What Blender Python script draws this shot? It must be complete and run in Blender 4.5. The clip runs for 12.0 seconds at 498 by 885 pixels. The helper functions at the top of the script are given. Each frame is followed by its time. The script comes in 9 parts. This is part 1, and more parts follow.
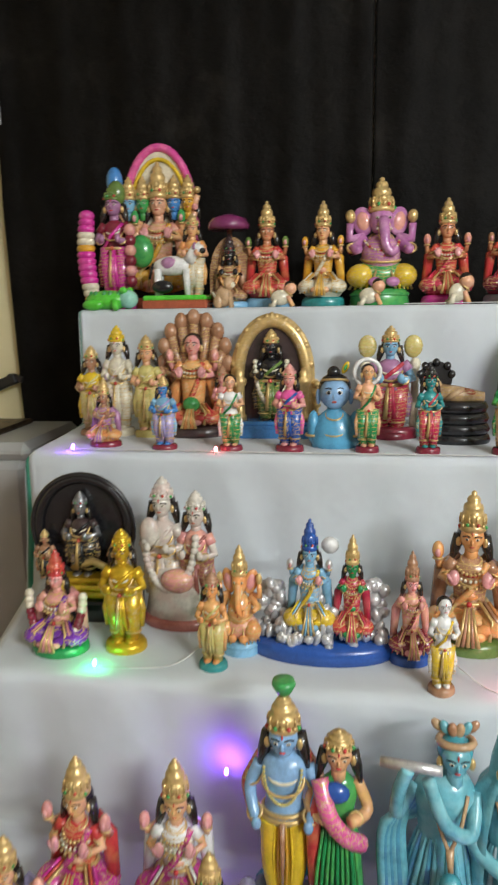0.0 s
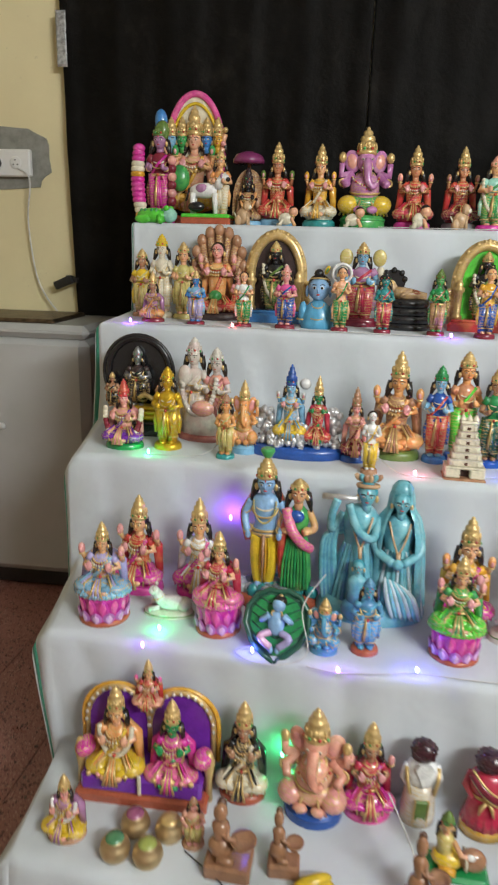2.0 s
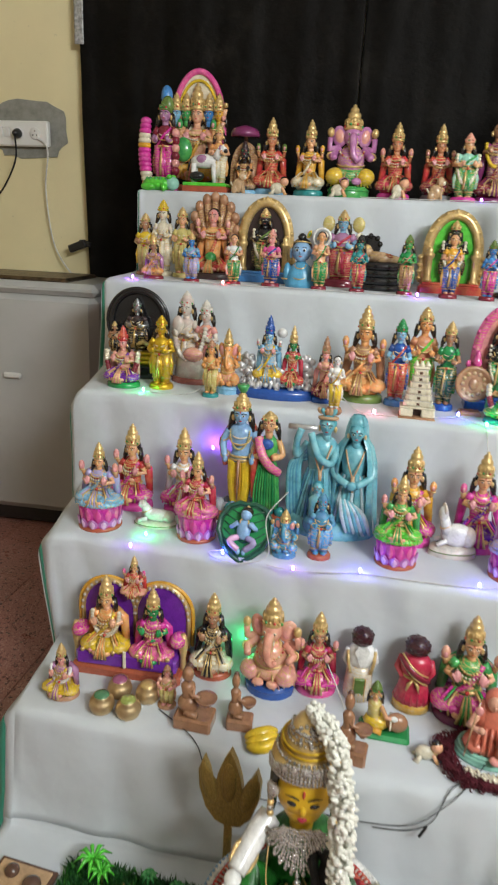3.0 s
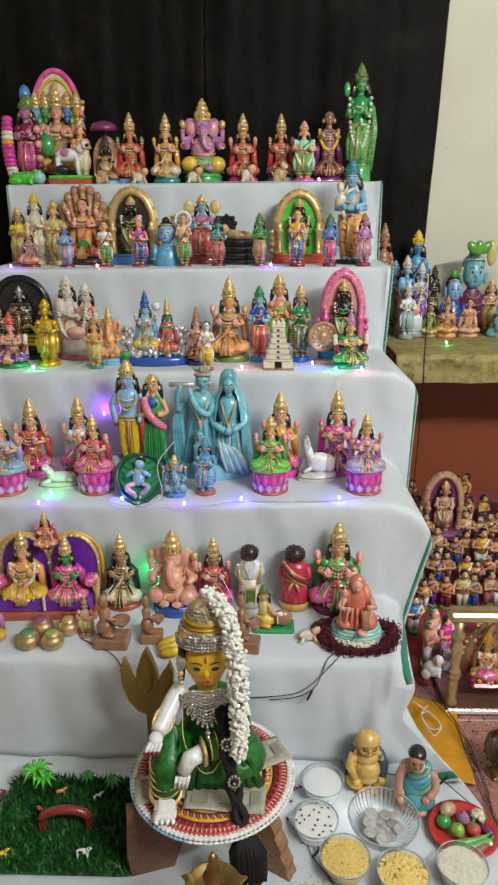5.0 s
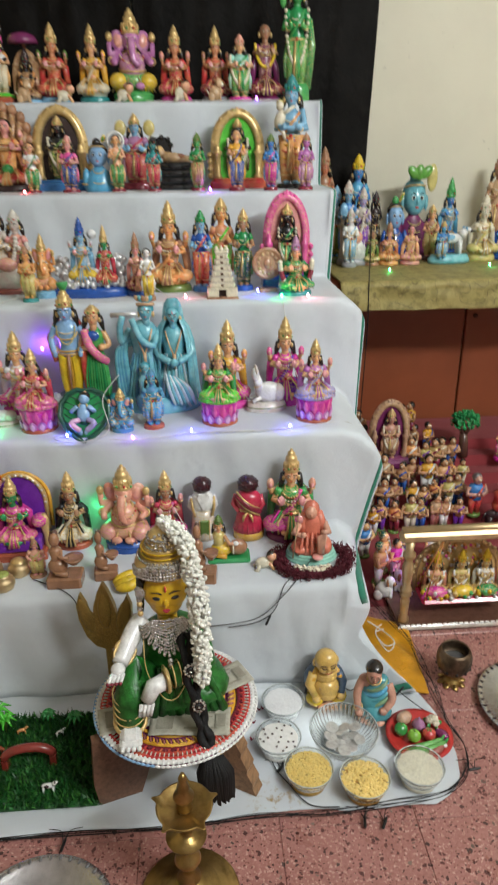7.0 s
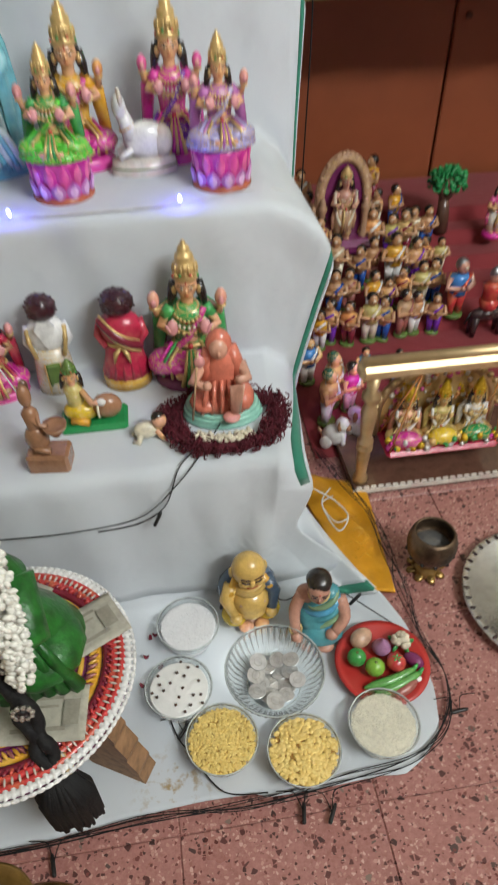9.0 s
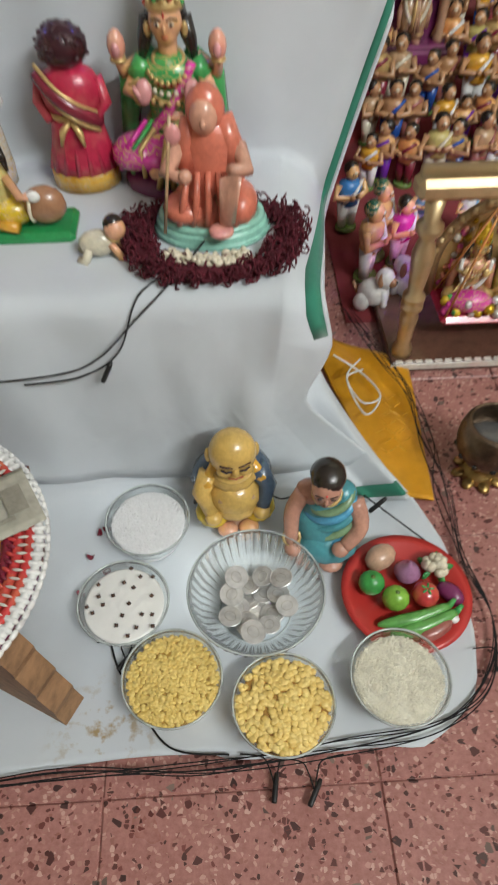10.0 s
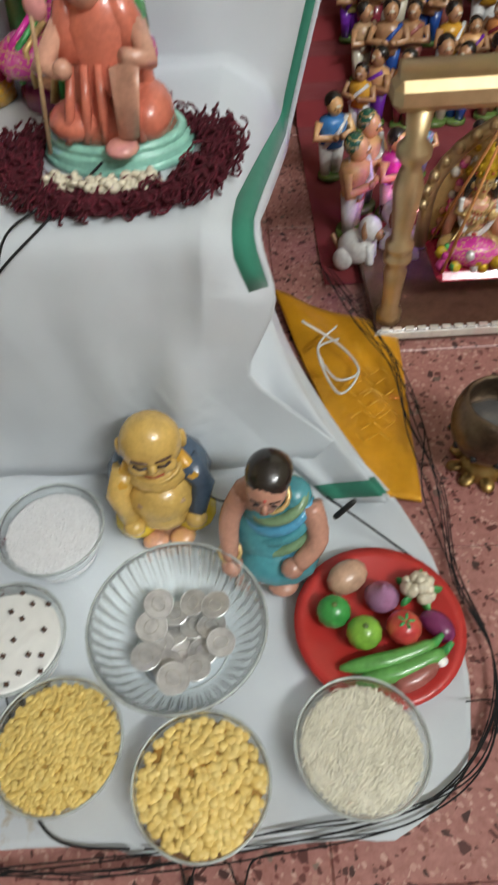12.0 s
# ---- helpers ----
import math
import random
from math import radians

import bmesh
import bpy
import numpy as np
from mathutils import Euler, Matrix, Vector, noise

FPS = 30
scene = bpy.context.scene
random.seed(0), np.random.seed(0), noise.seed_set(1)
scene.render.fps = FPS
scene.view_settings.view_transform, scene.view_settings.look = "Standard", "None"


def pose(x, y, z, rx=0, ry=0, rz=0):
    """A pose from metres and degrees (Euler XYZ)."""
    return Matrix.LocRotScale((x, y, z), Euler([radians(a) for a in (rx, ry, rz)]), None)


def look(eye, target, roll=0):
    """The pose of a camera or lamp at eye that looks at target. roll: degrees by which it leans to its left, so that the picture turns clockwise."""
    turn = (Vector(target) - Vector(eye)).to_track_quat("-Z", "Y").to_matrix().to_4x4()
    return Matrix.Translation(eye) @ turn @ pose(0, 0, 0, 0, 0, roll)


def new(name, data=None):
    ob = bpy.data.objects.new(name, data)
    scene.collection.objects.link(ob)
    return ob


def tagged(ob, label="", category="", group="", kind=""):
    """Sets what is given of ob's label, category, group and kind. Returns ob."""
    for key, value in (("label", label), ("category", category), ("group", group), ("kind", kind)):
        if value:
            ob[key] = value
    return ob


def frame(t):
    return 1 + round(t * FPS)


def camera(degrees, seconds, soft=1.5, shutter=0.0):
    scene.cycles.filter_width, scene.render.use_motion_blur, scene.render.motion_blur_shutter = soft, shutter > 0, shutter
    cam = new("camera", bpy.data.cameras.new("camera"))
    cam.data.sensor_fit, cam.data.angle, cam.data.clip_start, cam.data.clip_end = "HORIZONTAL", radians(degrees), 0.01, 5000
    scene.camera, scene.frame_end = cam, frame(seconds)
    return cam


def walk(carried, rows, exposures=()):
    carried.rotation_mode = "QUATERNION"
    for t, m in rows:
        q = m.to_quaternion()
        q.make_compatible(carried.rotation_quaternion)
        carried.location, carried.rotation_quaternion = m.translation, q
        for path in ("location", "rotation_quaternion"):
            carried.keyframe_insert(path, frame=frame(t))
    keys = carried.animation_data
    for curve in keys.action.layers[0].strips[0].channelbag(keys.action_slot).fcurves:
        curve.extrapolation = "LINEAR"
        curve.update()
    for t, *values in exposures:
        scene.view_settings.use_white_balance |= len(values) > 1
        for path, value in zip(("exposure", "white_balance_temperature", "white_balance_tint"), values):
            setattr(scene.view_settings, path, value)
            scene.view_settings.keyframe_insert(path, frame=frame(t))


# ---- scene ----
cam = camera(40.8, 12.0, 2.0, 0.5)
PATH = [
    (0, (0.112, 0.079, 1.269), (-0.186, 2.021, 0.899), -0.8),
    (0.5, (0.113, -0.023, 1.251), (-0.241, 1.902, 0.84), 0.9),
    (1, (0.107, -0.169, 1.23), (-0.221, 1.75, 0.771), 0.7),
    (1.5, (0.112, -0.318, 1.214), (-0.147, 1.602, 0.718), 1.5),
    (2, (0.211, -0.445, 1.218), (-0.11, 1.45, 0.667), 1.7),
    (2.5, (0.29, -0.562, 1.2), (-0.066, 1.321, 0.625), 3.9),
    (2.7, (0.32, -0.597, 1.192), (-0.061, 1.275, 0.598), 3.1),
    (4.3, (0.37, -0.864, 1.161), (0.229, 1.034, 0.546), 0.6),
    (4.5, (0.376, -0.875, 1.168), (0.27, 1.027, 0.558), 0.7),
    (5, (0.406, -0.892, 1.165), (0.348, 1.006, 0.536), -0.4),
    (5.5, (0.413, -0.908, 1.159), (0.398, 0.983, 0.509), -0.7),
    (6, (0.4, -0.935, 1.151), (0.406, 0.947, 0.475), -0.5),
    (6.5, (0.389, -0.93, 1.142), (0.455, 0.941, 0.439), -0.2),
    (7, (0.385, -0.875, 1.12), (0.5, 0.962, 0.337), -0.7),
    (7.2, (0.396, -0.835, 1.106), (0.533, 0.973, 0.262), -1.4),
    (8.8, (0.536, -0.393, 0.942), (0.685, 1.152, -0.319), -2.7),
    (9, (0.536, -0.336, 0.908), (0.746, 1.133, -0.432), -0.9),
    (9.5, (0.584, -0.251, 0.77), (0.767, 1.124, -0.671), -0.3),
    (10, (0.611, -0.178, 0.668), (0.68, 1.086, -0.881), -0.4),
    (10.5, (0.633, -0.127, 0.58), (0.644, 1.045, -1.04), -3.0),
    (11, (0.642, -0.101, 0.527), (0.592, 1.018, -1.13), -4.4),
    (11.5, (0.663, -0.089, 0.52), (0.627, 1.059, -1.117), -4.0),
    (12, (0.701, -0.08, 0.538), (0.686, 1.163, -1.03), -3.9),
]
EXPOSURE = [(0, 0.05), (1.5, 0.02), (2.5, 0.06), (4.5, -0.06), (7, -0.10), (9.5, -0.20), (12, -0.25)]
walk(cam, [(t, look(eye, target, roll)) for t, eye, target, roll in PATH], EXPOSURE)

# ---------- light ----------
world = bpy.data.worlds.new("room_air")
scene.world = world
world.use_nodes = True
world.node_tree.nodes["Background"].inputs[0].default_value = (0.9, 0.95, 1.0, 1)
world.node_tree.nodes["Background"].inputs[1].default_value = 0.02


def area(name, eye, target, sx, sy, watts, colour):
    data = bpy.data.lights.new(name, "AREA")
    data.shape, data.size, data.size_y, data.energy, data.color = "RECTANGLE", sx, sy, watts, colour
    ob = new(name, data)
    ob.matrix_world = look(eye, target)
    return ob


area("tube_light", (2.05, -1.45, 2.46), (0.55, 1.4, 2.20), 1.2, 0.10, 90, (0.965, 1.0, 0.995))


# ---------- materials ----------
COL = dict(
    white=(.80, .80, .78), cream=(.74, .68, .52), bone=(.66, .62, .54), straw=(.60, .52, .18), yellow=(.75, .52, .03),
    saffron=(.72, .36, .03), gold=(.68, .48, .20), gilt=(.68, .44, .03), orange=(.78, .33, .11), coral=(.76, .33, .24),
    flesh=(.78, .41, .26), rose=(.74, .32, .31), pink=(.78, .14, .36), magenta=(.62, .03, .31), crimson=(.50, .025, .07),
    red=(.58, .05, .05), terracotta=(.56, .19, .10), brick=(.42, .10, .05), rust=(.36, .12, .10), maroon=(.22, .02, .04),
    plum=(.20, .03, .12), purple=(.18, .03, .40), mauve=(.42, .20, .36), orchid=(.48, .16, .44), lilac=(.50, .18, .42),
    lavender=(.42, .38, .66), royal=(.02, .09, .38), blue=(.06, .24, .58), azure=(.10, .38, .60), sky=(.22, .46, .66),
    turq=(.15, .45, .53), teal=(.03, .26, .26), mint=(.30, .62, .50), leaf=(.05, .34, .09), green=(.02, .28, .08),
    lime=(.10, .60, .05), moss=(.13, .22, .05), darkgreen=(.02, .10, .06), clay=(.38, .19, .10), wood=(.34, .17, .09),
    black=(.012, .012, .014), dark=(.05, .03, .03), hair=(.02, .015, .012), grey=(.30, .31, .33), silver=(.70, .70, .70),
    steel=(.35, .36, .38), tan=(.55, .36, .20), walnut=(.12, .06, .04), palm=(.74, .34, .34), orchid2=(.70, .42, .66), paleblue=(.26, .46, .72), wine=(.045, .010, .016), peach=(.74, .40, .20))
PAINTS = {}
WARM = dict(flesh=(.80, .46, .14), peach=(.80, .50, .16), coral=(.80, .50, .34), rose=(.80, .42, .26), orange=(.80, .50, .20), pink=(.66, .04, .30), magenta=(.74, .12, .40),
            lilac=(.62, .34, .50), red=(.62, .20, .08), crimson=(.60, .12, .12), terracotta=(.70, .38, .18), saffron=(.78, .50, .10), bone=(.60, .44, .40), turq=(.28, .58, .62), azure2=(.10, .22, .50), clay=(.52, .30, .18), leaf=(.12, .44, .10))


def nodes_of(name):
    m = bpy.data.materials.new(name)
    m.use_nodes = True
    t = m.node_tree
    return m, t, t.nodes["Principled BSDF"]


def node(t, kind, **values):
    n = t.nodes.new(kind)
    for key, value in values.items():
        if key in n.inputs:
            n.inputs[key].default_value = value
    return n


def ramp(t, fac, stops):
    n = t.nodes.new("ShaderNodeValToRGB")
    els = n.color_ramp.elements
    while len(els) < len(stops):
        els.new(0.5)
    for e, (p, c) in zip(els, stops):
        e.position, e.color = p, (*c, 1)
    t.links.new(fac, n.inputs[0])
    return n.outputs[0]


def mix(t, fac, a, b, mode="MIX"):
    n = t.nodes.new("ShaderNodeMix")
    n.data_type, n.blend_type = "RGBA", mode
    for sock, v in ((n.inputs[0], fac), (n.inputs[6], a), (n.inputs[7], b)):
        if isinstance(v, (int, float)):
            sock.default_value = v
        elif isinstance(v, tuple):
            sock.default_value = (*v, 1)
        else:
            t.links.new(v, sock)
    return n.outputs[2]


def bump(t, bsdf, height, strength, distance):
    n = node(t, "ShaderNodeBump", Strength=strength, Distance=distance)
    t.links.new(height, n.inputs["Height"])
    t.links.new(n.outputs[0], bsdf.inputs["Normal"])


def coords(t, world_space=False):
    if world_space:
        return t.nodes.new("ShaderNodeNewGeometry").outputs["Position"]
    return t.nodes.new("ShaderNodeTexCoord").outputs["Object"]


def noise_tex(t, vec, scale, detail=3.0, rough=0.5):
    n = node(t, "ShaderNodeTexNoise", Scale=scale, Detail=detail, Roughness=rough)
    t.links.new(vec, n.inputs["Vector"])
    return n.outputs["Fac"]


def scaled(c, k):
    return tuple(min(1.0, v * k) for v in c)


def paint(name):
    """Glossy hand-painted clay; a trailing + adds small gilded ornaments, as on robes."""
    if name in PAINTS:
        return PAINTS[name]
    plain = name.rstrip("+")
    c = COL[plain]
    m, t, b = nodes_of("paint_" + plain + ("_gilded" if name.endswith("+") else ""))
    v = coords(t)
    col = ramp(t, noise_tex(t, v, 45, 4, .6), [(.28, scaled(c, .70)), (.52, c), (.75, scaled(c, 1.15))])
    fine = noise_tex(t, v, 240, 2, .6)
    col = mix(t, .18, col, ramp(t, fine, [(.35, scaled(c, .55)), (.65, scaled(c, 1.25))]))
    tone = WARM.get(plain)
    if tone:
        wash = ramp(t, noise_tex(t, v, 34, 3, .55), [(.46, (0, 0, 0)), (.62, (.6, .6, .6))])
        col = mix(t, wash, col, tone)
    if name.endswith("+"):
        vor = node(t, "ShaderNodeTexVoronoi", Scale=230.0, Randomness=.9)
        t.links.new(v, vor.inputs["Vector"])
        spot = ramp(t, vor.outputs["Distance"], [(.20, (1, 1, 1)), (.30, (0, 0, 0))])
        wave = node(t, "ShaderNodeTexWave", Scale=42.0, Distortion=6.0, Detail=2.0)
        wave.bands_direction = "Z"
        t.links.new(v, wave.inputs["Vector"])
        band = ramp(t, wave.outputs["Fac"], [(.955, (0, 0, 0)), (.985, (1, 1, 1))])
        gold = (.62, .42, .14)
        brushed = ramp(t, noise_tex(t, v, 95, 5, .7), [(.54, (0, 0, 0)), (.66, (1, 1, 1))])
        col = mix(t, brushed, col, tuple(.45 * q + .55 * w for q, w in zip(c, (.80, .68, .52))))
        col = mix(t, spot, col, gold)
        col = mix(t, band, col, gold)
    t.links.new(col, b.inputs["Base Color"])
    metal = plain in ("gold", "gilt", "silver", "steel")
    b.inputs["Metallic"].default_value = {"gold": .38, "gilt": .55, "silver": .5, "steel": .8}.get(plain, 0)
    b.inputs["Roughness"].default_value = .30 if metal else .27
    b.inputs["Coat Weight"].default_value = .0 if metal else .5
    b.inputs["Coat Roughness"].default_value = .09
    bump(t, b, noise_tex(t, v, 130, 3, .6), .3, .002)
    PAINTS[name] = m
    return m


def simple(name, c, rough=.5, metal=0.0, scale=40, dark=.7, light=1.15, bump_scale=0, bump_d=.001, coat=0.0, world_space=False):
    m, t, b = nodes_of(name)
    v = coords(t, world_space)
    a = noise_tex(t, v, scale, 5, .6)
    col = ramp(t, a, [(.3, scaled(c, dark)), (.55, c), (.75, scaled(c, light))])
    t.links.new(col, b.inputs["Base Color"])
    b.inputs["Roughness"].default_value, b.inputs["Metallic"].default_value, b.inputs["Coat Weight"].default_value = rough, metal, coat
    if bump_scale:
        bump(t, b, noise_tex(t, v, bump_scale, 4, .6), .6, bump_d)
    return m


def terrazzo():
    m, t, b = nodes_of("terrazzo")
    v = coords(t, True)
    base = ramp(t, noise_tex(t, v, 7, 4, .6), [(.3, (.31, .125, .105)), (.55, (.37, .163, .140)), (.75, (.43, .205, .178))])
    base = mix(t, .5, base, ramp(t, noise_tex(t, v, 160, 3, .7), [(.3, (.27, .105, .09)), (.7, (.52, .265, .23))]))
    for scale, low, edge, stops in ((270, .74, .05, [(0, (.58, .38, .32)), (.5, (.50, .28, .23)), (1, (.30, .12, .10))]),
                                    (128, .88, .09, [(0, (.05, .022, .020)), (.5, (.13, .04, .035)), (.75, (.06, .03, .028)), (.95, (.22, .16, .13))]),
                                    (240, .86, .08, [(0, (.06, .025, .022)), (1, (.20, .06, .05))])):
        vn = node(t, "ShaderNodeTexVoronoi", Scale=float(scale), Randomness=1.0)
        ve = node(t, "ShaderNodeTexVoronoi", Scale=float(scale), Randomness=1.0)
        ve.feature = "DISTANCE_TO_EDGE"
        for n in (vn, ve):
            t.links.new(v, n.inputs["Vector"])
        sep = t.nodes.new("ShaderNodeSeparateColor")
        t.links.new(vn.outputs["Color"], sep.inputs[0])
        pick = ramp(t, sep.outputs[0], [(low, (0, 0, 0)), (low + .01, (1, 1, 1))])
        body = ramp(t, ve.outputs["Distance"], [(edge, (0, 0, 0)), (edge + .03, (1, 1, 1))])
        chip = ramp(t, sep.outputs[1], stops)
        base = mix(t, mix(t, 1.0, pick, body, "MULTIPLY"), base, chip)
    t.links.new(base, b.inputs["Base Color"])
    rough = ramp(t, noise_tex(t, v, 9, 4, .6), [(.3, (.25, .25, .25)), (.7, (.45, .45, .45))])
    t.links.new(rough, b.inputs["Roughness"])
    return m


def cloth_mat(name, c, stained=False):
    m, t, b = nodes_of(name)
    v = coords(t)
    col = ramp(t, noise_tex(t, v, 5, 4, .55), [(.3, scaled(c, .90)), (.6, c), (.8, scaled(c, 1.04))])
    if stained:
        pos = node(t, "ShaderNodeVectorMath")
        pos.operation = "DISTANCE"
        t.links.new(v, pos.inputs[0])
        pos.inputs[1].default_value = (.485, .018, 0)
        near = ramp(t, pos.outputs["Value"], [(.015, (1, 1, 1)), (.065, (0, 0, 0))])
        spots = ramp(t, noise_tex(t, v, 60, 4, .6), [(.54, (0, 0, 0)), (.66, (1, 1, 1))])
        col = mix(t, mix(t, 1.0, near, spots, "MULTIPLY"), col, (.36, .26, .13))
    t.links.new(col, b.inputs["Base Color"])
    b.inputs["Roughness"].default_value = .85
    b.inputs["Sheen Weight"].default_value = .2
    w = node(t, "ShaderNodeTexWave", Scale=420.0, Distortion=1.0)
    t.links.new(v, w.inputs["Vector"])
    h = mix(t, .5, w.outputs["Fac"], noise_tex(t, v, 38, 4, .6))
    crease = node(t, "ShaderNodeBump", Strength=.35, Distance=.02)
    t.links.new(noise_tex(t, v, 8, 3, .5), crease.inputs["Height"])
    weave = node(t, "ShaderNodeBump", Strength=.12, Distance=.003)
    t.links.new(h, weave.inputs["Height"])
    t.links.new(crease.outputs[0], weave.inputs["Normal"])
    t.links.new(weave.outputs[0], b.inputs["Normal"])
    return m


def brocade():
    m, t, b = nodes_of("brocade_cloth")
    v = coords(t)
    n1 = noise_tex(t, v, 28, 5, .7)
    w = node(t, "ShaderNodeTexWave", Scale=5.0, Distortion=22.0, Detail=3.0)
    w.wave_type = "RINGS"
    t.links.new(v, w.inputs["Vector"])
    col = ramp(t, w.outputs["Fac"], [(.38, (.33, .28, .085)), (.50, (.09, .075, .02)), (.62, (.36, .30, .10))])
    col = mix(t, .5, col, ramp(t, n1, [(.42, (.12, .10, .03)), (.56, (.36, .30, .11))]))
    t.links.new(col, b.inputs["Base Color"])
    b.inputs["Roughness"].default_value = .65
    bump(t, b, w.outputs["Fac"], .3, .003)
    return m


def glass_mat(name):
    """Thin clear glass: see-through, with mirror gloss that grows towards grazing angles."""
    m, t, b = nodes_of(name)
    out = t.nodes["Material Output"]
    clear = node(t, "ShaderNodeBsdfTransparent", Color=(.975, .985, .98, 1))
    gloss = node(t, "ShaderNodeBsdfGlossy", Color=(.95, .97, .97, 1), Roughness=.05)
    edge = node(t, "ShaderNodeLayerWeight", Blend=.22)
    fresnel = t.nodes.new("ShaderNodeMath")
    fresnel.operation = "MULTIPLY_ADD"
    t.links.new(edge.outputs["Facing"], fresnel.inputs[0])
    fresnel.inputs[1].default_value, fresnel.inputs[2].default_value = .60, .04
    thin = t.nodes.new("ShaderNodeMixShader")
    t.links.new(fresnel.outputs[0], thin.inputs[0])
    t.links.new(clear.outputs[0], thin.inputs[1])
    t.links.new(gloss.outputs[0], thin.inputs[2])
    b.inputs["Base Color"].default_value = (.94, .97, .96, 1)
    b.inputs["Transmission Weight"].default_value = 1.0
    b.inputs["Roughness"].default_value = .03
    b.inputs["IOR"].default_value = 1.5
    both = node(t, "ShaderNodeMixShader", Fac=.75)
    t.links.new(thin.outputs[0], both.inputs[1])
    t.links.new(b.outputs[0], both.inputs[2])
    t.links.new(both.outputs[0], out.inputs["Surface"])
    return m


def glow(name, c, strength):
    m, t, b = nodes_of(name)
    b.inputs["Base Color"].default_value = (*c, 1)
    b.inputs["Emission Color"].default_value = (*c, 1)
    b.inputs["Emission Strength"].default_value = strength
    return m


def curtain_mat():
    m, t, b = nodes_of("black_curtain_cloth")
    v = coords(t)
    col = ramp(t, noise_tex(t, v, 6, 5, .65), [(.35, (.0032, .0027, .0022)), (.58, (.0060, .0051, .0042)), (.75, (.016, .0138, .0115))])
    t.links.new(col, b.inputs["Base Color"])
    b.inputs["Roughness"].default_value = .62
    b.inputs["Specular IOR Level"].default_value = .10
    bump(t, b, noise_tex(t, v, 22, 6, .65), .5, .01)
    return m


def plaster(name, c):
    m, t, b = nodes_of(name)
    v = coords(t, True)
    col = ramp(t, noise_tex(t, v, 2.2, 5, .6), [(.3, scaled(c, .92)), (.55, c), (.8, scaled(c, 1.04))])
    spots = ramp(t, noise_tex(t, v, 34, 3, .6), [(.70, (0, 0, 0)), (.76, (1, 1, 1))])
    col = mix(t, spots, col, scaled(c, .72))
    t.links.new(col, b.inputs["Base Color"])
    b.inputs["Roughness"].default_value = .7
    bump(t, b, noise_tex(t, v, 90, 4, .6), .25, .002)
    return m


def wood_mat(name, c, scale=14.0, rough=.4):
    m, t, b = nodes_of(name)
    v = coords(t)
    mp = node(t, "ShaderNodeMapping")
    mp.inputs["Scale"].default_value = (9, 1.2, 9)
    t.links.new(v, mp.inputs["Vector"])
    n = noise_tex(t, mp.outputs[0], scale, 6, .65)
    col = ramp(t, n, [(.3, scaled(c, .55)), (.5, c), (.72, scaled(c, 1.35))])
    t.links.new(col, b.inputs["Base Color"])
    b.inputs["Roughness"].default_value = rough
    bump(t, b, n, .3, .002)
    return m


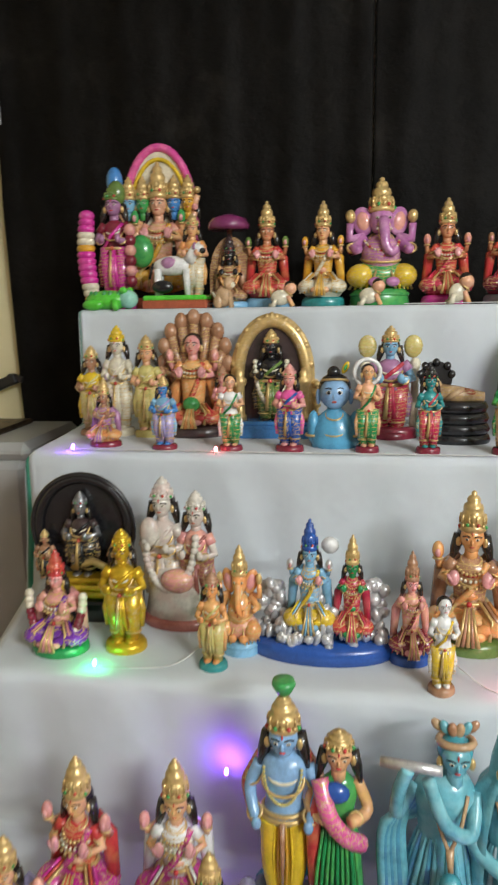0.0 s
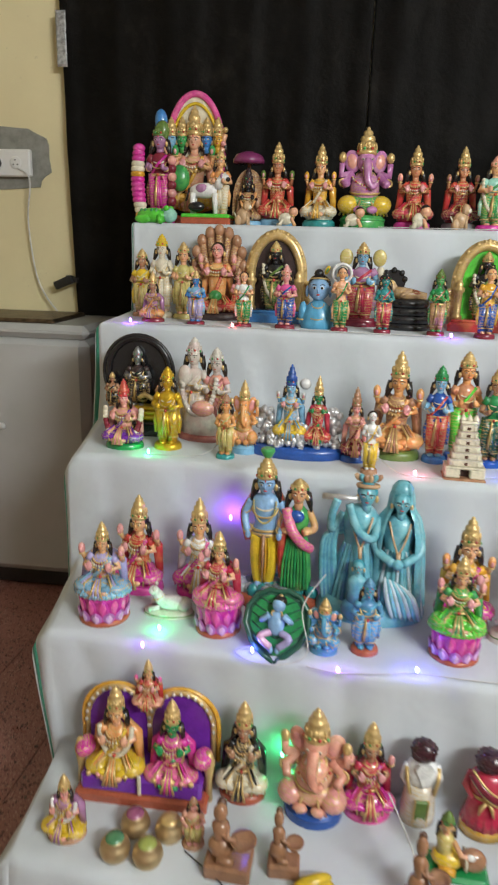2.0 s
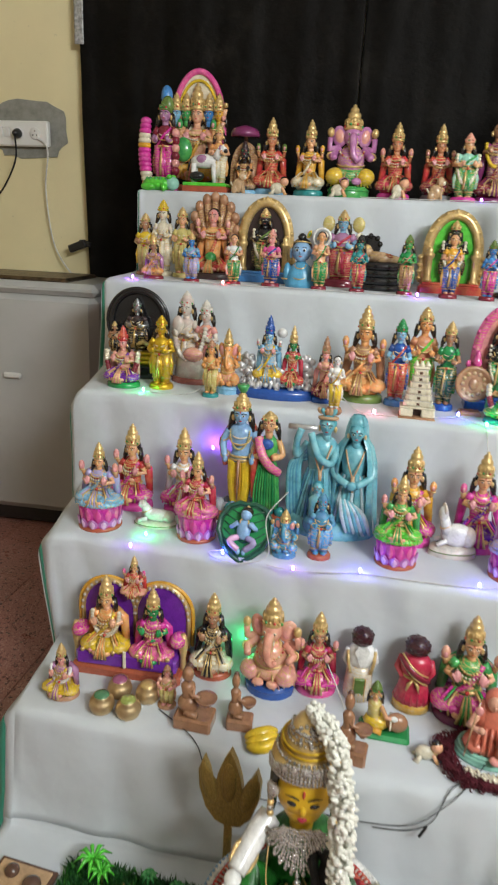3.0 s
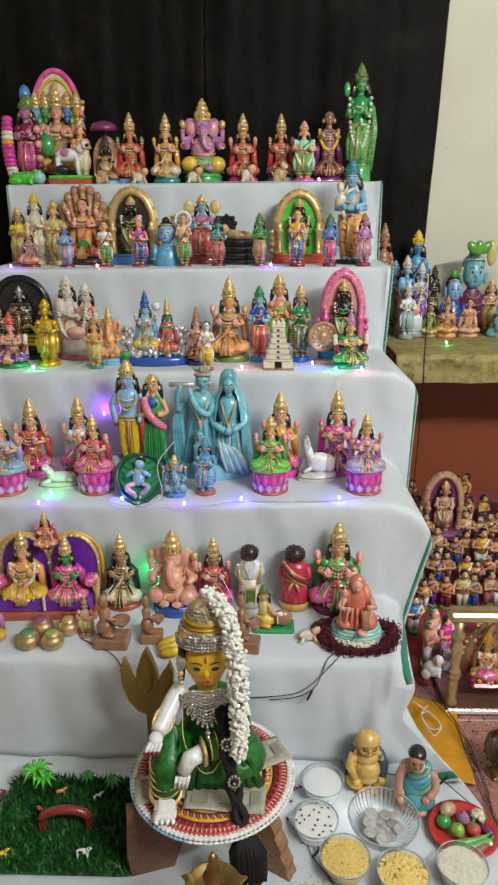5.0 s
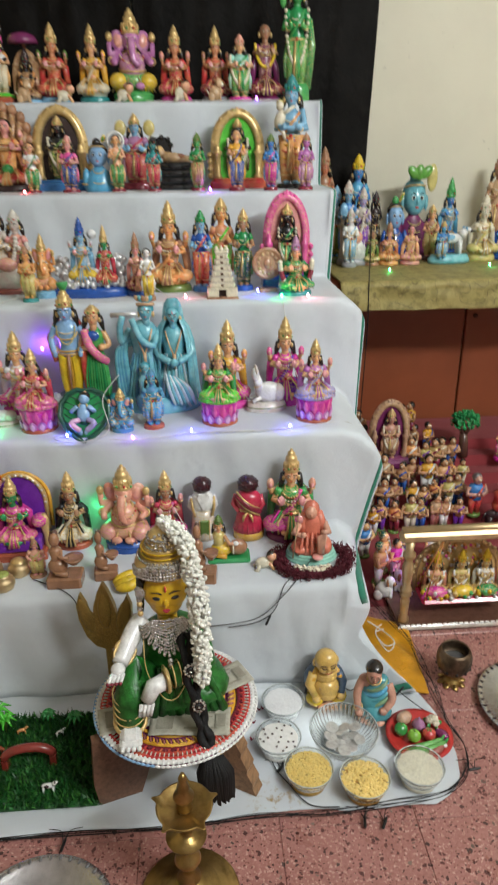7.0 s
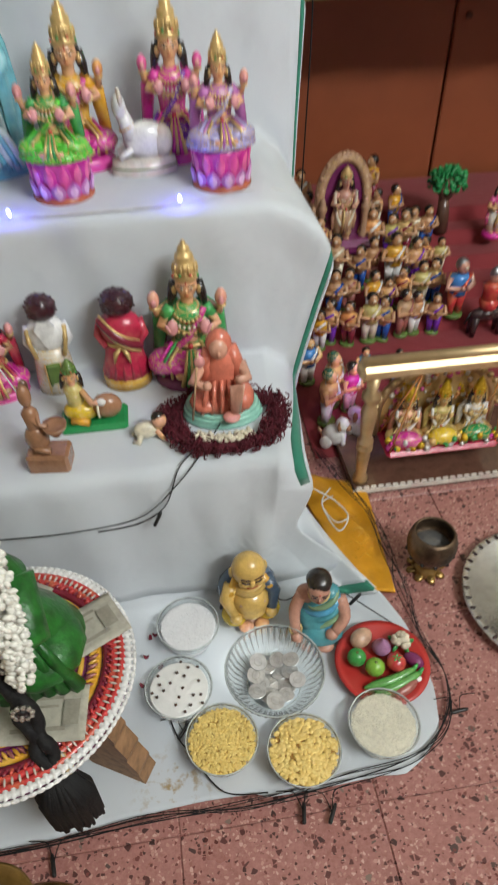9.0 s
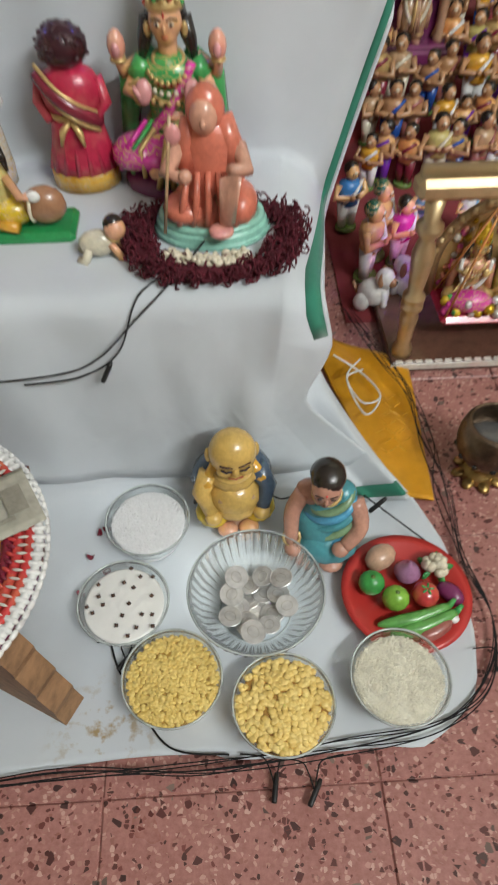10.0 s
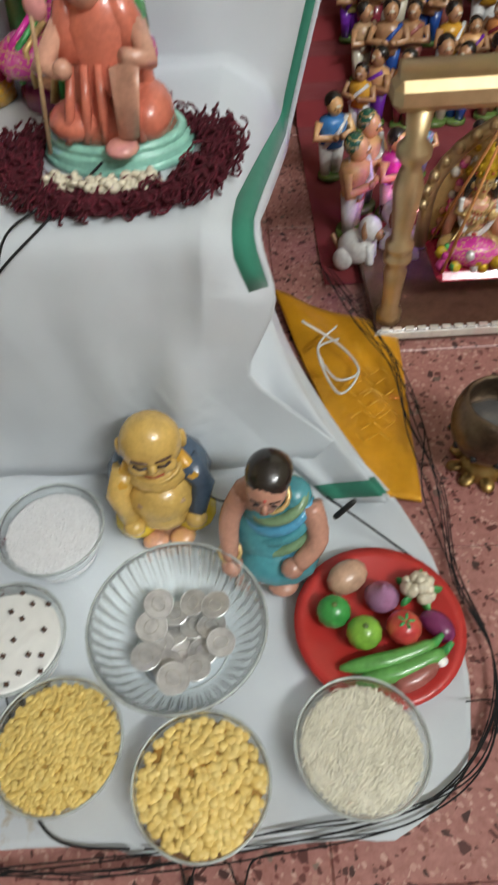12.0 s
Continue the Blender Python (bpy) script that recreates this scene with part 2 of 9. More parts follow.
MAT = dict(
    floor=terrazzo(), sheet=cloth_mat("white_cotton", (.60, .645, .68), True), stripe=cloth_mat("green_border", (.03, .22, .14)),
    curtain=curtain_mat(), wall_l=plaster("yellow_plaster", (.74, .66, .40)), wall_r=plaster("cream_plaster", (.66, .63, .50)),
    ceiling=plaster("white_plaster", (.78, .78, .76)), cement=simple("raw_cement", (.26, .26, .23), .9, scale=30, bump_scale=90, world_space=True),
    brocade=brocade(), cabinet=simple("red_brown_laminate", (.27, .075, .030), .38, 0, 5, .86, 1.12, 260, .0004), glass=glass_mat("clear_glass"), rim=simple("glass_rim", (.50, .55, .54), .12, .0, 60, .6, 1.2, coat=1.0),
    brass=simple("aged_brass", (.42, .28, .10), .32, .9, 26, .5, 1.25, 120, .001), darkbrass=simple("sooty_brass", (.16, .11, .07), .4, .8, 40, .3, 1.6, 160, .002),
    champagne=simple("champagne_gold_metal", (.66, .50, .28), .42, .85, 30, .8, 1.1), steel=simple("stamped_steel", (.62, .62, .63), .25, .9, 60, .8, 1.1, 200, .001),
    coin=simple("coin_metal", (.84, .85, .86), .28, .55, 90, .7, 1.15, 400, .0006), applianceskin=simple("grey_enamel", (.46, .47, .46), .35, 0, 4, .93, 1.04),
    plastic_black=simple("black_plastic", (.015, .015, .016), .35), plastic_white=simple("white_plastic", (.72, .72, .70), .35, 0, 20, .95, 1.03),
    wire=simple("black_wire", (.004, .004, .005), .8), wire_clear=simple("white_wire", (.62, .62, .60), .35),
    redplate=simple("red_melamine", (.50, .035, .03), .3, 0, 30, .9, 1.05, coat=.3), toor=simple("split_pigeon_peas", (.86, .66, .22), .5, 0, 150, .85, 1.1),
    # lentil and chickpea beds are browner: shade between grains put into their colour
    chana=simple("split_chickpeas", (.90, .69, .25), .45, 0, 120, .88, 1.1), toor_gap_shade=simple("lentil_gap_shade", (.48, .28, .05), .6, 0, 150, .6, 1.1), chana_gap_shade=simple("chickpea_gap_shade", (.40, .21, .04), .6, 0, 150, .6, 1.1), rice=simple("raw_rice", (.80, .77, .64), .5, 0, 200, .85, 1.1),
    salt=simple("coarse_salt", (.85, .86, .87), .6, 0, 300, .92, 1.05, 500, .003), curd=simple("set_curd", (.84, .84, .80), .4, 0, 60, .96, 1.02, 90, .001),
    redcloth=cloth_mat("red_cotton", (.24, .022, .028)), packet=simple("orange_foil_packet", (.72, .34, .015), .30, .25, 14, .75, 1.2, 60, .003, .3),
    paper=simple("old_banknote_paper", (.44, .42, .34), .7, 0, 70, .75, 1.1), stool=wood_mat("brown_stool_wood", (.17, .085, .05), 14, .45),
    board=wood_mat("pale_brown_board", (.27, .15, .075), 10, .6), plait=simple("black_false_hair", (.003, .003, .0035), .75, 0, 300, .4, 1.8, 300, .002),
    flower=simple("white_jasmine", (.82, .82, .74), .55, 0, 120, .85, 1.05), wool=simple("burgundy_wool", (.12, .008, .020), .9, 0, 200, .5, 1.5),
    grass=simple("plastic_turf", (.014, .105, .018), .45, 0, 60, .3, 2.0), grass2=simple("light_plastic_turf", (.05, .21, .03), .45, 0, 40, .5, 1.6), bead=simple("silver_rhinestones", (.66, .64, .60), .15, .8, 500, .35, 1.3, 700, .003),
    yellowface=simple("yellow_enamel", (.74, .46, .02), .3, 0, 25, .94, 1.04, coat=.3), silk=simple("green_silk", (.020, .15, .022), .3, 0, 60, .4, 1.7, 160, .002),
    glitter=simple("gold_glitter", (.46, .32, .09), .35, .6, 600, .4, 1.6, 600, .003), clear=simple("scuffed_tape", (.45, .46, .47), .2, .3, 90, .4, 1.4, 120, .004),
)


def vary(m, low, high):
    """Tints every loose grain of a heap a little differently."""
    t = m.node_tree
    b = t.nodes["Principled BSDF"]
    was = b.inputs["Base Color"].links[0].from_socket
    rnd = t.nodes.new("ShaderNodeNewGeometry").outputs["Random Per Island"]
    t.links.new(mix(t, 1.0, was, ramp(t, rnd, [(0, low), (1, high)]), "MULTIPLY"), b.inputs["Base Color"])


vary(MAT["toor"], (.86, .78, .60), (1, 1, 1))
vary(MAT["chana"], (.88, .80, .62), (1, 1, 1))
vary(MAT["rice"], (.90, .89, .84), (1, 1, 1))
vary(MAT["coin"], (.66, .63, .56), (1, 1, 1))
vary(MAT["wool"], (.6, .6, .6), (1.0, 1.0, 1.0))


# ---------- mesh builder ----------
class Build:
    """Collects smooth shapes with material slots into one mesh."""

    def __init__(self):
        self.v, self.f, self.m, self.s, self.slots = [], [], [], [], []
        self.at = Matrix()

    def put(self, vs, fs, mat, smooth=True):
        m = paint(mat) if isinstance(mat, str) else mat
        if m not in self.slots:
            self.slots.append(m)
        k, n = self.slots.index(m), len(self.v)
        self.v += [tuple(self.at @ Vector(p)) for p in vs]
        self.f += [tuple(n + i for i in f) for f in fs]
        self.m += [k] * len(fs)
        self.s += [smooth] * len(fs)
        return self

    def lathe(self, c, prof, mat, n=16, sx=1.0, sy=1.0, smooth=True):
        vs = [(c[0] + sx * r * math.cos(2 * math.pi * i / n), c[1] + sy * r * math.sin(2 * math.pi * i / n), c[2] + z) for r, z in prof for i in range(n)]
        fs = [(k * n + i, k * n + (i + 1) % n, k * n + n + (i + 1) % n, k * n + n + i) for k in range(len(prof) - 1) for i in range(n)]
        fs += [tuple(range(n - 1, -1, -1)), tuple((len(prof) - 1) * n + i for i in range(n))]
        return self.put(vs, fs, mat, smooth)

    def ell(self, c, r, mat, rot=None, n=12, k=8):
        if not isinstance(r, tuple):
            r = (r, r, r)
        turn = Euler([radians(a) for a in rot]).to_matrix() if rot else Matrix.Identity(3)
        vs = []
        for j in range(k + 1):
            a = math.pi * min(max(j / k, .02), .98) - math.pi / 2
            for i in range(n):
                p = turn @ Vector((r[0] * math.cos(a) * math.cos(2 * math.pi * i / n), r[1] * math.cos(a) * math.sin(2 * math.pi * i / n), r[2] * math.sin(a)))
                vs.append((c[0] + p.x, c[1] + p.y, c[2] + p.z))
        fs = [(j * n + i, j * n + (i + 1) % n, j * n + n + (i + 1) % n, j * n + n + i) for j in range(k) for i in range(n)]
        fs += [tuple(range(n - 1, -1, -1)), tuple(k * n + i for i in range(n))]
        return self.put(vs, fs, mat)

    def tube(self, pts, rad, mat, n=8):
        pts = [Vector(p) for p in pts]
        rads = rad if isinstance(rad, (list, tuple)) else [rad] * len(pts)
        vs, up = [], Vector((.13, .21, .97))
        for i, p in enumerate(pts):
            d = (pts[min(i + 1, len(pts) - 1)] - pts[max(i - 1, 0)]).normalized()
            a = d.cross(up)
            if a.length < .05:
                a = d.cross(Vector((1, 0, 0)))
            a.normalize()
            b = d.cross(a)
            up = -b if abs(b.length) > 0 and d.cross(a).dot(up) < 0 else b
            for j in range(n):
                w = 2 * math.pi * j / n
                vs.append(tuple(p + rads[i] * (math.cos(w) * a + math.sin(w) * up)))
        fs = [(i * n + j, i * n + (j + 1) % n, i * n + n + (j + 1) % n, i * n + n + j) for i in range(len(pts) - 1) for j in range(n)]
        fs += [tuple(range(n - 1, -1, -1)), tuple((len(pts) - 1) * n + j for j in range(n))]
        return self.put(vs, fs, mat)

    def ring(self, c, rx, ry, r, mat, n=20, k=8, rot=None):
        turn = Euler([radians(a) for a in rot]).to_matrix() if rot else Matrix.Identity(3)
        vs = []
        for i in range(n):
            a = 2 * math.pi * i / n
            for j in range(k):
                b = 2 * math.pi * j / k
                p = turn @ Vector(((rx + r * math.cos(b)) * math.cos(a), (ry + r * math.cos(b)) * math.sin(a), r * math.sin(b)))
                vs.append((c[0] + p.x, c[1] + p.y, c[2] + p.z))
        fs = [(i * k + j, (i + 1) % n * k + j, (i + 1) % n * k + (j + 1) % k, i * k + (j + 1) % k) for i in range(n) for j in range(k)]
        return self.put(vs, fs, mat)

    def box(self, c, size, mat, bev=.003, rot=None):
        turn = Euler([radians(a) for a in rot]).to_matrix() if rot else Matrix.Identity(3)
        hx, hy, hz = (s / 2 for s in size)
        bev = min(bev, hx * .9, hy * .9, hz * .9)
        vs, ids = [], {}
        for x in (-1, 1):
            for y in (-1, 1):
                for z in (-1, 1):
                    for ax in range(3):
                        p = [x * (hx - bev), y * (hy - bev), z * (hz - bev)]
                        p[ax] += (x, y, z)[ax] * bev
                        ids[x, y, z, ax] = len(vs)
                        q = turn @ Vector(p)
                        vs.append((c[0] + q.x, c[1] + q.y, c[2] + q.z))
        fs = []
        for ax in range(3):
            o = [i for i in range(3) if i != ax]
            for s in (-1, 1):
                loop = []
                for u, w in ((-1, -1), (1, -1), (1, 1), (-1, 1)):
                    k = [0, 0, 0]
                    k[ax], k[o[0]], k[o[1]] = s, u, w
                    loop.append(ids[(*k, ax)])
                fs.append(tuple(loop if (s > 0) == (ax != 1) else loop[::-1]))
            for u in (-1, 1):
                for w in (-1, 1):
                    ends = []
                    for s in (-1, 1):
                        k = [0, 0, 0]
                        k[ax], k[o[0]], k[o[1]] = s, u, w
                        ends.append((ids[(*k, o[0])], ids[(*k, o[1])]))
                    fs.append((ends[0][0], ends[1][0], ends[1][1], ends[0][1]))
        for x in (-1, 1):
            for y in (-1, 1):
                for z in (-1, 1):
                    fs.append(tuple(ids[x, y, z, a] for a in range(3)))
        return self.put(vs, fs, mat, False)

    def slab(self, outline, z0, z1, mat):
        """A plate with the given outline in x and y."""
        n = len(outline)
        vs = [(x, y, z0) for x, y in outline] + [(x, y, z1) for x, y in outline]
        fs = [(i, (i + 1) % n, n + (i + 1) % n, n + i) for i in range(n)] + [tuple(range(n - 1, -1, -1)), tuple(range(n, 2 * n))]
        return self.put(vs, fs, mat, False)

    def upright(self, outline, y0, y1, mat):
        """A plate with the given outline in x and z."""
        n = len(outline)
        vs = [(x, y0, z) for x, z in outline] + [(x, y1, z) for x, z in outline]
        fs = [(i, (i + 1) % n, n + (i + 1) % n, n + i) for i in range(n)] + [tuple(range(n - 1, -1, -1)), tuple(range(n, 2 * n))]
        return self.put(vs, fs, mat, False)

    def grid(self, nu, nv, fn, mat):
        vs = [fn(i / nu, j / nv) for j in range(nv + 1) for i in range(nu + 1)]
        fs = [(j * (nu + 1) + i, j * (nu + 1) + i + 1, (j + 1) * (nu + 1) + i + 1, (j + 1) * (nu + 1) + i) for j in range(nv) for i in range(nu)]
        return self.put(vs, fs, mat)

    def mesh(self, name):
        me = bpy.data.meshes.new(name)
        me.from_pydata(self.v, [], self.f)
        for m in self.slots:
            me.materials.append(m)
        me.polygons.foreach_set("material_index", self.m)
        me.polygons.foreach_set("use_smooth", self.s)
        b = bmesh.new()
        b.from_mesh(me)
        bmesh.ops.recalc_face_normals(b, faces=b.faces)
        b.to_mesh(me)
        b.free()
        return me


def thing(name, b, where, label, category, group="", turn=0.0, kind=""):
    ob = new(name, b.mesh(name) if b else None)
    ob.matrix_world = pose(*where, 0, 0, turn)
    return tagged(ob, label, category, group, kind)


def part(name, b, parent, label="", where=None):
    ob = new(name, b.mesh(name))
    ob.parent = parent
    if where:
        ob.matrix_basis = pose(*where)
    if label:
        tagged(ob, label)
    return ob


def bez(pts, per=8):
    """A smooth line through the points."""
    p = [Vector(q) for q in pts]
    out = []
    for i in range(len(p) - 1):
        a, b, c, d = p[max(i - 1, 0)], p[i], p[i + 1], p[min(i + 2, len(p) - 1)]
        for k in range(per):
            u = k / per
            out.append(.5 * ((2 * b) + (c - a) * u + (2 * a - 5 * b + 4 * c - d) * u * u + (3 * b - a - 3 * c + d) * u ** 3))
    return out + [p[-1]]


# ---------- room ----------
b = Build()
b.box((0.37, -0.2, -.0525), (5.6, 4.8, .10), MAT["floor"], .001)
floor = thing("floor", b, (0, 0, 0), "pink terrazzo floor with dark chips", "floor", kind="structure")
for name, c, size, mat, label in (
        ("wall_back_left", (-1.22, 2.06, 1.35), (2.2, .14, 2.8), "wall_l", "pale yellow plastered wall beside the black curtain"),
        ("wall_back_right", (1.52, 2.06, 1.35), (3.28, .14, 2.8), "wall_r", "cream plastered wall with small scuffs"),
        ("wall_left", (-2.35, -.2, 1.35), (.14, 4.38, 2.8), "wall_l", "plain yellow side wall"),
        ("wall_right", (3.09, -.2, 1.35), (.14, 4.38, 2.8), "wall_r", "plain cream side wall"),
        ("wall_front", (.37, -2.46, 1.35), (5.58, .14, 2.8), "ceiling", "plain cream wall behind the viewer")):
    thing(name, Build().box(c, size, MAT[mat], .002), (0, 0, 0), label, "wall", kind="structure")
thing("ceiling", Build().box((.37, -.2, 2.82), (5.8, 4.8, .1), MAT["ceiling"], .002), (0, 0, 0), "plain white ceiling", "ceiling", kind="structure")


def curtain(name, x0, x1, lean0, lean1, folds, label):
    random.seed(folds)
    ph = [random.uniform(0, 6.28) for _ in range(6)]

    def fn(u, v):
        z = .02 + 2.7 * v
        x = x0 + lean0 * (z - 1.3) + u * (x1 + lean1 * (z - 1.3) - x0 - lean0 * (z - 1.3))
        s = u * folds * 6.28
        y = 1.955 + .0035 * math.sin(s + ph[0] + .4 * z) + .0015 * math.sin(2.3 * s + ph[1] - .7 * z)
        y += .010 * noise.noise((x * 3, 0, z * 2.4)) + .005 * noise.noise((x * 9, 3, z * 6)) + .0022 * noise.noise((x * 26, 5, z * 19))
        return (x, min(y, 1.982), z)
    b = Build()
    b.grid(140, 90, fn, MAT["curtain"])
    ob = thing(name, b, (0, 0, 0), label, "curtain")
    sol = ob.modifiers.new("thickness", "SOLIDIFY")
    sol.thickness = .002
    return ob


curtain("curtain", -.866, .158, -.022, .0, 5, "black cloth curtain hung behind the stepped display")
curtain("curtain", .162, 1.045, .0, .034, 4, "wrinkled black cloth curtain meeting another at a seam")

# ---------- stepped display and its cloth ----------
TREADS = ((1.53, 1.86, 1.285, -.48, .772), (1.23, 1.53, 1.025, -.47, .770), (.90, 1.23, .770, -.40, .740), (.595, .90, .515, -.33, .695), (.335, .595, .260, -.29, .655))
stand = thing("display_stand", None, (0, 0, 0), "five-step wooden display stand hidden under white cloth", "display stand")
for y0, y1, z, xl, xr in TREADS:
    part("step", Build().box(((xl + xr) / 2, (y0 + y1) / 2 + .004, (z - .012) / 2), (xr - xl - .02, y1 - y0 - .012, z - .012), MAT["stool"], .004), stand)

# stations down the cloth: y, z, left edge and its fall, inner left, inner right, right edge and its fall
DROP = [
    ((1.86, 1.287), (-.492, 0, -.480), (.775, .790, 0)), ((1.53, 1.287), (-.490, 0, -.480), (.772, .786, .004)),
    ((1.526, 1.032), (-.494, 0, -.480), (.770, .788, 0)), ((1.23, 1.027), (-.488, -.022, -.468), (.768, .788, .002)),
    ((1.226, .777), (-.502, -.035, -.455), (.755, .774, -.030)), ((.90, .772), (-.440, -.080, -.400), (.742, .815, -.068)),
    ((.896, .522), (-.438, -.115, -.400), (.735, .801, -.140)), ((.595, .517), (-.374, -.055, -.332), (.702, .806, -.105)),
    ((.591, .267), (-.335, -.10, -.325), (.692, .752, -.090)), ((.335, .262), (-.328, -.05, -.292), (.668, .712, -.004)),
]
FLOW = [
    ((.328, .20), (-.33, -.02, -.292), (.662, .726, 0)), ((.322, .13), (-.33, 0, -.292), (.655, .696, 0)), ((.316, .07), (-.33, 0, -.292), (.69, .752, 0)),
    ((.300, .012), (-.33, 0, -.292), (.73, .800, .012)), ((.27, .005), (-.33, 0, -.292), (.77, .828, .003)), ((.20, .004), (-.33, 0, -.30), (.80, .853, .002)),
    ((.10, .004), (-.34, 0, -.30), (.81, .860, 0)), ((.035, .004), (-.34, 0, -.30), (.79, .845, 0)), ((.005, .004), (-.34, 0, -.30), (.77, .815, 0)), ((-.014, .004), (-.34, 0, -.30), (.75, .785, 0)),
]


def draped_cloth():
    st = [[a[0], a[1], *l, *r] for a, l, r in DROP + FLOW]
    rows = []
    for p, q in zip(st, st[1:]):
        n = max(2, int(math.hypot(p[0] - q[0], p[1] - q[1]) / .014))
        for k in range(n):
            rows.append([u + (w - u) * k / n for u, w in zip(p, q)])
    rows.append(st[-1])
    keep = [r[:] for r in rows]
    for i in range(1, len(rows) - 1):
        rows[i] = [.25 * a + .5 * c + .25 * d for a, c, d in zip(keep[i - 1], keep[i], keep[i + 1])]
    inner = 70
    vs, cols = [], 0
    for i, (y, z, oxl, dl, ixl, ixr, oxr, dr) in enumerate(rows):
        line = []
        for ix, ox, dz, side in ((ixl, oxl, dl, -1), (ixr, oxr, dr, 1)):
            length = math.hypot(ox - ix, dz)
            qs = [max(0.04 * (k + 1), 1 - d / max(length, .05)) for k, d in enumerate((.10, .06, .031, .014))] + [1.0]
            qs = [min(v, 1) for v in qs]
            half = []
            for qv in qs:
                bow = math.sin(qv * math.pi / 2)
                half.append((ix + (ox - ix) * bow, y + .006 * noise.noise((side * 3, i * .07, qv)), z + dz * qv ** 1.5))
            line.append(half)
        mid = [(ixl + (ixr - ixl) * k / inner, y, z) for k in range(inner + 1)]
        row = line[0][::-1] + mid + line[1]
        cols = len(row)
        up = i + 1 < len(rows) and abs(rows[min(i + 1, len(rows) - 1)][1] - z) > abs(rows[min(i + 1, len(rows) - 1)][0] - y)
        for x, yy, zz in row:
            a = noise.noise((x * 5, yy * 3, zz * 4)) + .5 * noise.noise((x * 14, yy * 9, zz * 7))
            fold = noise.noise((x * 9 + zz * 2.5, 7.0, zz * 1.2 + yy))
            if up:
                low = max(0.0, 1 - abs(zz - .10) / .14)
                gather = low * (.022 * math.exp(-((x - .640 - .15 * (zz - .1)) / .016) ** 2) + .014 * math.exp(-((x - .595 + .1 * zz) / .02) ** 2)) + .003 * math.sin(x * 38 + zz * 6 + 2 * fold)
                vs.append((x, yy - abs(.005 * a) - (.009 if z < .25 else .004) * abs(fold) - gather, zz))
            elif z < .05:
                edge = max(0.0, 1 - abs(yy + .014) / .03)
                vs.append((x, yy + edge * (.012 * noise.noise((x * 5, 1, 0)) + .03 * (x - .4) * (1 if x < .6 else .2)), zz + .0015 + .0015 * a))
            else:
                vs.append((x, yy, zz + .0008 * a))
    fs, gs = [], []
    for i in range(len(rows) - 1):
        for j in range(cols - 1):
            f = (i * cols + j, i * cols + j + 1, (i + 1) * cols + j + 1, (i + 1) * cols + j)
            (gs if (j == 1 or (j == cols - 3 and rows[i][1] > .222)) else fs).append(f)
    cover = thing("cloth_cover", None, (0, 0, 0), "long white cotton cloth with green border draped over the steps", "cloth")
    floor_from = next(i for i, r in enumerate(rows) if r[1] < .03)
    for name, faces, mat, label in (("stair_cover", [f for f in fs if f[0] < floor_from * cols], MAT["sheet"], ""), ("floor_spread", [f for f in fs if f[0] >= floor_from * cols], MAT["sheet"], "flat stained end"),
                                    ("border", [f for f in gs if f[0] % cols < 5], MAT["stripe"], "green woven border"), ("border", [f for f in gs if f[0] % cols > 5], MAT["stripe"], "green woven border")):
        used = sorted({v for f in faces for v in f})
        at = {v: k for k, v in enumerate(used)}
        ob = part(name, Build().put([vs[v] for v in used], [tuple(at[v] for v in f) for f in faces], mat), cover, label)
        sol = ob.modifiers.new("thickness", "SOLIDIFY")
        sol.thickness, sol.offset = .0015, 1
    # gathered corner that falls from the lowest step on to the floor
    left = bez([(.672, .365, .235), (.664, .345, .12), (.700, .330, .045), (.772, .262, .006)], 10)
    right = bez([(.712, .53, .165), (.735, .50, .035), (.775, .38, .013), (.822, .262, .010)], 10)
    n, m = len(left), 26
    pts = []
    for i in range(n):
        u = i / (n - 1)
        for j in range(m + 1):
            v = j / m
            p = left[i].lerp(right[i], v)
            puff = math.sin(math.pi * v) ** .7 * (.026 + .013 * math.sin(v * 11 + u * 3)) + .006 * noise.noise((u * 3, v * 7, 2)) * math.sin(math.pi * v)
            pts.append((p.x + puff * .5, p.y - puff * .5, p.z + puff * .7))
    quads = [(i * (m + 1) + j, i * (m + 1) + j + 1, (i + 1) * (m + 1) + j + 1, (i + 1) * (m + 1) + j) for i in range(n - 1) for j in range(m)]
    green = [f for f in quads if .86 < f[0] // (m + 1) / n < .93]
    fold = part("gathered_corner", Build().put(pts, [f for f in quads if f not in green], MAT["sheet"]).put(pts, green, MAT["stripe"]), cover, "crumpled fallen corner")
    sol = fold.modifiers.new("thickness", "SOLIDIFY")
    sol.thickness, sol.offset = .002, -1
    return cover


draped_cloth()


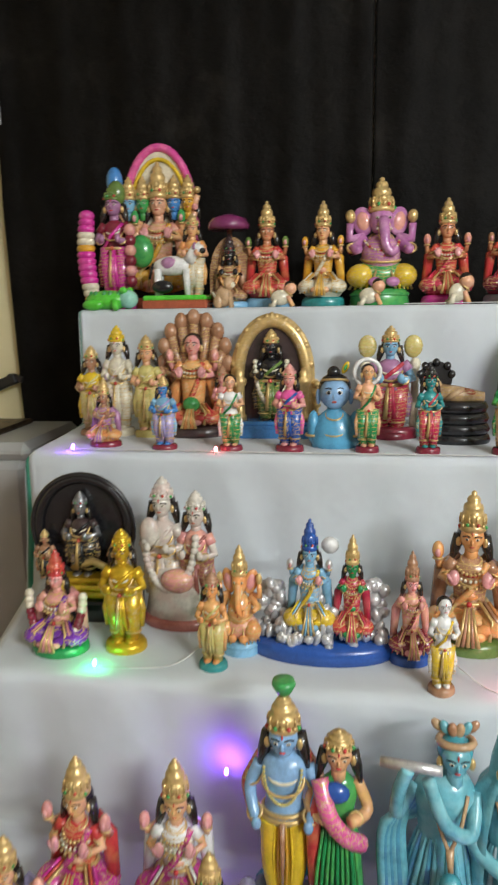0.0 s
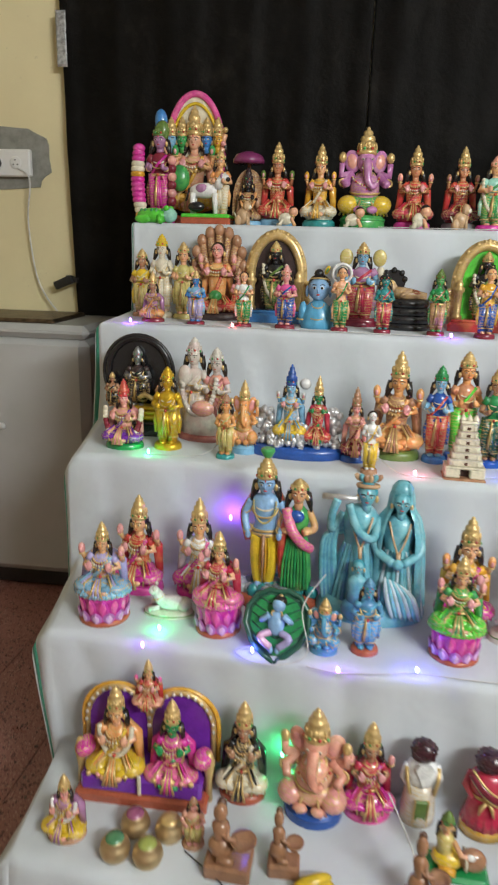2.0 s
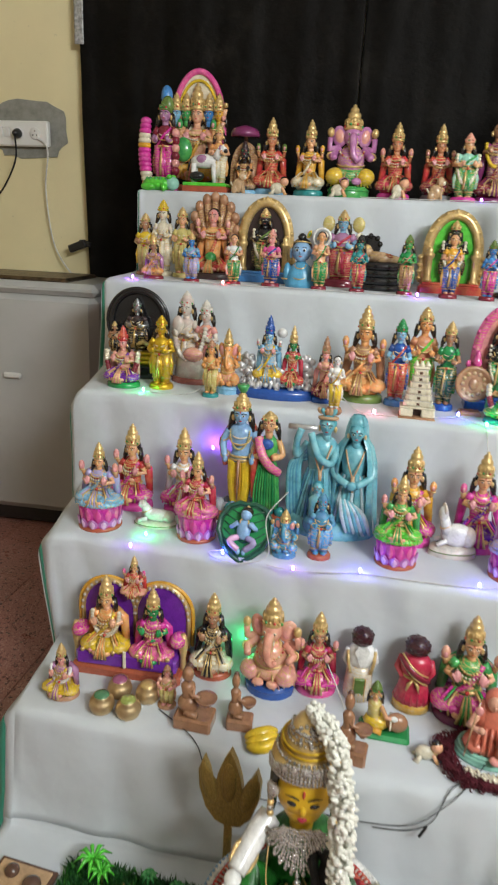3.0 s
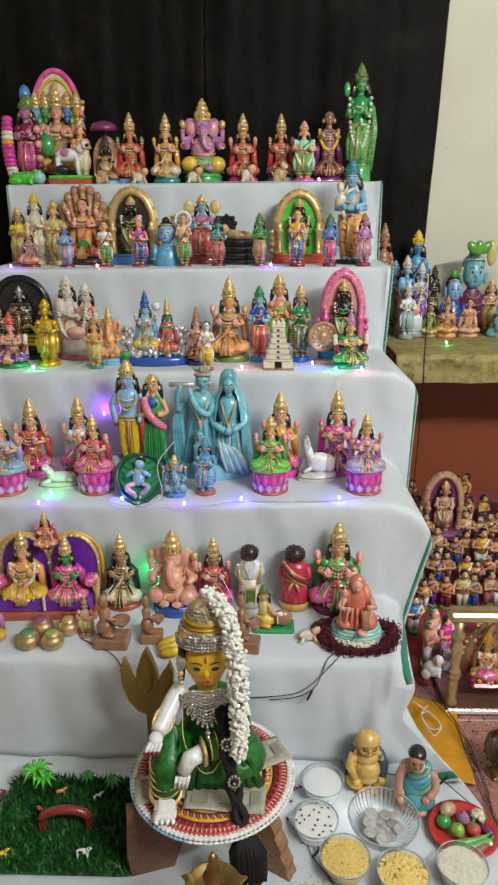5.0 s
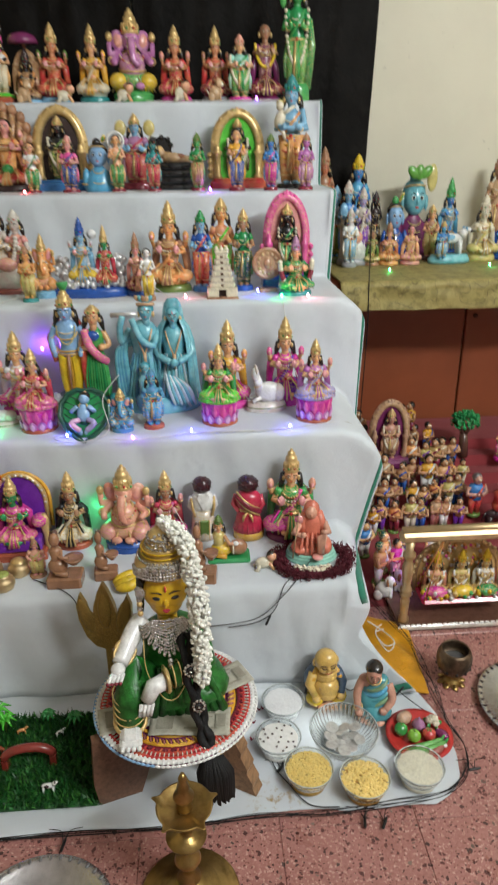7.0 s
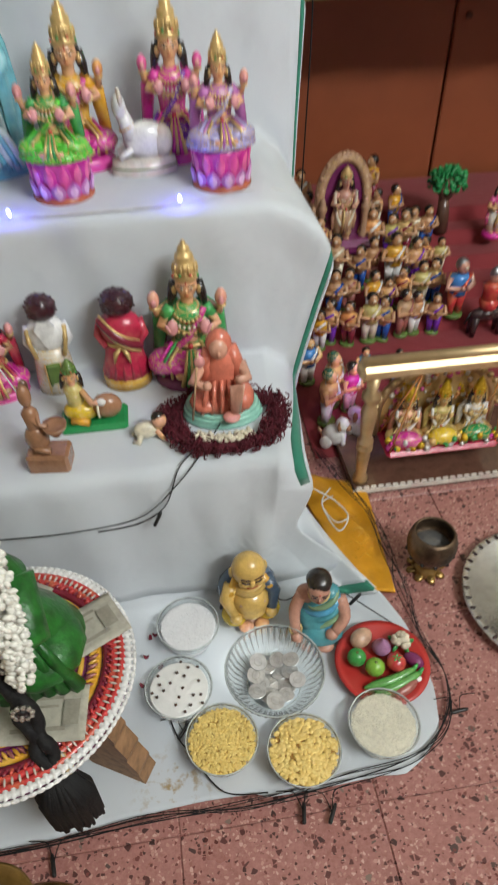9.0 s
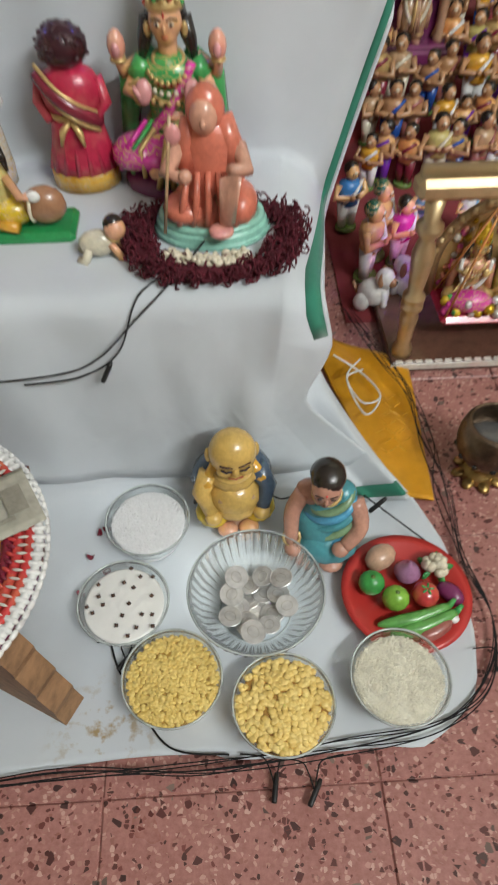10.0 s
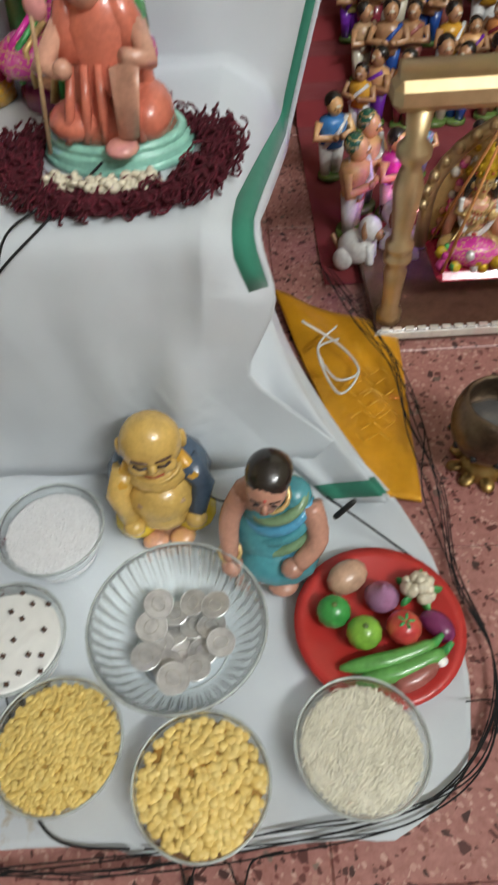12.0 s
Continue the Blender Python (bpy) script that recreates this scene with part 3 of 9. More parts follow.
# ---------- statues: each one a single plain mesh, facing the viewer ----------
def lotus(b, z, h, r, mats=("brick", "magenta", "pink", "orchid")):
    """A round foot with a drum carrying two rings of pointed painted petals."""
    b.lathe((0, 0, z), [(r * .95, 0), (r * 1.03, h * .04), (r * 1.03, h * .13), (r * .95, h * .18)], mats[0], 28)
    b.lathe((0, 0, z), [(r * .90, h * .16), (r * .97, h * .28), (r * .86, h * .55), (r * .90, h * .8), (r * .96, h * .95), (r * .85, h)], mats[1], 28)

    def petal(a0, low, high, half, out, mat):
        def fn(u, v):
            wide = half * math.sin(math.pi * min(.12 + .88 * v, 1.0)) ** .75 * (1 if v < .98 else 0)
            a = a0 + wide * (2 * u - 1)
            q = r * (out - .05 * (2 * u - 1) ** 2 + .07 * v)
            return (q * math.cos(a), q * math.sin(a), z + h * (low + (high - low) * v))
        b.grid(6, 6, fn, mat)
    n = 12
    for k in range(n):
        a = 2 * math.pi * k / n
        petal(a, .16, .55, .26, .99, mats[3])
        petal(a, .18, .48, .15, 1.015, "orchid2")
        petal(a + math.pi / n, .40, 1.0, .27, .93, mats[1])
        petal(a + math.pi / n, .46, .92, .17, .965, mats[2])
    b.ring((0, 0, z + h), r * .88, r * .88, r * .05, mats[1], 22, 6)


def crown_on(b, x, y, z, h, r, mat):
    """A stepped crown with a jewelled band and a small finial."""
    b.lathe((x, y, z), [(r * 1.0, 0), (r * 1.12, h * .05), (r * 1.10, h * .14), (r * .94, h * .18), (r * 1.00, h * .30), (r * .94, h * .42), (r * .74, h * .46), (r * .82, h * .56), (r * .72, h * .66), (r * .50, h * .70), (r * .54, h * .79), (r * .40, h * .86), (r * .20, h * .89), (r * .24, h * .95), (r * .06, h)], mat, 14)
    for k in range(10):
        a = 2 * math.pi * k / 10
        b.tube([(x + r * 1.0 * math.cos(a), y + r * 1.0 * math.sin(a), z + h * .18), (x + r * 1.02 * math.cos(a), y + r * 1.02 * math.sin(a), z + h * .31), (x + r * .92 * math.cos(a), y + r * .92 * math.sin(a), z + h * .43)], r * .10, mat, 5)
    for k in range(7):
        a = math.pi * (1.12 + .76 * k / 6)
        b.ell((x + r * 1.08 * math.cos(a), y + r * 1.08 * math.sin(a), z + h * (.12 + .10 * math.sin(math.pi * k / 6))), r * .17, ("red", mat, "leaf", mat)[k % 4], None, 6, 4)
    b.ell((x, y - r * .9, z + h * .36), (r * .3, r * .2, h * .12), mat, None, 7, 5)


def head_on(b, x, y, z, r, skin, crown, top, hair="hair"):
    """A plain head with hair behind and a crown, cap or bare hair on top."""
    b.tube([(x, y, z - r * 1.7), (x, y, z - r * .6)], r * .46, skin)
    b.ell((x, y - r * .06, z + r * .08), (r * .80, r * .86, r * .92), skin, None, 14, 10)
    b.ell((x, y - r * .20, z - r * .38), (r * .58, r * .64, r * .60), skin, None, 12, 8)
    b.ell((x, y - r * .90, z - r * .1), (r * .11, r * .16, r * .22), skin, None, 6, 5)
    b.ell((x, y - r * .80, z - r * .46), (r * .18, r * .09, r * .07), "red", None, 6, 4)
    b.ell((x, y - r * .84, z + r * .46), (r * .06, r * .07, r * .18), "red", None, 6, 4)
    for s in (-1, 1):
        b.ell((x + s * r * .32, y - r * .82, z + r * .08), (r * .17, r * .07, r * .085), "cream", (0, 0, s * 20), 6, 4)
        b.ell((x + s * r * .32, y - r * .87, z + r * .08), (r * .085, r * .05, r * .08), "black", None, 6, 4)
        b.tube([(x + s * r * .12, y - r * .90, z + r * .25), (x + s * r * .36, y - r * .84, z + r * .33), (x + s * r * .60, y - r * .66, z + r * .22)], r * .045, "black", 4)
    b.ell((x, y + r * .28, z + r * .22), (r * .98, r * .82, r * .98), hair)
    for s in (-1, 1):
        b.ell((x + s * r * .86, y - r * .1, z - r * .3), (r * .20, r * .22, r * .36), "gold", None, 7, 5)
        if crown:
            b.tube([(x + s * r * .8, y + r * .2, z + r * .1), (x + s * r * 1.05, y + r * .15, z - r * .8), (x + s * r * 1.30, y - r * .1, z - r * 1.75)], [r * .42, r * .36, r * .12], hair, 7)
    if crown:
        crown_on(b, x, y + r * .02, z + r * .50, max(top - z - r * .50, r * .6), r * .82, crown)


def garland_on(b, x, y, z, rx, rz, mat, thick):
    """A looped flower garland from the shoulders."""
    n = 26
    for k in range(n + 1):
        a = math.pi * (k / n) + math.pi
        p = (x + rx * math.cos(a), y - .30 * rx * abs(math.sin(a)), z + rz * math.sin(a))
        m = ("maroon" if k // 3 % 2 else "cream") if mat == "stripe" else mat
        b.ell(p, thick, m, None, 6, 4)


def arms_of(b, x, y, zs, ws, reach, skin, sleeve, r, raised, held, held_r):
    for s in (-1, 1):
        b.tube([(x + s * ws, y, zs), (x + s * (ws + reach * .50), y - reach * .25, zs - reach * .85), (x + s * (ws - reach * .05), y - reach * .95, zs - reach * .75)], [r, r * .95, r * .75], skin)
        b.tube([(x + s * ws * .9, y, zs + r * .2), (x + s * (ws + reach * .28), y - reach * .12, zs - reach * .45)], [r * 1.35, r * 1.25], sleeve)
        b.ell((x + s * (ws - reach * .08), y - reach * 1.05, zs - reach * .52), (r * 1.05, r * .55, r * 1.5), "palm" if raised else skin, (-15, 0, 0), 8, 6)
        b.ell((x + s * (ws + reach * .12), y - reach * 1.12, zs - reach * .52), (r * .4, r * .4, r * .9), "palm" if raised else skin, (-15, s * 35, 0), 6, 4)
        b.ring((x + s * (ws + reach * .30), y - reach * .14, zs - reach * .47), r * 1.1, r * 1.1, r * .25, "gold", 10, 5, (0, s * 30, 0))
        b.ring((x + s * (ws + reach * .02), y - reach * .85, zs - reach * .75), r * .8, r * .8, r * .30, "gold", 10, 5, (60, 0, 0))
        if raised:
            b.tube([(x + s * ws, y + r, zs), (x + s * (ws + reach * .72), y + r * .6, zs - reach * .35), (x + s * (ws + reach * .74), y - r, zs + reach * .30)], [r, r * .85, r * .7], skin)
            b.ring((x + s * (ws + reach * .74), y - r * .8, zs + reach * .15), r * .8, r * .8, r * .28, "gold", 10, 5)
            top = (x + s * (ws + reach * .74), y - r, zs + reach * .58)
            b.ell(top, (held_r * .75, held_r * .7, held_r * 1.2), held, None, 8, 6)
            b.ell((top[0], top[1] - held_r * .55, top[2] - held_r * .2), (held_r * .36, held_r * .3, held_r * .6), "palm", None, 6, 5)


def sitting(b, x, y, z, h, w, skin, robe, top, held="rose", arms=4, crown="gold", garland=""):
    """A seated body: z is the seat, h the height to the crown's tip."""
    hr = min(.102 * h, .172 * w) if crown else min(.115 * h, .18 * w)
    zh = z + h * (.670 if crown else .87)
    zs = zh - hr * 1.62
    b.ell((x, y, z + .085 * h), (.45 * w, .30 * w, .105 * h), robe + "+", None, 18, 8)
    for s in (-1, 1):
        b.ell((x + s * .29 * w, y - .13 * w, z + .095 * h), (.20 * w, .22 * w, .082 * h), robe + "+", (0, s * 10, s * -25), 14, 8)
        b.tube([(x + s * .34 * w, y - .20 * w, z + .10 * h), (x + s * .05 * w, y - .34 * w, z + .07 * h)], [.085 * w, .06 * w], robe)
        b.ell((x - s * .10 * w, y - .36 * w, z + .05 * h), (.09 * w, .06 * w, .035 * h), skin, None, 8, 5)
        for k in range(3):
            b.tube([(x + s * (.10 + .05 * k) * w, y - .10 * w, z + .24 * h), (x + s * (.24 + .05 * k) * w, y - (.30 - .03 * k) * w, z + .15 * h), (x + s * (.22 + .10 * k) * w, y - (.33 - .06 * k) * w, z + .02 * h)], .020 * w, ("gold", top, robe)[k], 6)
        b.tube([(x + s * .10 * w, y + .14 * w, zs), (x + s * .30 * w, y + .10 * w, z + .40 * h), (x + s * .36 * w, y + .06 * w, z + .12 * h)], [.09 * w, .10 * w, .07 * w], top, 8)
    for k in range(5):
        b.tube([(x + (k - 2) * .018 * w, y - .24 * w, z + .22 * h), (x + (k - 2) * .035 * w, y - .40 * w, z + .10 * h), (x + (k - 2) * .055 * w, y - .42 * w, z - .01 * h)], [.016 * w, .022 * w, .026 * w], top if k % 2 else "gold", 6)
    b.lathe((x, y, z + .12 * h), [(.22 * w, 0), (.165 * w, .09 * h), (.175 * w, .16 * h), (.21 * w, max(zs - z - .19 * h, .21 * h)), (.19 * w, max(zs - z - .14 * h, .23 * h)), (.08 * w, max(zs - z - .09 * h, .25 * h))], top + "+", 18, 1.0, .76)
    b.ell((x, y - .09 * w, z + .27 * h), (.10 * w, .07 * w, .035 * h), skin)
    b.tube(bez([(x + .17 * w, y - .06 * w, zs), (x + .02 * w, y - .17 * w, z + .34 * h), (x - .15 * w, y - .12 * w, z + .20 * h)], 4), .038 * w, robe + "+")
    for k in range(3):
        b.ring((x, y - (.03 + .035 * k) * w, zs + (.01 - .045 * k) * h), (.11 + .02 * k) * w, (.10 + .02 * k) * w, .016 * w, ("gold", "red", "gold")[k], 14, 5, (25 + 14 * k, 0, 0))
    for row in range(3):
        for k in range(9):
            a = math.pi * (1.12 + .76 * k / 8)
            b.ell((x + (.15 + .03 * row) * w * math.cos(a), y - .04 * w + (.15 + .012 * row) * w * math.sin(a), zs - (.035 + .045 * row) * h - .03 * h * math.sin(math.pi * k / 8)), .021 * w, ("gold", "cream", "gold")[row], None, 5, 4)
    b.ring((x, y, z + .22 * h), .19 * w, .15 * w, .024 * w, "gold", 14, 6)
    b.ell((x, y - .16 * w, z + .22 * h), .035 * w, "red", None, 6, 4)
    arms_of(b, x, y, zs - .012 * h, .19 * w, .22 * w if arms == 4 else .20 * w, skin, top, .058 * w, arms == 4, held, .088 * w)
    head_on(b, x, y, zh, hr, skin, crown, z + h)
    if garland:
        garland_on(b, x, y - .05 * w, zs, .26 * w if garland != "stripe" else .42 * w, .30 * h if garland != "stripe" else .52 * h, garland, .05 * w if garland != "stripe" else .075 * w)


def upright_body(b, x, y, z, h, w, skin, lower, upper, crown="gold", halo="", garland="", arm=True, hair="hair", sash=""):
    """A standing body of height h from the feet at z."""
    hr = min(.092 * h, .23 * w) if crown else min(.098 * h, .24 * w)
    zh = z + h * (.800 if crown else .90)
    zs = zh - hr * 1.62
    ww = min(w * 1.12, .58 * h)
    for s in (-1, 1):
        b.ell((x + s * .11 * ww, y - .06 * ww, z + .02 * h), (.10 * ww, .18 * ww, .024 * h), skin, None, 8, 5)
        b.tube([(x + s * .12 * ww, y, z + .02 * h), (x + s * .14 * ww, y - .02 * ww, z + .24 * h), (x + s * .13 * ww, y, z + .46 * h)], [.12 * ww, .155 * ww, .19 * ww], lower + "+", 10)
        b.tube([(x + s * .24 * ww, y, z + .46 * h), (x + s * .31 * ww, y - .02 * ww, z + .30 * h), (x + s * .30 * ww, y - .03 * ww, z + .14 * h)], [.05 * ww, .07 * ww, .04 * ww], (sash or upper) + "+", 7)
        for k in range(3):
            b.ring((x + s * .13 * ww, y, z + (.09 + .11 * k) * h), (.135 + .012 * k) * ww, (.135 + .012 * k) * ww, .016 * ww, "gold" if k == 0 else lower + "+", 12, 5)
    for k in range(3):
        b.tube([(x + (k - 1) * .03 * ww, y - .18 * ww, z + .46 * h), (x + (k - 1) * .05 * ww, y - .22 * ww, z + .26 * h), (x + (k - 1) * .07 * ww, y - .18 * ww, z + (.10 + .03 * abs(k - 1)) * h)], [.03 * ww, .045 * ww, .04 * ww], ("gold", lower + "+", lower)[k], 7)
    b.lathe((x, y, z + .40 * h), [(.27 * ww, 0), (.24 * ww, .05 * h), (.19 * ww, .11 * h), (.24 * ww, max((zs - z) - .46 * h, .14 * h)), (.22 * ww, max((zs - z) - .41 * h, .17 * h)), (.08 * ww, max((zs - z) - .36 * h, .2 * h))], upper, 14, 1.0, .78)
    b.ring((x, y, z + .45 * h), .25 * ww, .20 * ww, .032 * ww, "gold", 14, 6)
    b.ell((x, y - .22 * ww, z + .45 * h), .045 * ww, "red", None, 6, 4)
    for k in range(3):
        b.ring((x, y - (.04 + .03 * k) * ww, zs - (.01 + .035 * k) * h), (.13 + .03 * k) * ww, (.12 + .03 * k) * ww, .02 * ww, ("gold", "cream", "gold")[k], 14, 5, (30 + 12 * k, 0, 0))
    b.tube([(x + .2 * ww, y - .1 * ww, zs), (x, y - .21 * ww, z + .56 * h), (x - .2 * ww, y - .12 * ww, z + .46 * h)], .035 * ww, lower, 6)
    if arm:
        for s in (-1, 1):
            b.tube([(x + s * .22 * ww, y, zs - .01 * h), (x + s * .35 * ww, y - .06 * ww, zs - .15 * h), (x + s * .18 * ww, y - .30 * ww, zs - .15 * h)], [.085 * ww, .075 * ww, .06 * ww], skin)
            b.tube([(x + s * .2 * ww, y, zs), (x + s * .29 * ww, y - .03 * ww, zs - .075 * h)], .10 * ww, upper)
            b.ell((x + s * .16 * ww, y - .33 * ww, zs - .13 * h), (.06 * ww, .05 * ww, .08 * ww), skin, None, 8, 5)
            b.ring((x + s * .22 * ww, y - .24 * ww, zs - .15 * h), .065 * ww, .065 * ww, .022 * ww, "gold", 10, 5, (60, 0, 0))
    head_on(b, x, y, zh, hr, skin, crown, z + h, hair)
    if halo:
        b.ring((x, y + hr, zh), hr * 1.7, hr * 1.7, hr * .3, halo, 20, 6, (90, 0, 0))
    if garland:
        garland_on(b, x, y - .08 * ww, zs, .30 * ww, .45 * h, garland, .055 * ww)


STATUES = 0


def finish(b, name, x, y, z, label, category, group="", turn=None):
    global STATUES
    STATUES += 1
    random.seed(STATUES * 7)
    return thing(name, b, (x, y, z), label, category, group, random.uniform(-9, 9) if turn is None else turn)


def foot(b, h, r, mat, sy=.8):
    b.lathe((0, 0, 0), [(r * .95, 0), (r, h * .15), (r * .97, h * .75), (r * .88, h)], mat, 20, 1.0, sy)


def seated(x, y, z, h, w, label, skin, robe, top, base="brick", lotus_base=False, held="rose", arms=4, crown="gold", garland="", group=""):
    b = Build()
    if lotus_base:
        lotus(b, 0, .30 * h, .365 * w)
        b.lathe((0, -.01 * w, .29 * h), [(.36 * w, 0), (.43 * w, .02 * h), (.41 * w, .05 * h), (.28 * w, .10 * h)], robe + "+", 26, 1, .86)
        for k in range(17):
            a = math.pi * (1.0 + k / 16)
            b.tube([(.24 * w * math.cos(a), -.01 * w + .20 * w * math.sin(a), .395 * h), (.38 * w * math.cos(a), -.01 * w + .325 * w * math.sin(a), .355 * h), (.43 * w * math.cos(a), -.01 * w + .37 * w * math.sin(a), .305 * h)], [.014 * w, .022 * w, .014 * w], robe if k % 2 else robe + "+", 6)
        sitting(b, 0, 0, .32 * h, .68 * h, w * .84, skin, robe, top, held, arms, crown, garland)
    else:
        foot(b, .10 * h, .44 * w, base)
        b.ell((0, .02 * w, .17 * h), (.40 * w, .32 * w, .12 * h), robe)
        sitting(b, 0, 0, .12 * h, .88 * h, w, skin, robe, top, held, arms, crown, garland)
    return finish(b, "seated_statue", x, y, z, label, "statue", group)


def standing(x, y, z, h, w, label, skin, lower, upper, base="maroon", crown="gold", halo="", garland="", pillars="", tall=False, group=""):
    b = Build()
    foot(b, .085 * h, min(.40 * w, .20 * h), base, .9)
    upright_body(b, 0, 0, .08 * h, .92 * h, w, skin, lower, upper, crown, halo, garland)
    if pillars:
        for s in (-1, 1):
            b.lathe((s * .40 * w, .01, 0), [(.09 * w, 0), (.07 * w, .1 * h), (.06 * w, .6 * h), (.09 * w, .68 * h), (.05 * w, .72 * h)], pillars, 10)
            b.ell((s * .36 * w, .01, .82 * h), (.15 * w, .05 * w, .10 * h), "straw+")
        foot(b, .12 * h, .46 * w, base, .6)
    if tall:
        foot(b, .16 * h, .42 * w, base, .9)
        b.tube([(.40 * w, 0, .65 * h), (.46 * w, 0, .45 * h), (.30 * w, 0, .12 * h)], [.07 * w, .12 * w, .16 * w], upper + "+")
        b.ell((-.42 * w, -.03, .78 * h), (.10 * w, .08 * w, .06 * h), lower)
    return finish(b, "standing_statue", x, y, z, label, "statue", group)


def ganesha(x, y, z, h, w, label, skin, robe, trim, base="royal"):
    b = Build()
    foot(b, .14 * h, .42 * w, base, .85)
    b.ring((0, 0, .10 * h), .40 * w, .34 * w, .03 * w, base, 20, 6)
    z0, hh = .13 * h, .87 * h
    b.ell((0, 0, z0 + .14 * hh), (.44 * w, .30 * w, .14 * hh), robe + "+")
    for s in (-1, 1):
        b.ell((s * .30 * w, -.14 * w, z0 + .13 * hh), (.19 * w, .20 * w, .11 * hh), trim + "+", (0, 0, s * -20))
        b.ell((s * .12 * w, -.32 * w, z0 + .07 * hh), (.10 * w, .07 * w, .045 * hh), skin)
        b.ell((s * .25 * w, 0, z0 + .62 * hh), (.15 * w, .05 * w, .13 * hh), skin, (0, s * 12, s * 18), 14, 9)
        b.ell((s * .25 * w, -.02 * w, z0 + .62 * hh), (.10 * w, .05 * w, .09 * hh), "rose", (0, s * 12, s * 18))
        b.tube([(s * .22 * w, 0, z0 + .47 * hh), (s * .40 * w, -.06 * w, z0 + .36 * hh), (s * .34 * w, -.26 * w, z0 + .36 * hh)], [.09 * w, .08 * w, .06 * w], skin)
        b.tube([(s * .22 * w, .02 * w, z0 + .48 * hh), (s * .44 * w, 0, z0 + .47 * hh), (s * .43 * w, -.06 * w, z0 + .60 * hh)], [.08 * w, .07 * w, .055 * w], skin)
        b.ell((s * .43 * w, -.06 * w, z0 + .66 * hh), (.07 * w, .06 * w, .06 * hh), "gold")
        b.tube([(s * .07 * w, -.20 * w, z0 + .55 * hh), (s * .10 * w, -.28 * w, z0 + .53 * hh)], [.025 * w, .01 * w], "cream", 6)
        b.ring((s * .40 * w, -.1 * w, z0 + .38 * hh), .075 * w, .075 * w, .02 * w, "gold", 10, 5, (60, 0, 0))
    b.ell((0, -.05 * w, z0 + .32 * hh), (.27 * w, .26 * w, .19 * hh), skin + "+", None, 18, 12)
    b.ell((0, -.285 * w, z0 + .30 * hh), (.02 * w, .03 * w, .016 * hh), "red", None, 6, 4)
    b.ring((0, -.04 * w, z0 + .28 * hh), .27 * w, .26 * w, .018 * w, "gold", 18, 5, (12, 0, 0))
    b.ring((0, -.08 * w, z0 + .46 * hh), .16 * w, .14 * w, .025 * w, "gold", 16, 6, (35, 0, 0))
    b.ell((0, -.06 * w, z0 + .62 * hh), (.17 * w, .17 * w, .13 * hh), skin, None, 16, 10)
    for s in (-1, 1):
        b.ell((s * .085 * w, -.205 * w, z0 + .635 * hh), (.028 * w, .014 * w, .014 * hh), "cream", (0, s * -14, s * 20), 7, 5)
        b.ell((s * .085 * w, -.214 * w, z0 + .634 * hh), (.014 * w, .010 * w, .012 * hh), "black", None, 6, 4)
        for k in range(5):
            b.tube([(s * (.10 + .05 * k) * w, -.26 * w + .04 * w * k, z0 + .17 * hh), (s * (.14 + .06 * k) * w, -.33 * w + .05 * w * k, z0 + .09 * hh), (s * (.16 + .07 * k) * w, -.32 * w + .06 * w * k, z0 + .01 * hh)], .018 * w, ("gold", trim)[k % 2], 6)
    for k in range(3):
        b.ring((0, -.235 * w - .030 * w * k, z0 + (.575 - .05 * k) * hh), .078 * w, .078 * w, .012 * w, "gold", 12, 5, (62, 0, 0))
    for k in range(17):
        a = math.pi * (1.05 + .9 * k / 16)
        b.ell((.24 * w * math.cos(a), -.08 * w + .22 * w * math.sin(a), z0 + (.44 - .10 * math.sin(math.pi * k / 16)) * hh), .020 * w, ("gold", "cream", "gold", "red")[k % 4], None, 6, 4)
    b.tube(bez([(0, -.18 * w, z0 + .62 * hh), (.0, -.30 * w, z0 + .50 * hh), (.02 * w, -.33 * w, z0 + .38 * hh), (.11 * w, -.34 * w, z0 + .32 * hh), (.15 * w, -.33 * w, z0 + .37 * hh)], 3), [.085 * w - .0035 * w * k for k in range(13)], skin)
    crown_on(b, 0, -.03 * w, z0 + .69 * hh, .31 * hh, .165 * w, "gold")
    return finish(b, "elephant_headed_statue", x, y, z, label, "statue")


def arch_line(w, h, z0, n=18, spring=.45):
    """Half-round arch in x and z."""
    pts = [(-w / 2, z0)]
    zs = z0 + h * spring
    for k in range(n + 1):
        a = math.pi - math.pi * k / n
        pts.append((w / 2 * math.cos(a), zs + (h * (1 - spring)) * math.sin(a)))
    return pts + [(w / 2, z0)]


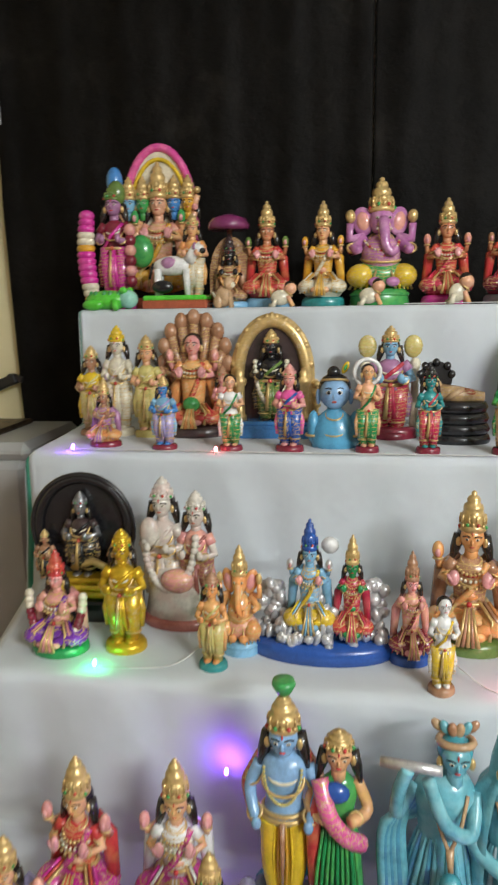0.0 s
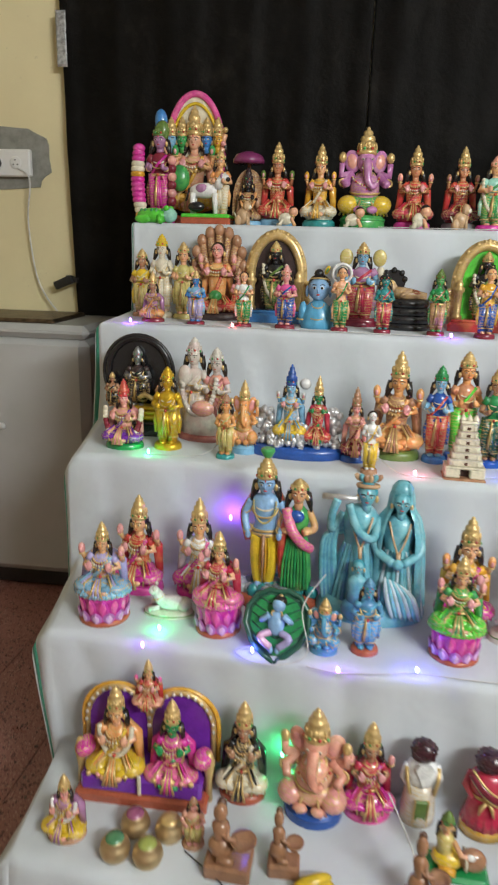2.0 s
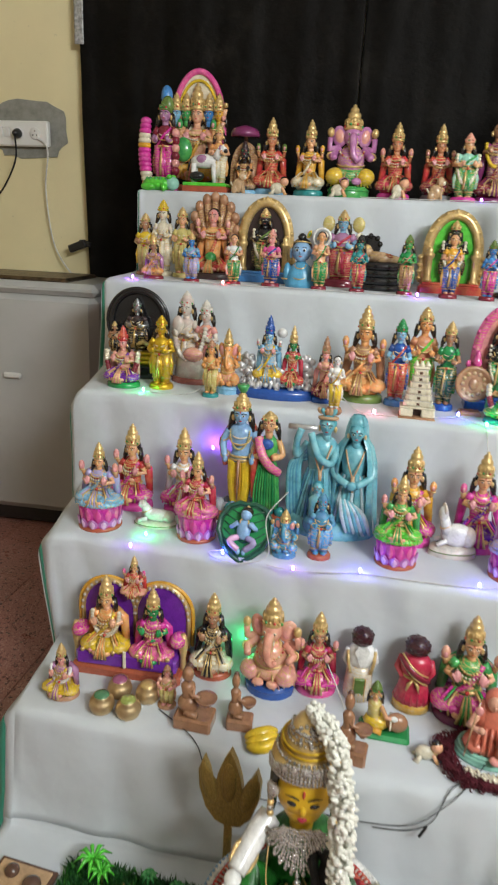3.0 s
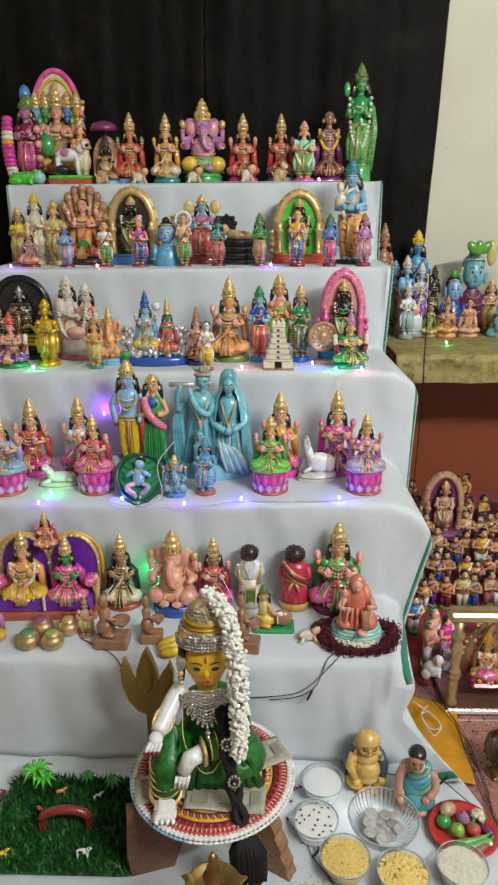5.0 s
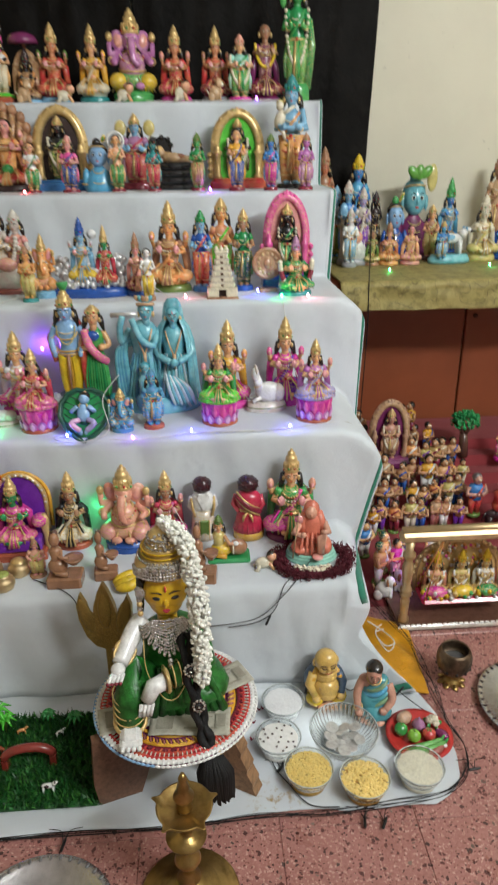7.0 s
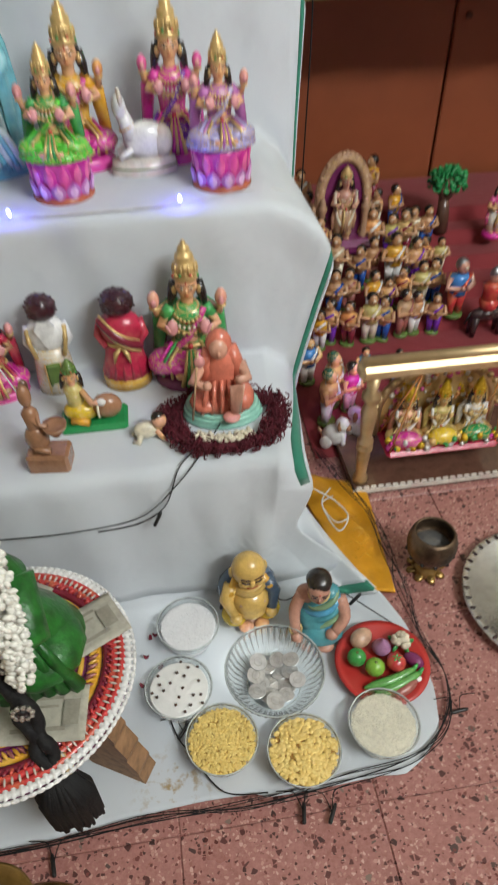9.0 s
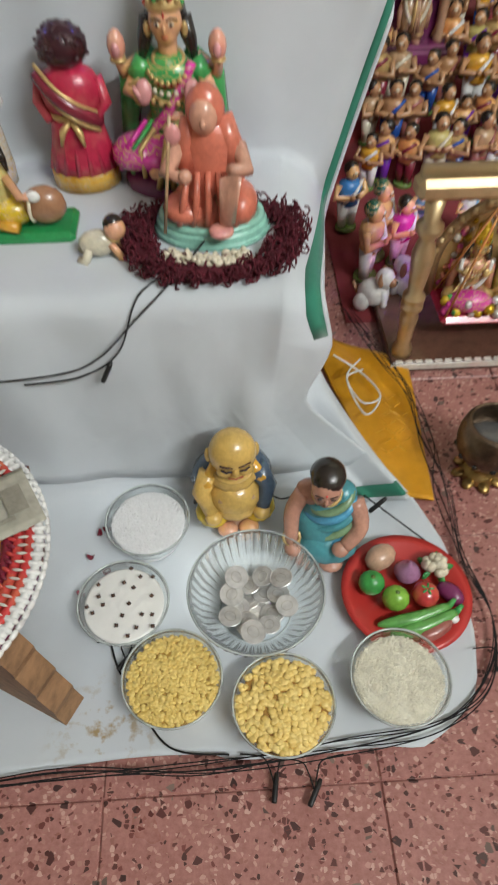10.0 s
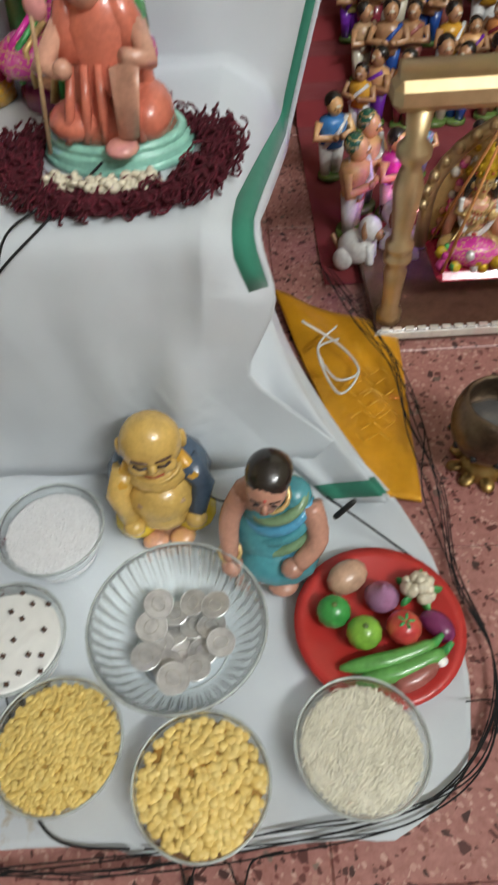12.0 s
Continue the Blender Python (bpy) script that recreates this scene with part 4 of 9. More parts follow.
def shrine(x, y, z, h, w, label, rim, back, skin, robe, base="blue"):
    b = Build()
    b.box((0, 0, .06 * h), (w, .55 * w, .12 * h), base, .006)
    b.box((0, 0, .13 * h), (w * .9, .48 * w, .04 * h), base, .004)
    line = arch_line(.78 * w, .80 * h, .14 * h)
    b.upright(line, .05 * w, .09 * w, back)
    b.tube([(px, .05 * w, pz) for px, pz in line], .075 * w, rim + "+", 8)
    b.tube([(px * 1.14, .06 * w, .14 * h + (pz - .14 * h) * 1.05) for px, pz in line], .035 * w, rim, 8)
    for k in range(0, len(line), 2):
        b.ell((line[k][0] * 1.12, .03 * w, .14 * h + (line[k][1] - .14 * h) * 1.04), .045 * w, rim, None, 7, 5)
    b.ell((0, .04 * w, .955 * h), (.10 * w, .06 * w, .045 * h), rim)
    for s in (-1, 1):
        b.lathe((s * .36 * w, -.05 * w, .14 * h), [(.075 * w, 0), (.075 * w, .04 * h), (.050 * w, .06 * h), (.055 * w, .28 * h), (.080 * w, .31 * h), (.080 * w, .34 * h), (.045 * w, .36 * h), (.055 * w, .39 * h), (.02 * w, .43 * h)], rim, 12)
        b.box((s * .47 * w, .06 * w, .30 * h), (.10 * w, .10 * w, .34 * h), rim + "+", .003)
        for k in range(4):
            b.ell((s * .50 * w, .0, (.18 + .085 * k) * h), (.05 * w, .05 * w, .03 * h), rim, None, 8, 5)
    for k in range(5):
        b.ell(((k - 2) * .055 * w, .03 * w, (.985 - .012 * (k - 2) ** 2) * h), (.032 * w, .04 * w, .030 * h), rim, None, 8, 5)
    upright_body(b, 0, -.05 * w, .14 * h, .74 * h, .52 * w, skin, robe, skin, "gold", "", "cream")
    return finish(b, "shrine_statue", x, y, z, label, "statue", turn=0)


def child_bearer(x, y, z, h, w, label):
    """A tall standing deity with a pale child held against the shoulder."""
    b = Build()
    foot(b, .06 * h, .42 * w, "black")
    upright_body(b, 0, 0, .05 * h, .95 * h, w, "sky", "orange", "sky", "teal", "", "")
    for k in range(5):
        b.ring((0, -.01 * w, (.22 + .06 * k) * h), (.30 - .015 * abs(k - 2)) * w, (.24 - .012 * abs(k - 2)) * w, .028 * w, ("red", "saffron")[k % 2], 22, 6, (8, 14, 0))
    b.ell((-.30 * w, -.16 * w, .62 * h), (.15 * w, .13 * w, .085 * h), "cream", (0, 18, 0))
    b.ell((-.30 * w, -.20 * w, .735 * h), (.105 * w, .105 * w, .045 * h), "cream")
    b.ell((-.30 * w, -.17 * w, .752 * h), (.108 * w, .100 * w, .038 * h), "straw")
    b.tube([(-.22 * w, -.20 * w, .66 * h), (-.06 * w, -.24 * w, .70 * h), (.08 * w, -.16 * w, .73 * h)], [.05 * w, .045 * w, .04 * w], "cream")
    b.tube([(-.32 * w, -.20 * w, .56 * h), (-.22 * w, -.30 * w, .52 * h), (-.16 * w, -.26 * w, .45 * h)], [.07 * w, .06 * w, .05 * w], "cream")
    b.tube([(.28 * w, 0, .70 * h), (.36 * w, -.16 * w, .58 * h), (.05 * w, -.32 * w, .54 * h), (-.34 * w, -.30 * w, .56 * h)], [.09 * w, .085 * w, .075 * w, .06 * w], "sky")
    return finish(b, "deity_with_child_statue", x, y, z, label, "statue", turn=-10)


def hooded(x, y, z, h, w, label, skin, robe, top, hood):
    b = Build()
    foot(b, .10 * h, .44 * w, "dark")
    b.upright(arch_line(.92 * w, .78 * h, .2 * h, 18, .35), .12 * w, .20 * w, hood)
    for k in range(9):
        a = math.pi * k / 8
        b.ell((.42 * w * math.cos(a), .10 * w, .58 * h + .36 * h * math.sin(a)), (.085 * w, .08 * w, .07 * h), hood)
        b.tube([(.42 * w * math.cos(a), .10 * w, .58 * h + .36 * h * math.sin(a)), (.2 * w * math.cos(a), .08 * w, .4 * h)], [.06 * w, .05 * w], hood + "+")
    sitting(b, 0, 0, .10 * h, .72 * h, .80 * w, skin, robe, top, "rose", 4, "")
    b.ell((0, -.16 * w, .27 * h), (.11 * w, .09 * w, .06 * h), "leaf")
    for s in (-1, 1):
        upright_body(b, s * .38 * w, -.1 * w, .05 * h, .52 * h, .3 * w, skin, robe, skin, "clay")
    return finish(b, "hooded_statue", x, y, z, label, "statue")


def arch_idol(x, y, z, h, w, label):
    b = Build()
    foot(b, .08 * h, .42 * w, "brick")
    line = arch_line(.86 * w, .60 * h, .40 * h, 20, .25)
    b.upright(line, .06 * w, .10 * w, "cream")
    b.tube([(px, .06 * w, pz) for px, pz in line], .05 * w, "pink", 8)
    b.tube([(px * .86, .05 * w, .40 * h + (pz - .40 * h) * .88) for px, pz in line], .025 * w, "yellow", 8)
    sitting(b, 0, 0, .12 * h, .79 * h, .80 * w, "flesh", "saffron", "coral", "leaf", 4, "gold")
    for k, m in enumerate(("sky", "leaf", "blue", "saffron")):
        px = (-.36, -.19, .19, .36)[k] * w
        head_on(b, px, .01 * w, .655 * h, .056 * h, m, "gold", .83 * h)
    for s in (-1, 1):
        for k in range(3):
            b.tube([(s * .18 * w, .02 * w, .52 * h), (s * (.36 + .04 * k) * w, 0, (.44 + .1 * k) * h), (s * (.42 + .03 * k) * w, -.05 * w, (.50 + .1 * k) * h)], .035 * w, "flesh")
            b.ell((s * (.42 + .03 * k) * w, -.05 * w, (.53 + .1 * k) * h), .04 * w, ("leaf", "rose", "gold")[k])
    b.ell((-.16 * w, -.26 * w, .36 * h), (.15 * w, .10 * w, .10 * h), "leaf")
    return finish(b, "many_faced_statue", x, y, z, label, "statue", turn=2)


def garland_lady(x, y, z, h, w, label):
    b = Build()
    foot(b, .07 * h, .40 * w, "magenta")
    upright_body(b, .06 * w, 0, .06 * h, .84 * h, w * .8, "mauve", "magenta", "maroon", "moss")
    b.ell((.02 * w, .03, .92 * h), (.15 * w, .14 * w, .10 * h), "blue")
    b.ell((.12 * w, 0, .82 * h), (.16 * w, .14 * w, .09 * h), "moss")
    for k in range(15):
        b.ell((-.36 * w - .07 * w * math.sin(math.pi * k / 14) + .06 * w * k / 14, -.03, .66 * h - .62 * h * k / 14), ((.14 + .03 * math.sin(math.pi * k / 14)) * w, .14 * w, .042 * h), ("magenta", "magenta", "magenta", "cream", "cream", "saffron", "magenta", "magenta")[k % 8], None, 14, 7)
    for k in range(6):
        b.ell((.38 * w, -.02, .56 * h - .07 * h * k), (.11 * w, .1 * w, .045 * h), ("rose", "maroon")[k % 2], None, 8, 5)
    return finish(b, "garlanded_lady_statue", x, y, z, label, "statue", turn=0)


def beast(b, x, y, z, length, h, body, patch, dark="black"):
    """A four-legged animal seen from the side, head to the right."""
    b.ell((x, y, z + .62 * h), (.38 * length, .16 * length, .20 * h), body)
    b.ell((x - .05 * length, y - .09 * length, z + .66 * h), (.16 * length, .09 * length, .13 * h), patch)
    for k in (-1, 1):
        for s in (-1, 1):
            b.tube([(x + k * .26 * length, y + s * .08 * length, z + .55 * h), (x + k * .28 * length, y + s * .09 * length, z)], [.075 * length, .05 * length], body, 7)
    b.tube([(x + .30 * length, y, z + .70 * h), (x + .42 * length, y - .04 * length, z + .92 * h)], [.13 * length, .10 * length], body)
    b.ell((x + .46 * length, y - .06 * length, z + .94 * h), (.13 * length, .09 * length, .11 * h), body)
    b.ell((x + .56 * length, y - .09 * length, z + .90 * h), (.06 * length, .06 * length, .06 * h), dark)
    for s in (-1, 1):
        b.ell((x + .42 * length, y + s * .1 * length, z + 1.0 * h), (.04 * length, .03 * length, .10 * h), patch, (s * 40, 0, 0), 7, 5)
    b.tube([(x - .37 * length, y, z + .68 * h), (x - .45 * length, y, z + .35 * h)], .025 * length, dark, 6)


def cow_group(x, y, z, h, w, label):
    b = Build()
    b.box((0, 0, .05 * h), (.95 * w, .55 * w, .10 * h), "brick", .004)
    b.box((0, 0, .12 * h), (.92 * w, .52 * w, .06 * h), "lime", .004)
    beast(b, -.06 * w, 0, .14 * h, .80 * w, .52 * h, "white", "mauve")
    upright_body(b, .22 * w, .06 * w, .14 * h, .86 * h, .50 * w, "flesh", "cream", "orange", "gold")
    b.ell((-.18 * w, -.16 * w, .24 * h), (.16 * w, .08 * w, .07 * h), "black")
    return finish(b, "cow_statue", x, y, z, label, "statue", turn=0)


def toad(x, y, z, h, w, label):
    b = Build()
    b.ell((-.05 * w, 0, .45 * h), (.42 * w, .26 * w, .45 * h), "lime")
    b.ell((.34 * w, -.02 * w, .48 * h), (.17 * w, .17 * w, .40 * h), "mint")
    for s in (-1, 1):
        b.ell((-.22 * w, s * .22 * w, .25 * h), (.20 * w, .10 * w, .25 * h), "lime")
        b.tube([(.15 * w, s * .18 * w, .4 * h), (.22 * w, s * .26 * w, .05 * h)], [.07 * w, .05 * w], "lime")
        b.ell((.30 * w, s * .12 * w, .85 * h), (.07 * w, .06 * w, .16 * h), "lime")
    for k in range(14):
        a = k * 2.4
        b.ell((-.05 * w + .3 * w * math.cos(a), .18 * w * math.sin(a), .68 * h), (.05 * w, .05 * w, .18 * h), "leaf", None, 6, 4)
    return finish(b, "toy_frog", x, y, z, label, "toy")


def canopy_idol(x, y, z, h, w, label):
    b = Build()
    foot(b, .08 * h, .42 * w, "sky")
    b.tube([(0, .1 * w, .05 * h), (0, .1 * w, .9 * h)], .05 * w, "clay")
    b.lathe((0, 0, .84 * h), [(.42 * w, 0), (.43 * w, .04 * h), (.36 * w, .11 * h), (.1 * w, .16 * h)], "plum", 22)
    b.upright(arch_line(.9 * w, .7 * h, .08 * h, 12, .4), .14 * w, .2 * w, "clay+")
    sitting(b, 0, 0, .08 * h, .72 * h, .8 * w, "black", "clay", "clay", "clay", 2, "dark", "orange")
    return finish(b, "canopied_statue", x, y, z, label, "statue")


def dog(x, y, z, h, w, label, body="tan", patch="cream", turn=None):
    b = Build()
    b.ell((0, 0, .36 * h), (.34 * w, .22 * w, .30 * h), body)
    b.ell((.20 * w, -.04 * w, .74 * h), (.20 * w, .18 * w, .20 * h), body)
    b.ell((.36 * w, -.10 * w, .70 * h), (.10 * w, .09 * w, .09 * h), patch)
    b.ell((.44 * w, -.12 * w, .73 * h), .035 * w, "black", None, 6, 5)
    for s in (-1, 1):
        b.ell((.14 * w, s * .17 * w, .76 * h), (.07 * w, .05 * w, .15 * h), "clay" if body == "white" else body, (s * 20, 0, 0), 8, 5)
        b.tube([(.22 * w, s * .10 * w, .5 * h), (.28 * w, s * .12 * w, .02 * h)], [.09 * w, .07 * w], body, 7)
        b.ell((-.20 * w, s * .16 * w, .20 * h), (.18 * w, .10 * w, .20 * h), body)
    b.tube([(-.32 * w, 0, .3 * h), (-.45 * w, .05 * w, .5 * h)], .04 * w, patch, 6)
    return finish(b, "dog_figurine", x, y, z, label, "figurine", turn=turn)


def crawler(x, y, z, h, w, label):
    b = Build()
    b.ell((-.1 * w, 0, .4 * h), (.34 * w, .2 * w, .30 * h), "cream")
    b.ell((.22 * w, -.04 * w, .74 * h), .24 * h, "flesh")
    b.ell((.20 * w, .0, .82 * h), (.22 * h, .22 * h, .22 * h), "hair")
    for s in (-1, 1):
        b.tube([(.12 * w, s * .12 * w, .45 * h), (.3 * w, s * .16 * w, .06 * h)], .09 * h, "flesh", 6)
        b.tube([(-.25 * w, s * .12 * w, .35 * h), (-.35 * w, s * .2 * w, .1 * h), (-.45 * w, s * .12 * w, .1 * h)], .1 * h, "cream", 6)
    b.ring((.16 * w, -.02 * w, .55 * h), .16 * h, .16 * h, .04 * h, "gold", 10, 5, (0, 40, 0))
    return finish(b, "child_figurine", x, y, z, label, "figurine")


def bust(x, y, z, h, w, label, skin, top, hair="hair", cap="black"):
    b = Build()
    b.lathe((0, 0, 0), [(.44 * w, 0), (.46 * w, .1 * h), (.42 * w, .25 * h), (.30 * w, .38 * h), (.14 * w, .46 * h), (.13 * w, .5 * h)], top, 18, 1, .7)
    for s in (-1, 1):
        b.ell((s * .40 * w, 0, .24 * h), (.13 * w, .16 * w, .20 * h), top)
        b.ring((s * .41 * w, 0, .16 * h), .14 * w, .17 * w, .025 * w, "gold", 14, 6)
        b.ell((s * .31 * w, 0, .60 * h), (.05 * w, .06 * w, .09 * h), skin)
    for k in range(3):
        b.ring((0, -.12 * w, (.40 - .07 * k) * h), (.16 + .05 * k) * w, (.14 + .05 * k) * w, .02 * w, "gold", 18, 6, (40, 0, 0))
    b.ell((0, -.02 * w, .64 * h), (.29 * w, .27 * w, .18 * h), skin, None, 20, 12)
    b.ell((0, -.07 * w, .56 * h), (.21 * w, .20 * w, .10 * h), skin, None, 16, 10)
    b.ell((0, -.28 * w, .62 * h), (.035 * w, .04 * w, .035 * h), skin, None, 7, 5)
    for s in (-1, 1):
        b.ell((s * .10 * w, -.265 * w, .66 * h), (.062 * w, .02 * w, .026 * h), "white", None, 7, 5)
        b.ell((s * .10 * w, -.28 * w, .66 * h), (.034 * w, .015 * w, .022 * h), "black", None, 6, 4)
        b.tube([(s * .05 * w, -.275 * w, .70 * h), (s * .11 * w, -.265 * w, .715 * h), (s * .17 * w, -.22 * w, .70 * h)], .010 * w, "black", 5)
    b.ell((0, -.265 * w, .555 * h), (.05 * w, .02 * w, .014 * h), "red", None, 7, 5)
    b.ell((0, .09 * w, .70 * h), (.31 * w, .24 * w, .17 * h), hair)
    b.ring((0, .01 * w, .775 * h), .25 * w, .23 * w, .022 * w, "gold", 22, 6, (-14, 0, 0))
    b.ell((-.02 * w, .06 * w, .87 * h), (.13 * w, .12 * w, .075 * h), cap)
    b.ell((.20 * w, -.02 * w, .93 * h), (.06 * w, .03 * w, .075 * h), "yellow", (0, 25, 0))
    b.ell((.20 * w, -.045 * w, .93 * h), (.03 * w, .02 * w, .04 * h), "leaf", (0, 25, 0))
    return finish(b, "bust_statue", x, y, z, label, "statue", turn=0)


def serpent_bed(x, y, z, h, w, label):
    b = Build()
    for k in range(4):
        b.ring((0, 0, (.07 + .13 * k) * h), (.42 - .02 * k) * w, .24 * w, .085 * h, "black", 24, 8)
    b.lathe((0, 0, 0), [(.40 * w, 0), (.40 * w, .5 * h)], "black", 20, 1, .55)
    b.upright([(-.34 * w + .26 * w * math.cos(a), .80 * h + .2 * h * math.sin(a)) for a in [k * math.pi / 8 for k in range(16)]], .02 * w, .07 * w, "black")
    for k in range(5):
        b.ell((-.34 * w + .24 * w * math.cos(math.pi * k / 4), .02 * w, .84 * h + .14 * h * math.sin(math.pi * k / 4)), (.06 * w, .06 * w, .05 * h), "black")
    b.tube([(-.30 * w, -.08 * w, .64 * h), (0, -.1 * w, .60 * h), (.38 * w, -.08 * w, .58 * h)], [.10 * h, .11 * h, .06 * h], "tan+")
    b.ell((-.36 * w, -.08 * w, .70 * h), .09 * h, "tan")
    b.ell((-.40 * w, -.06 * w, .74 * h), .09 * h, "gold")
    b.ell((.1 * w, -.14 * w, .62 * h), (.16 * w, .07 * w, .07 * h), "brick+")
    b.tube([(-.2 * w, -.18 * w, .55 * h), (-.1 * w, -.24 * w, .62 * h), (.05 * w, -.2 * w, .68 * h)], .035 * h, "tan")
    return finish(b, "reclining_statue", x, y, z, label, "statue", turn=0)


def ring_idol(x, y, z, h, w, label):
    b = Build()
    b.box((.08 * w, -.02 * w, .08 * h), (.85 * w, .42 * w, .16 * h), "black", .004)
    for k in range(3):
        b.box((.1 * w, -.03 * w, (.20 + .045 * k) * h), ((.75 - .06 * k) * w, (.38 - .03 * k) * w, .04 * h), "yellow" if k < 2 else "gilt", .004)
    b.ring((0, .05 * w, .62 * h), .42 * w, .34 * h, .055 * w, "black", 32, 8, (90, 0, 0))
    b.upright([(.42 * w * math.cos(2 * math.pi * k / 28), .62 * h + .34 * h * math.sin(2 * math.pi * k / 28)) for k in range(28)], .05 * w, .08 * w, "black")
    b.ring((0, .02 * w, .62 * h), .47 * w, .365 * h, .025 * w, "black", 36, 7, (90, 0, 0))
    upright_body(b, 0, -.02 * w, .30 * h, .58 * h, .50 * w, "steel", "black", "dark", "steel")
    b.tube([(-.08 * w, -.06 * w, .36 * h), (.12 * w, -.12 * w, .42 * h), (.25 * w, -.1 * w, .36 * h)], .035 * w, "gold")
    for s in (-1, 1):
        upright_body(b, s * .34 * w, -.05 * w, .28 * h, .34 * h, .25 * w, "clay", "black", "clay", "gold")
    return finish(b, "ring_statue", x, y, z, label, "statue", turn=4)


def couple(x, y, z, h, w, label, skin, robe, top, skin2, robe2, top2, base="rust"):
    b = Build()
    foot(b, .08 * h, .46 * w, base, .7)
    b.lathe((0, .02 * w, .06 * h), [(.42 * w, 0), (.36 * w, .2 * h), (.30 * w, .34 * h)], robe, 16, 1, .7)
    upright_body(b, -.18 * w, .02 * w, .06 * h, .94 * h, .62 * w, skin, robe, top, "bone")
    upright_body(b, .22 * w, .0, .08 * h, .84 * h, .56 * w, skin2, robe2, top2, "bone")
    b.ell((-.30 * w, -.1 * w, .64 * h), (.12 * w, .08 * w, .10 * h), skin)
    b.ell((.05 * w, -.20 * w, .34 * h), (.20 * w, .12 * w, .08 * h), "rose+")
    garland_on(b, -.05 * w, -.12 * w, .62 * h, .30 * w, .34 * h, "bone", .05 * w)
    return finish(b, "couple_statue", x, y, z, label, "statue")


def mountain_family(x, y, z, h, w, label):
    b = Build()
    b.lathe((0, 0, 0), [(.50 * w, 0), (.50 * w, .10 * h), (.47 * w, .13 * h)], "royal", 28, 1, .5)
    random.seed(5)
    for k in range(190):
        a, r = random.uniform(0, 6.28), random.uniform(0, 1) ** .5
        px, py = .44 * w * r * math.cos(a), .20 * w * r * math.sin(a)
        b.ell((px, py, .10 * h + .26 * h * (1 - r) + random.uniform(0, .08) * h), (random.uniform(.025, .040) * w, .03 * w, random.uniform(.035, .065) * h), "silver" if k % 3 else "grey", (random.uniform(-30, 30), random.uniform(-30, 30), 0), 6, 4)
    for k in range(60):
        s = -1 if k % 2 else 1
        b.ell((s * random.uniform(.27, .42) * w, random.uniform(.02, .10) * w, random.uniform(.22, .50) * h), (random.uniform(.03, .05) * w, .03 * w, random.uniform(.03, .06) * h), "silver", (random.uniform(-30, 30), random.uniform(-30, 30), 0), 6, 4)
    sitting(b, -.08 * w, -.04 * w, .22 * h, .78 * h, .36 * w, "sky", "yellow", "sky", "silver", 4, "royal")
    sitting(b, .20 * w, -.05 * w, .18 * h, .72 * h, .30 * w, "green", "red", "crimson", "rose", 2, "gold")
    b.ell((.05 * w, .05 * w, .78 * h), (.06 * w, .05 * w, .06 * h), "white")
    return finish(b, "couple_on_mountain_statue", x, y, z, label, "statue", turn=0)


def tower(x, y, z, h, w, label):
    """A tapering gateway tower: square plinth with a doorway, six shallow storeys, barrel roof with finials."""
    b = Build()
    b.box((0, 0, .025 * h), (w, .66 * w, .05 * h), "clay", .002)
    for s in (-1, 1):
        b.box((s * .29 * w, 0, .12 * h), (.36 * w, .56 * w, .15 * h), "cream", .003)
    b.box((0, 0, .205 * h), (.96 * w, .58 * w, .035 * h), "cream", .003)
    b.box((0, .08 * w, .12 * h), (.24 * w, .3 * w, .15 * h), "dark", .001)
    for k in range(6):
        s = .78 - .082 * k
        zk = (.222 + .104 * k) * h
        b.box((0, 0, zk + .050 * h), (s * w, s * .60 * w, .104 * h), "cream", .003)
        b.box((0, 0, zk + .098 * h), ((s + .015) * w, (s + .015) * .60 * w, .012 * h), "bone", .001)
        b.box((0, -s * .298 * w, zk + .048 * h), (.085 * w, .012 * w, .046 * h), "walnut", .001)
        for q in (-1, 1):
            b.box((q * s * .36 * w, -s * .29 * w, zk + .048 * h), (.07 * w, .05 * w, .07 * h), "cream", .002)
    b.box((0, 0, .872 * h), (.44 * w, .24 * w, .05 * h), "cream", .003)
    for q in (-1, 0, 1):
        b.lathe((q * .15 * w, 0, .89 * h), [(.075 * w, 0), (.085 * w, .03 * h), (.05 * w, .06 * h), (.02 * w, .10 * h)], "cream", 10)
    return finish(b, "temple_tower_model", x, y, z, label, "figurine", turn=0)


def disc(x, y, z, h, w, label):
    b = Build()
    b.box((0, 0, .05 * h), (.6 * w, .4 * w, .1 * h), "clay", .003)
    b.at = pose(0, 0, .55 * h, 80, 0, 0)
    b.lathe((0, 0, 0), [(.44 * w, -.08 * w), (.5 * w, -.04 * w), (.5 * w, .03 * w), (.42 * w, .05 * w), (.40 * w, .03 * w), (.2 * w, .04 * w)], "clay", 26)
    for k in range(12):
        a = k * math.pi / 6
        b.ell((.3 * w * math.cos(a), .3 * w * math.sin(a), .045 * w), (.06 * w, .06 * w, .03 * w), "tan", None, 8, 5)
    b.ell((0, 0, .05 * w), (.14 * w, .18 * w, .06 * w), "clay")
    return finish(b, "clay_plaque", x, y, z, label, "figurine", turn=6)


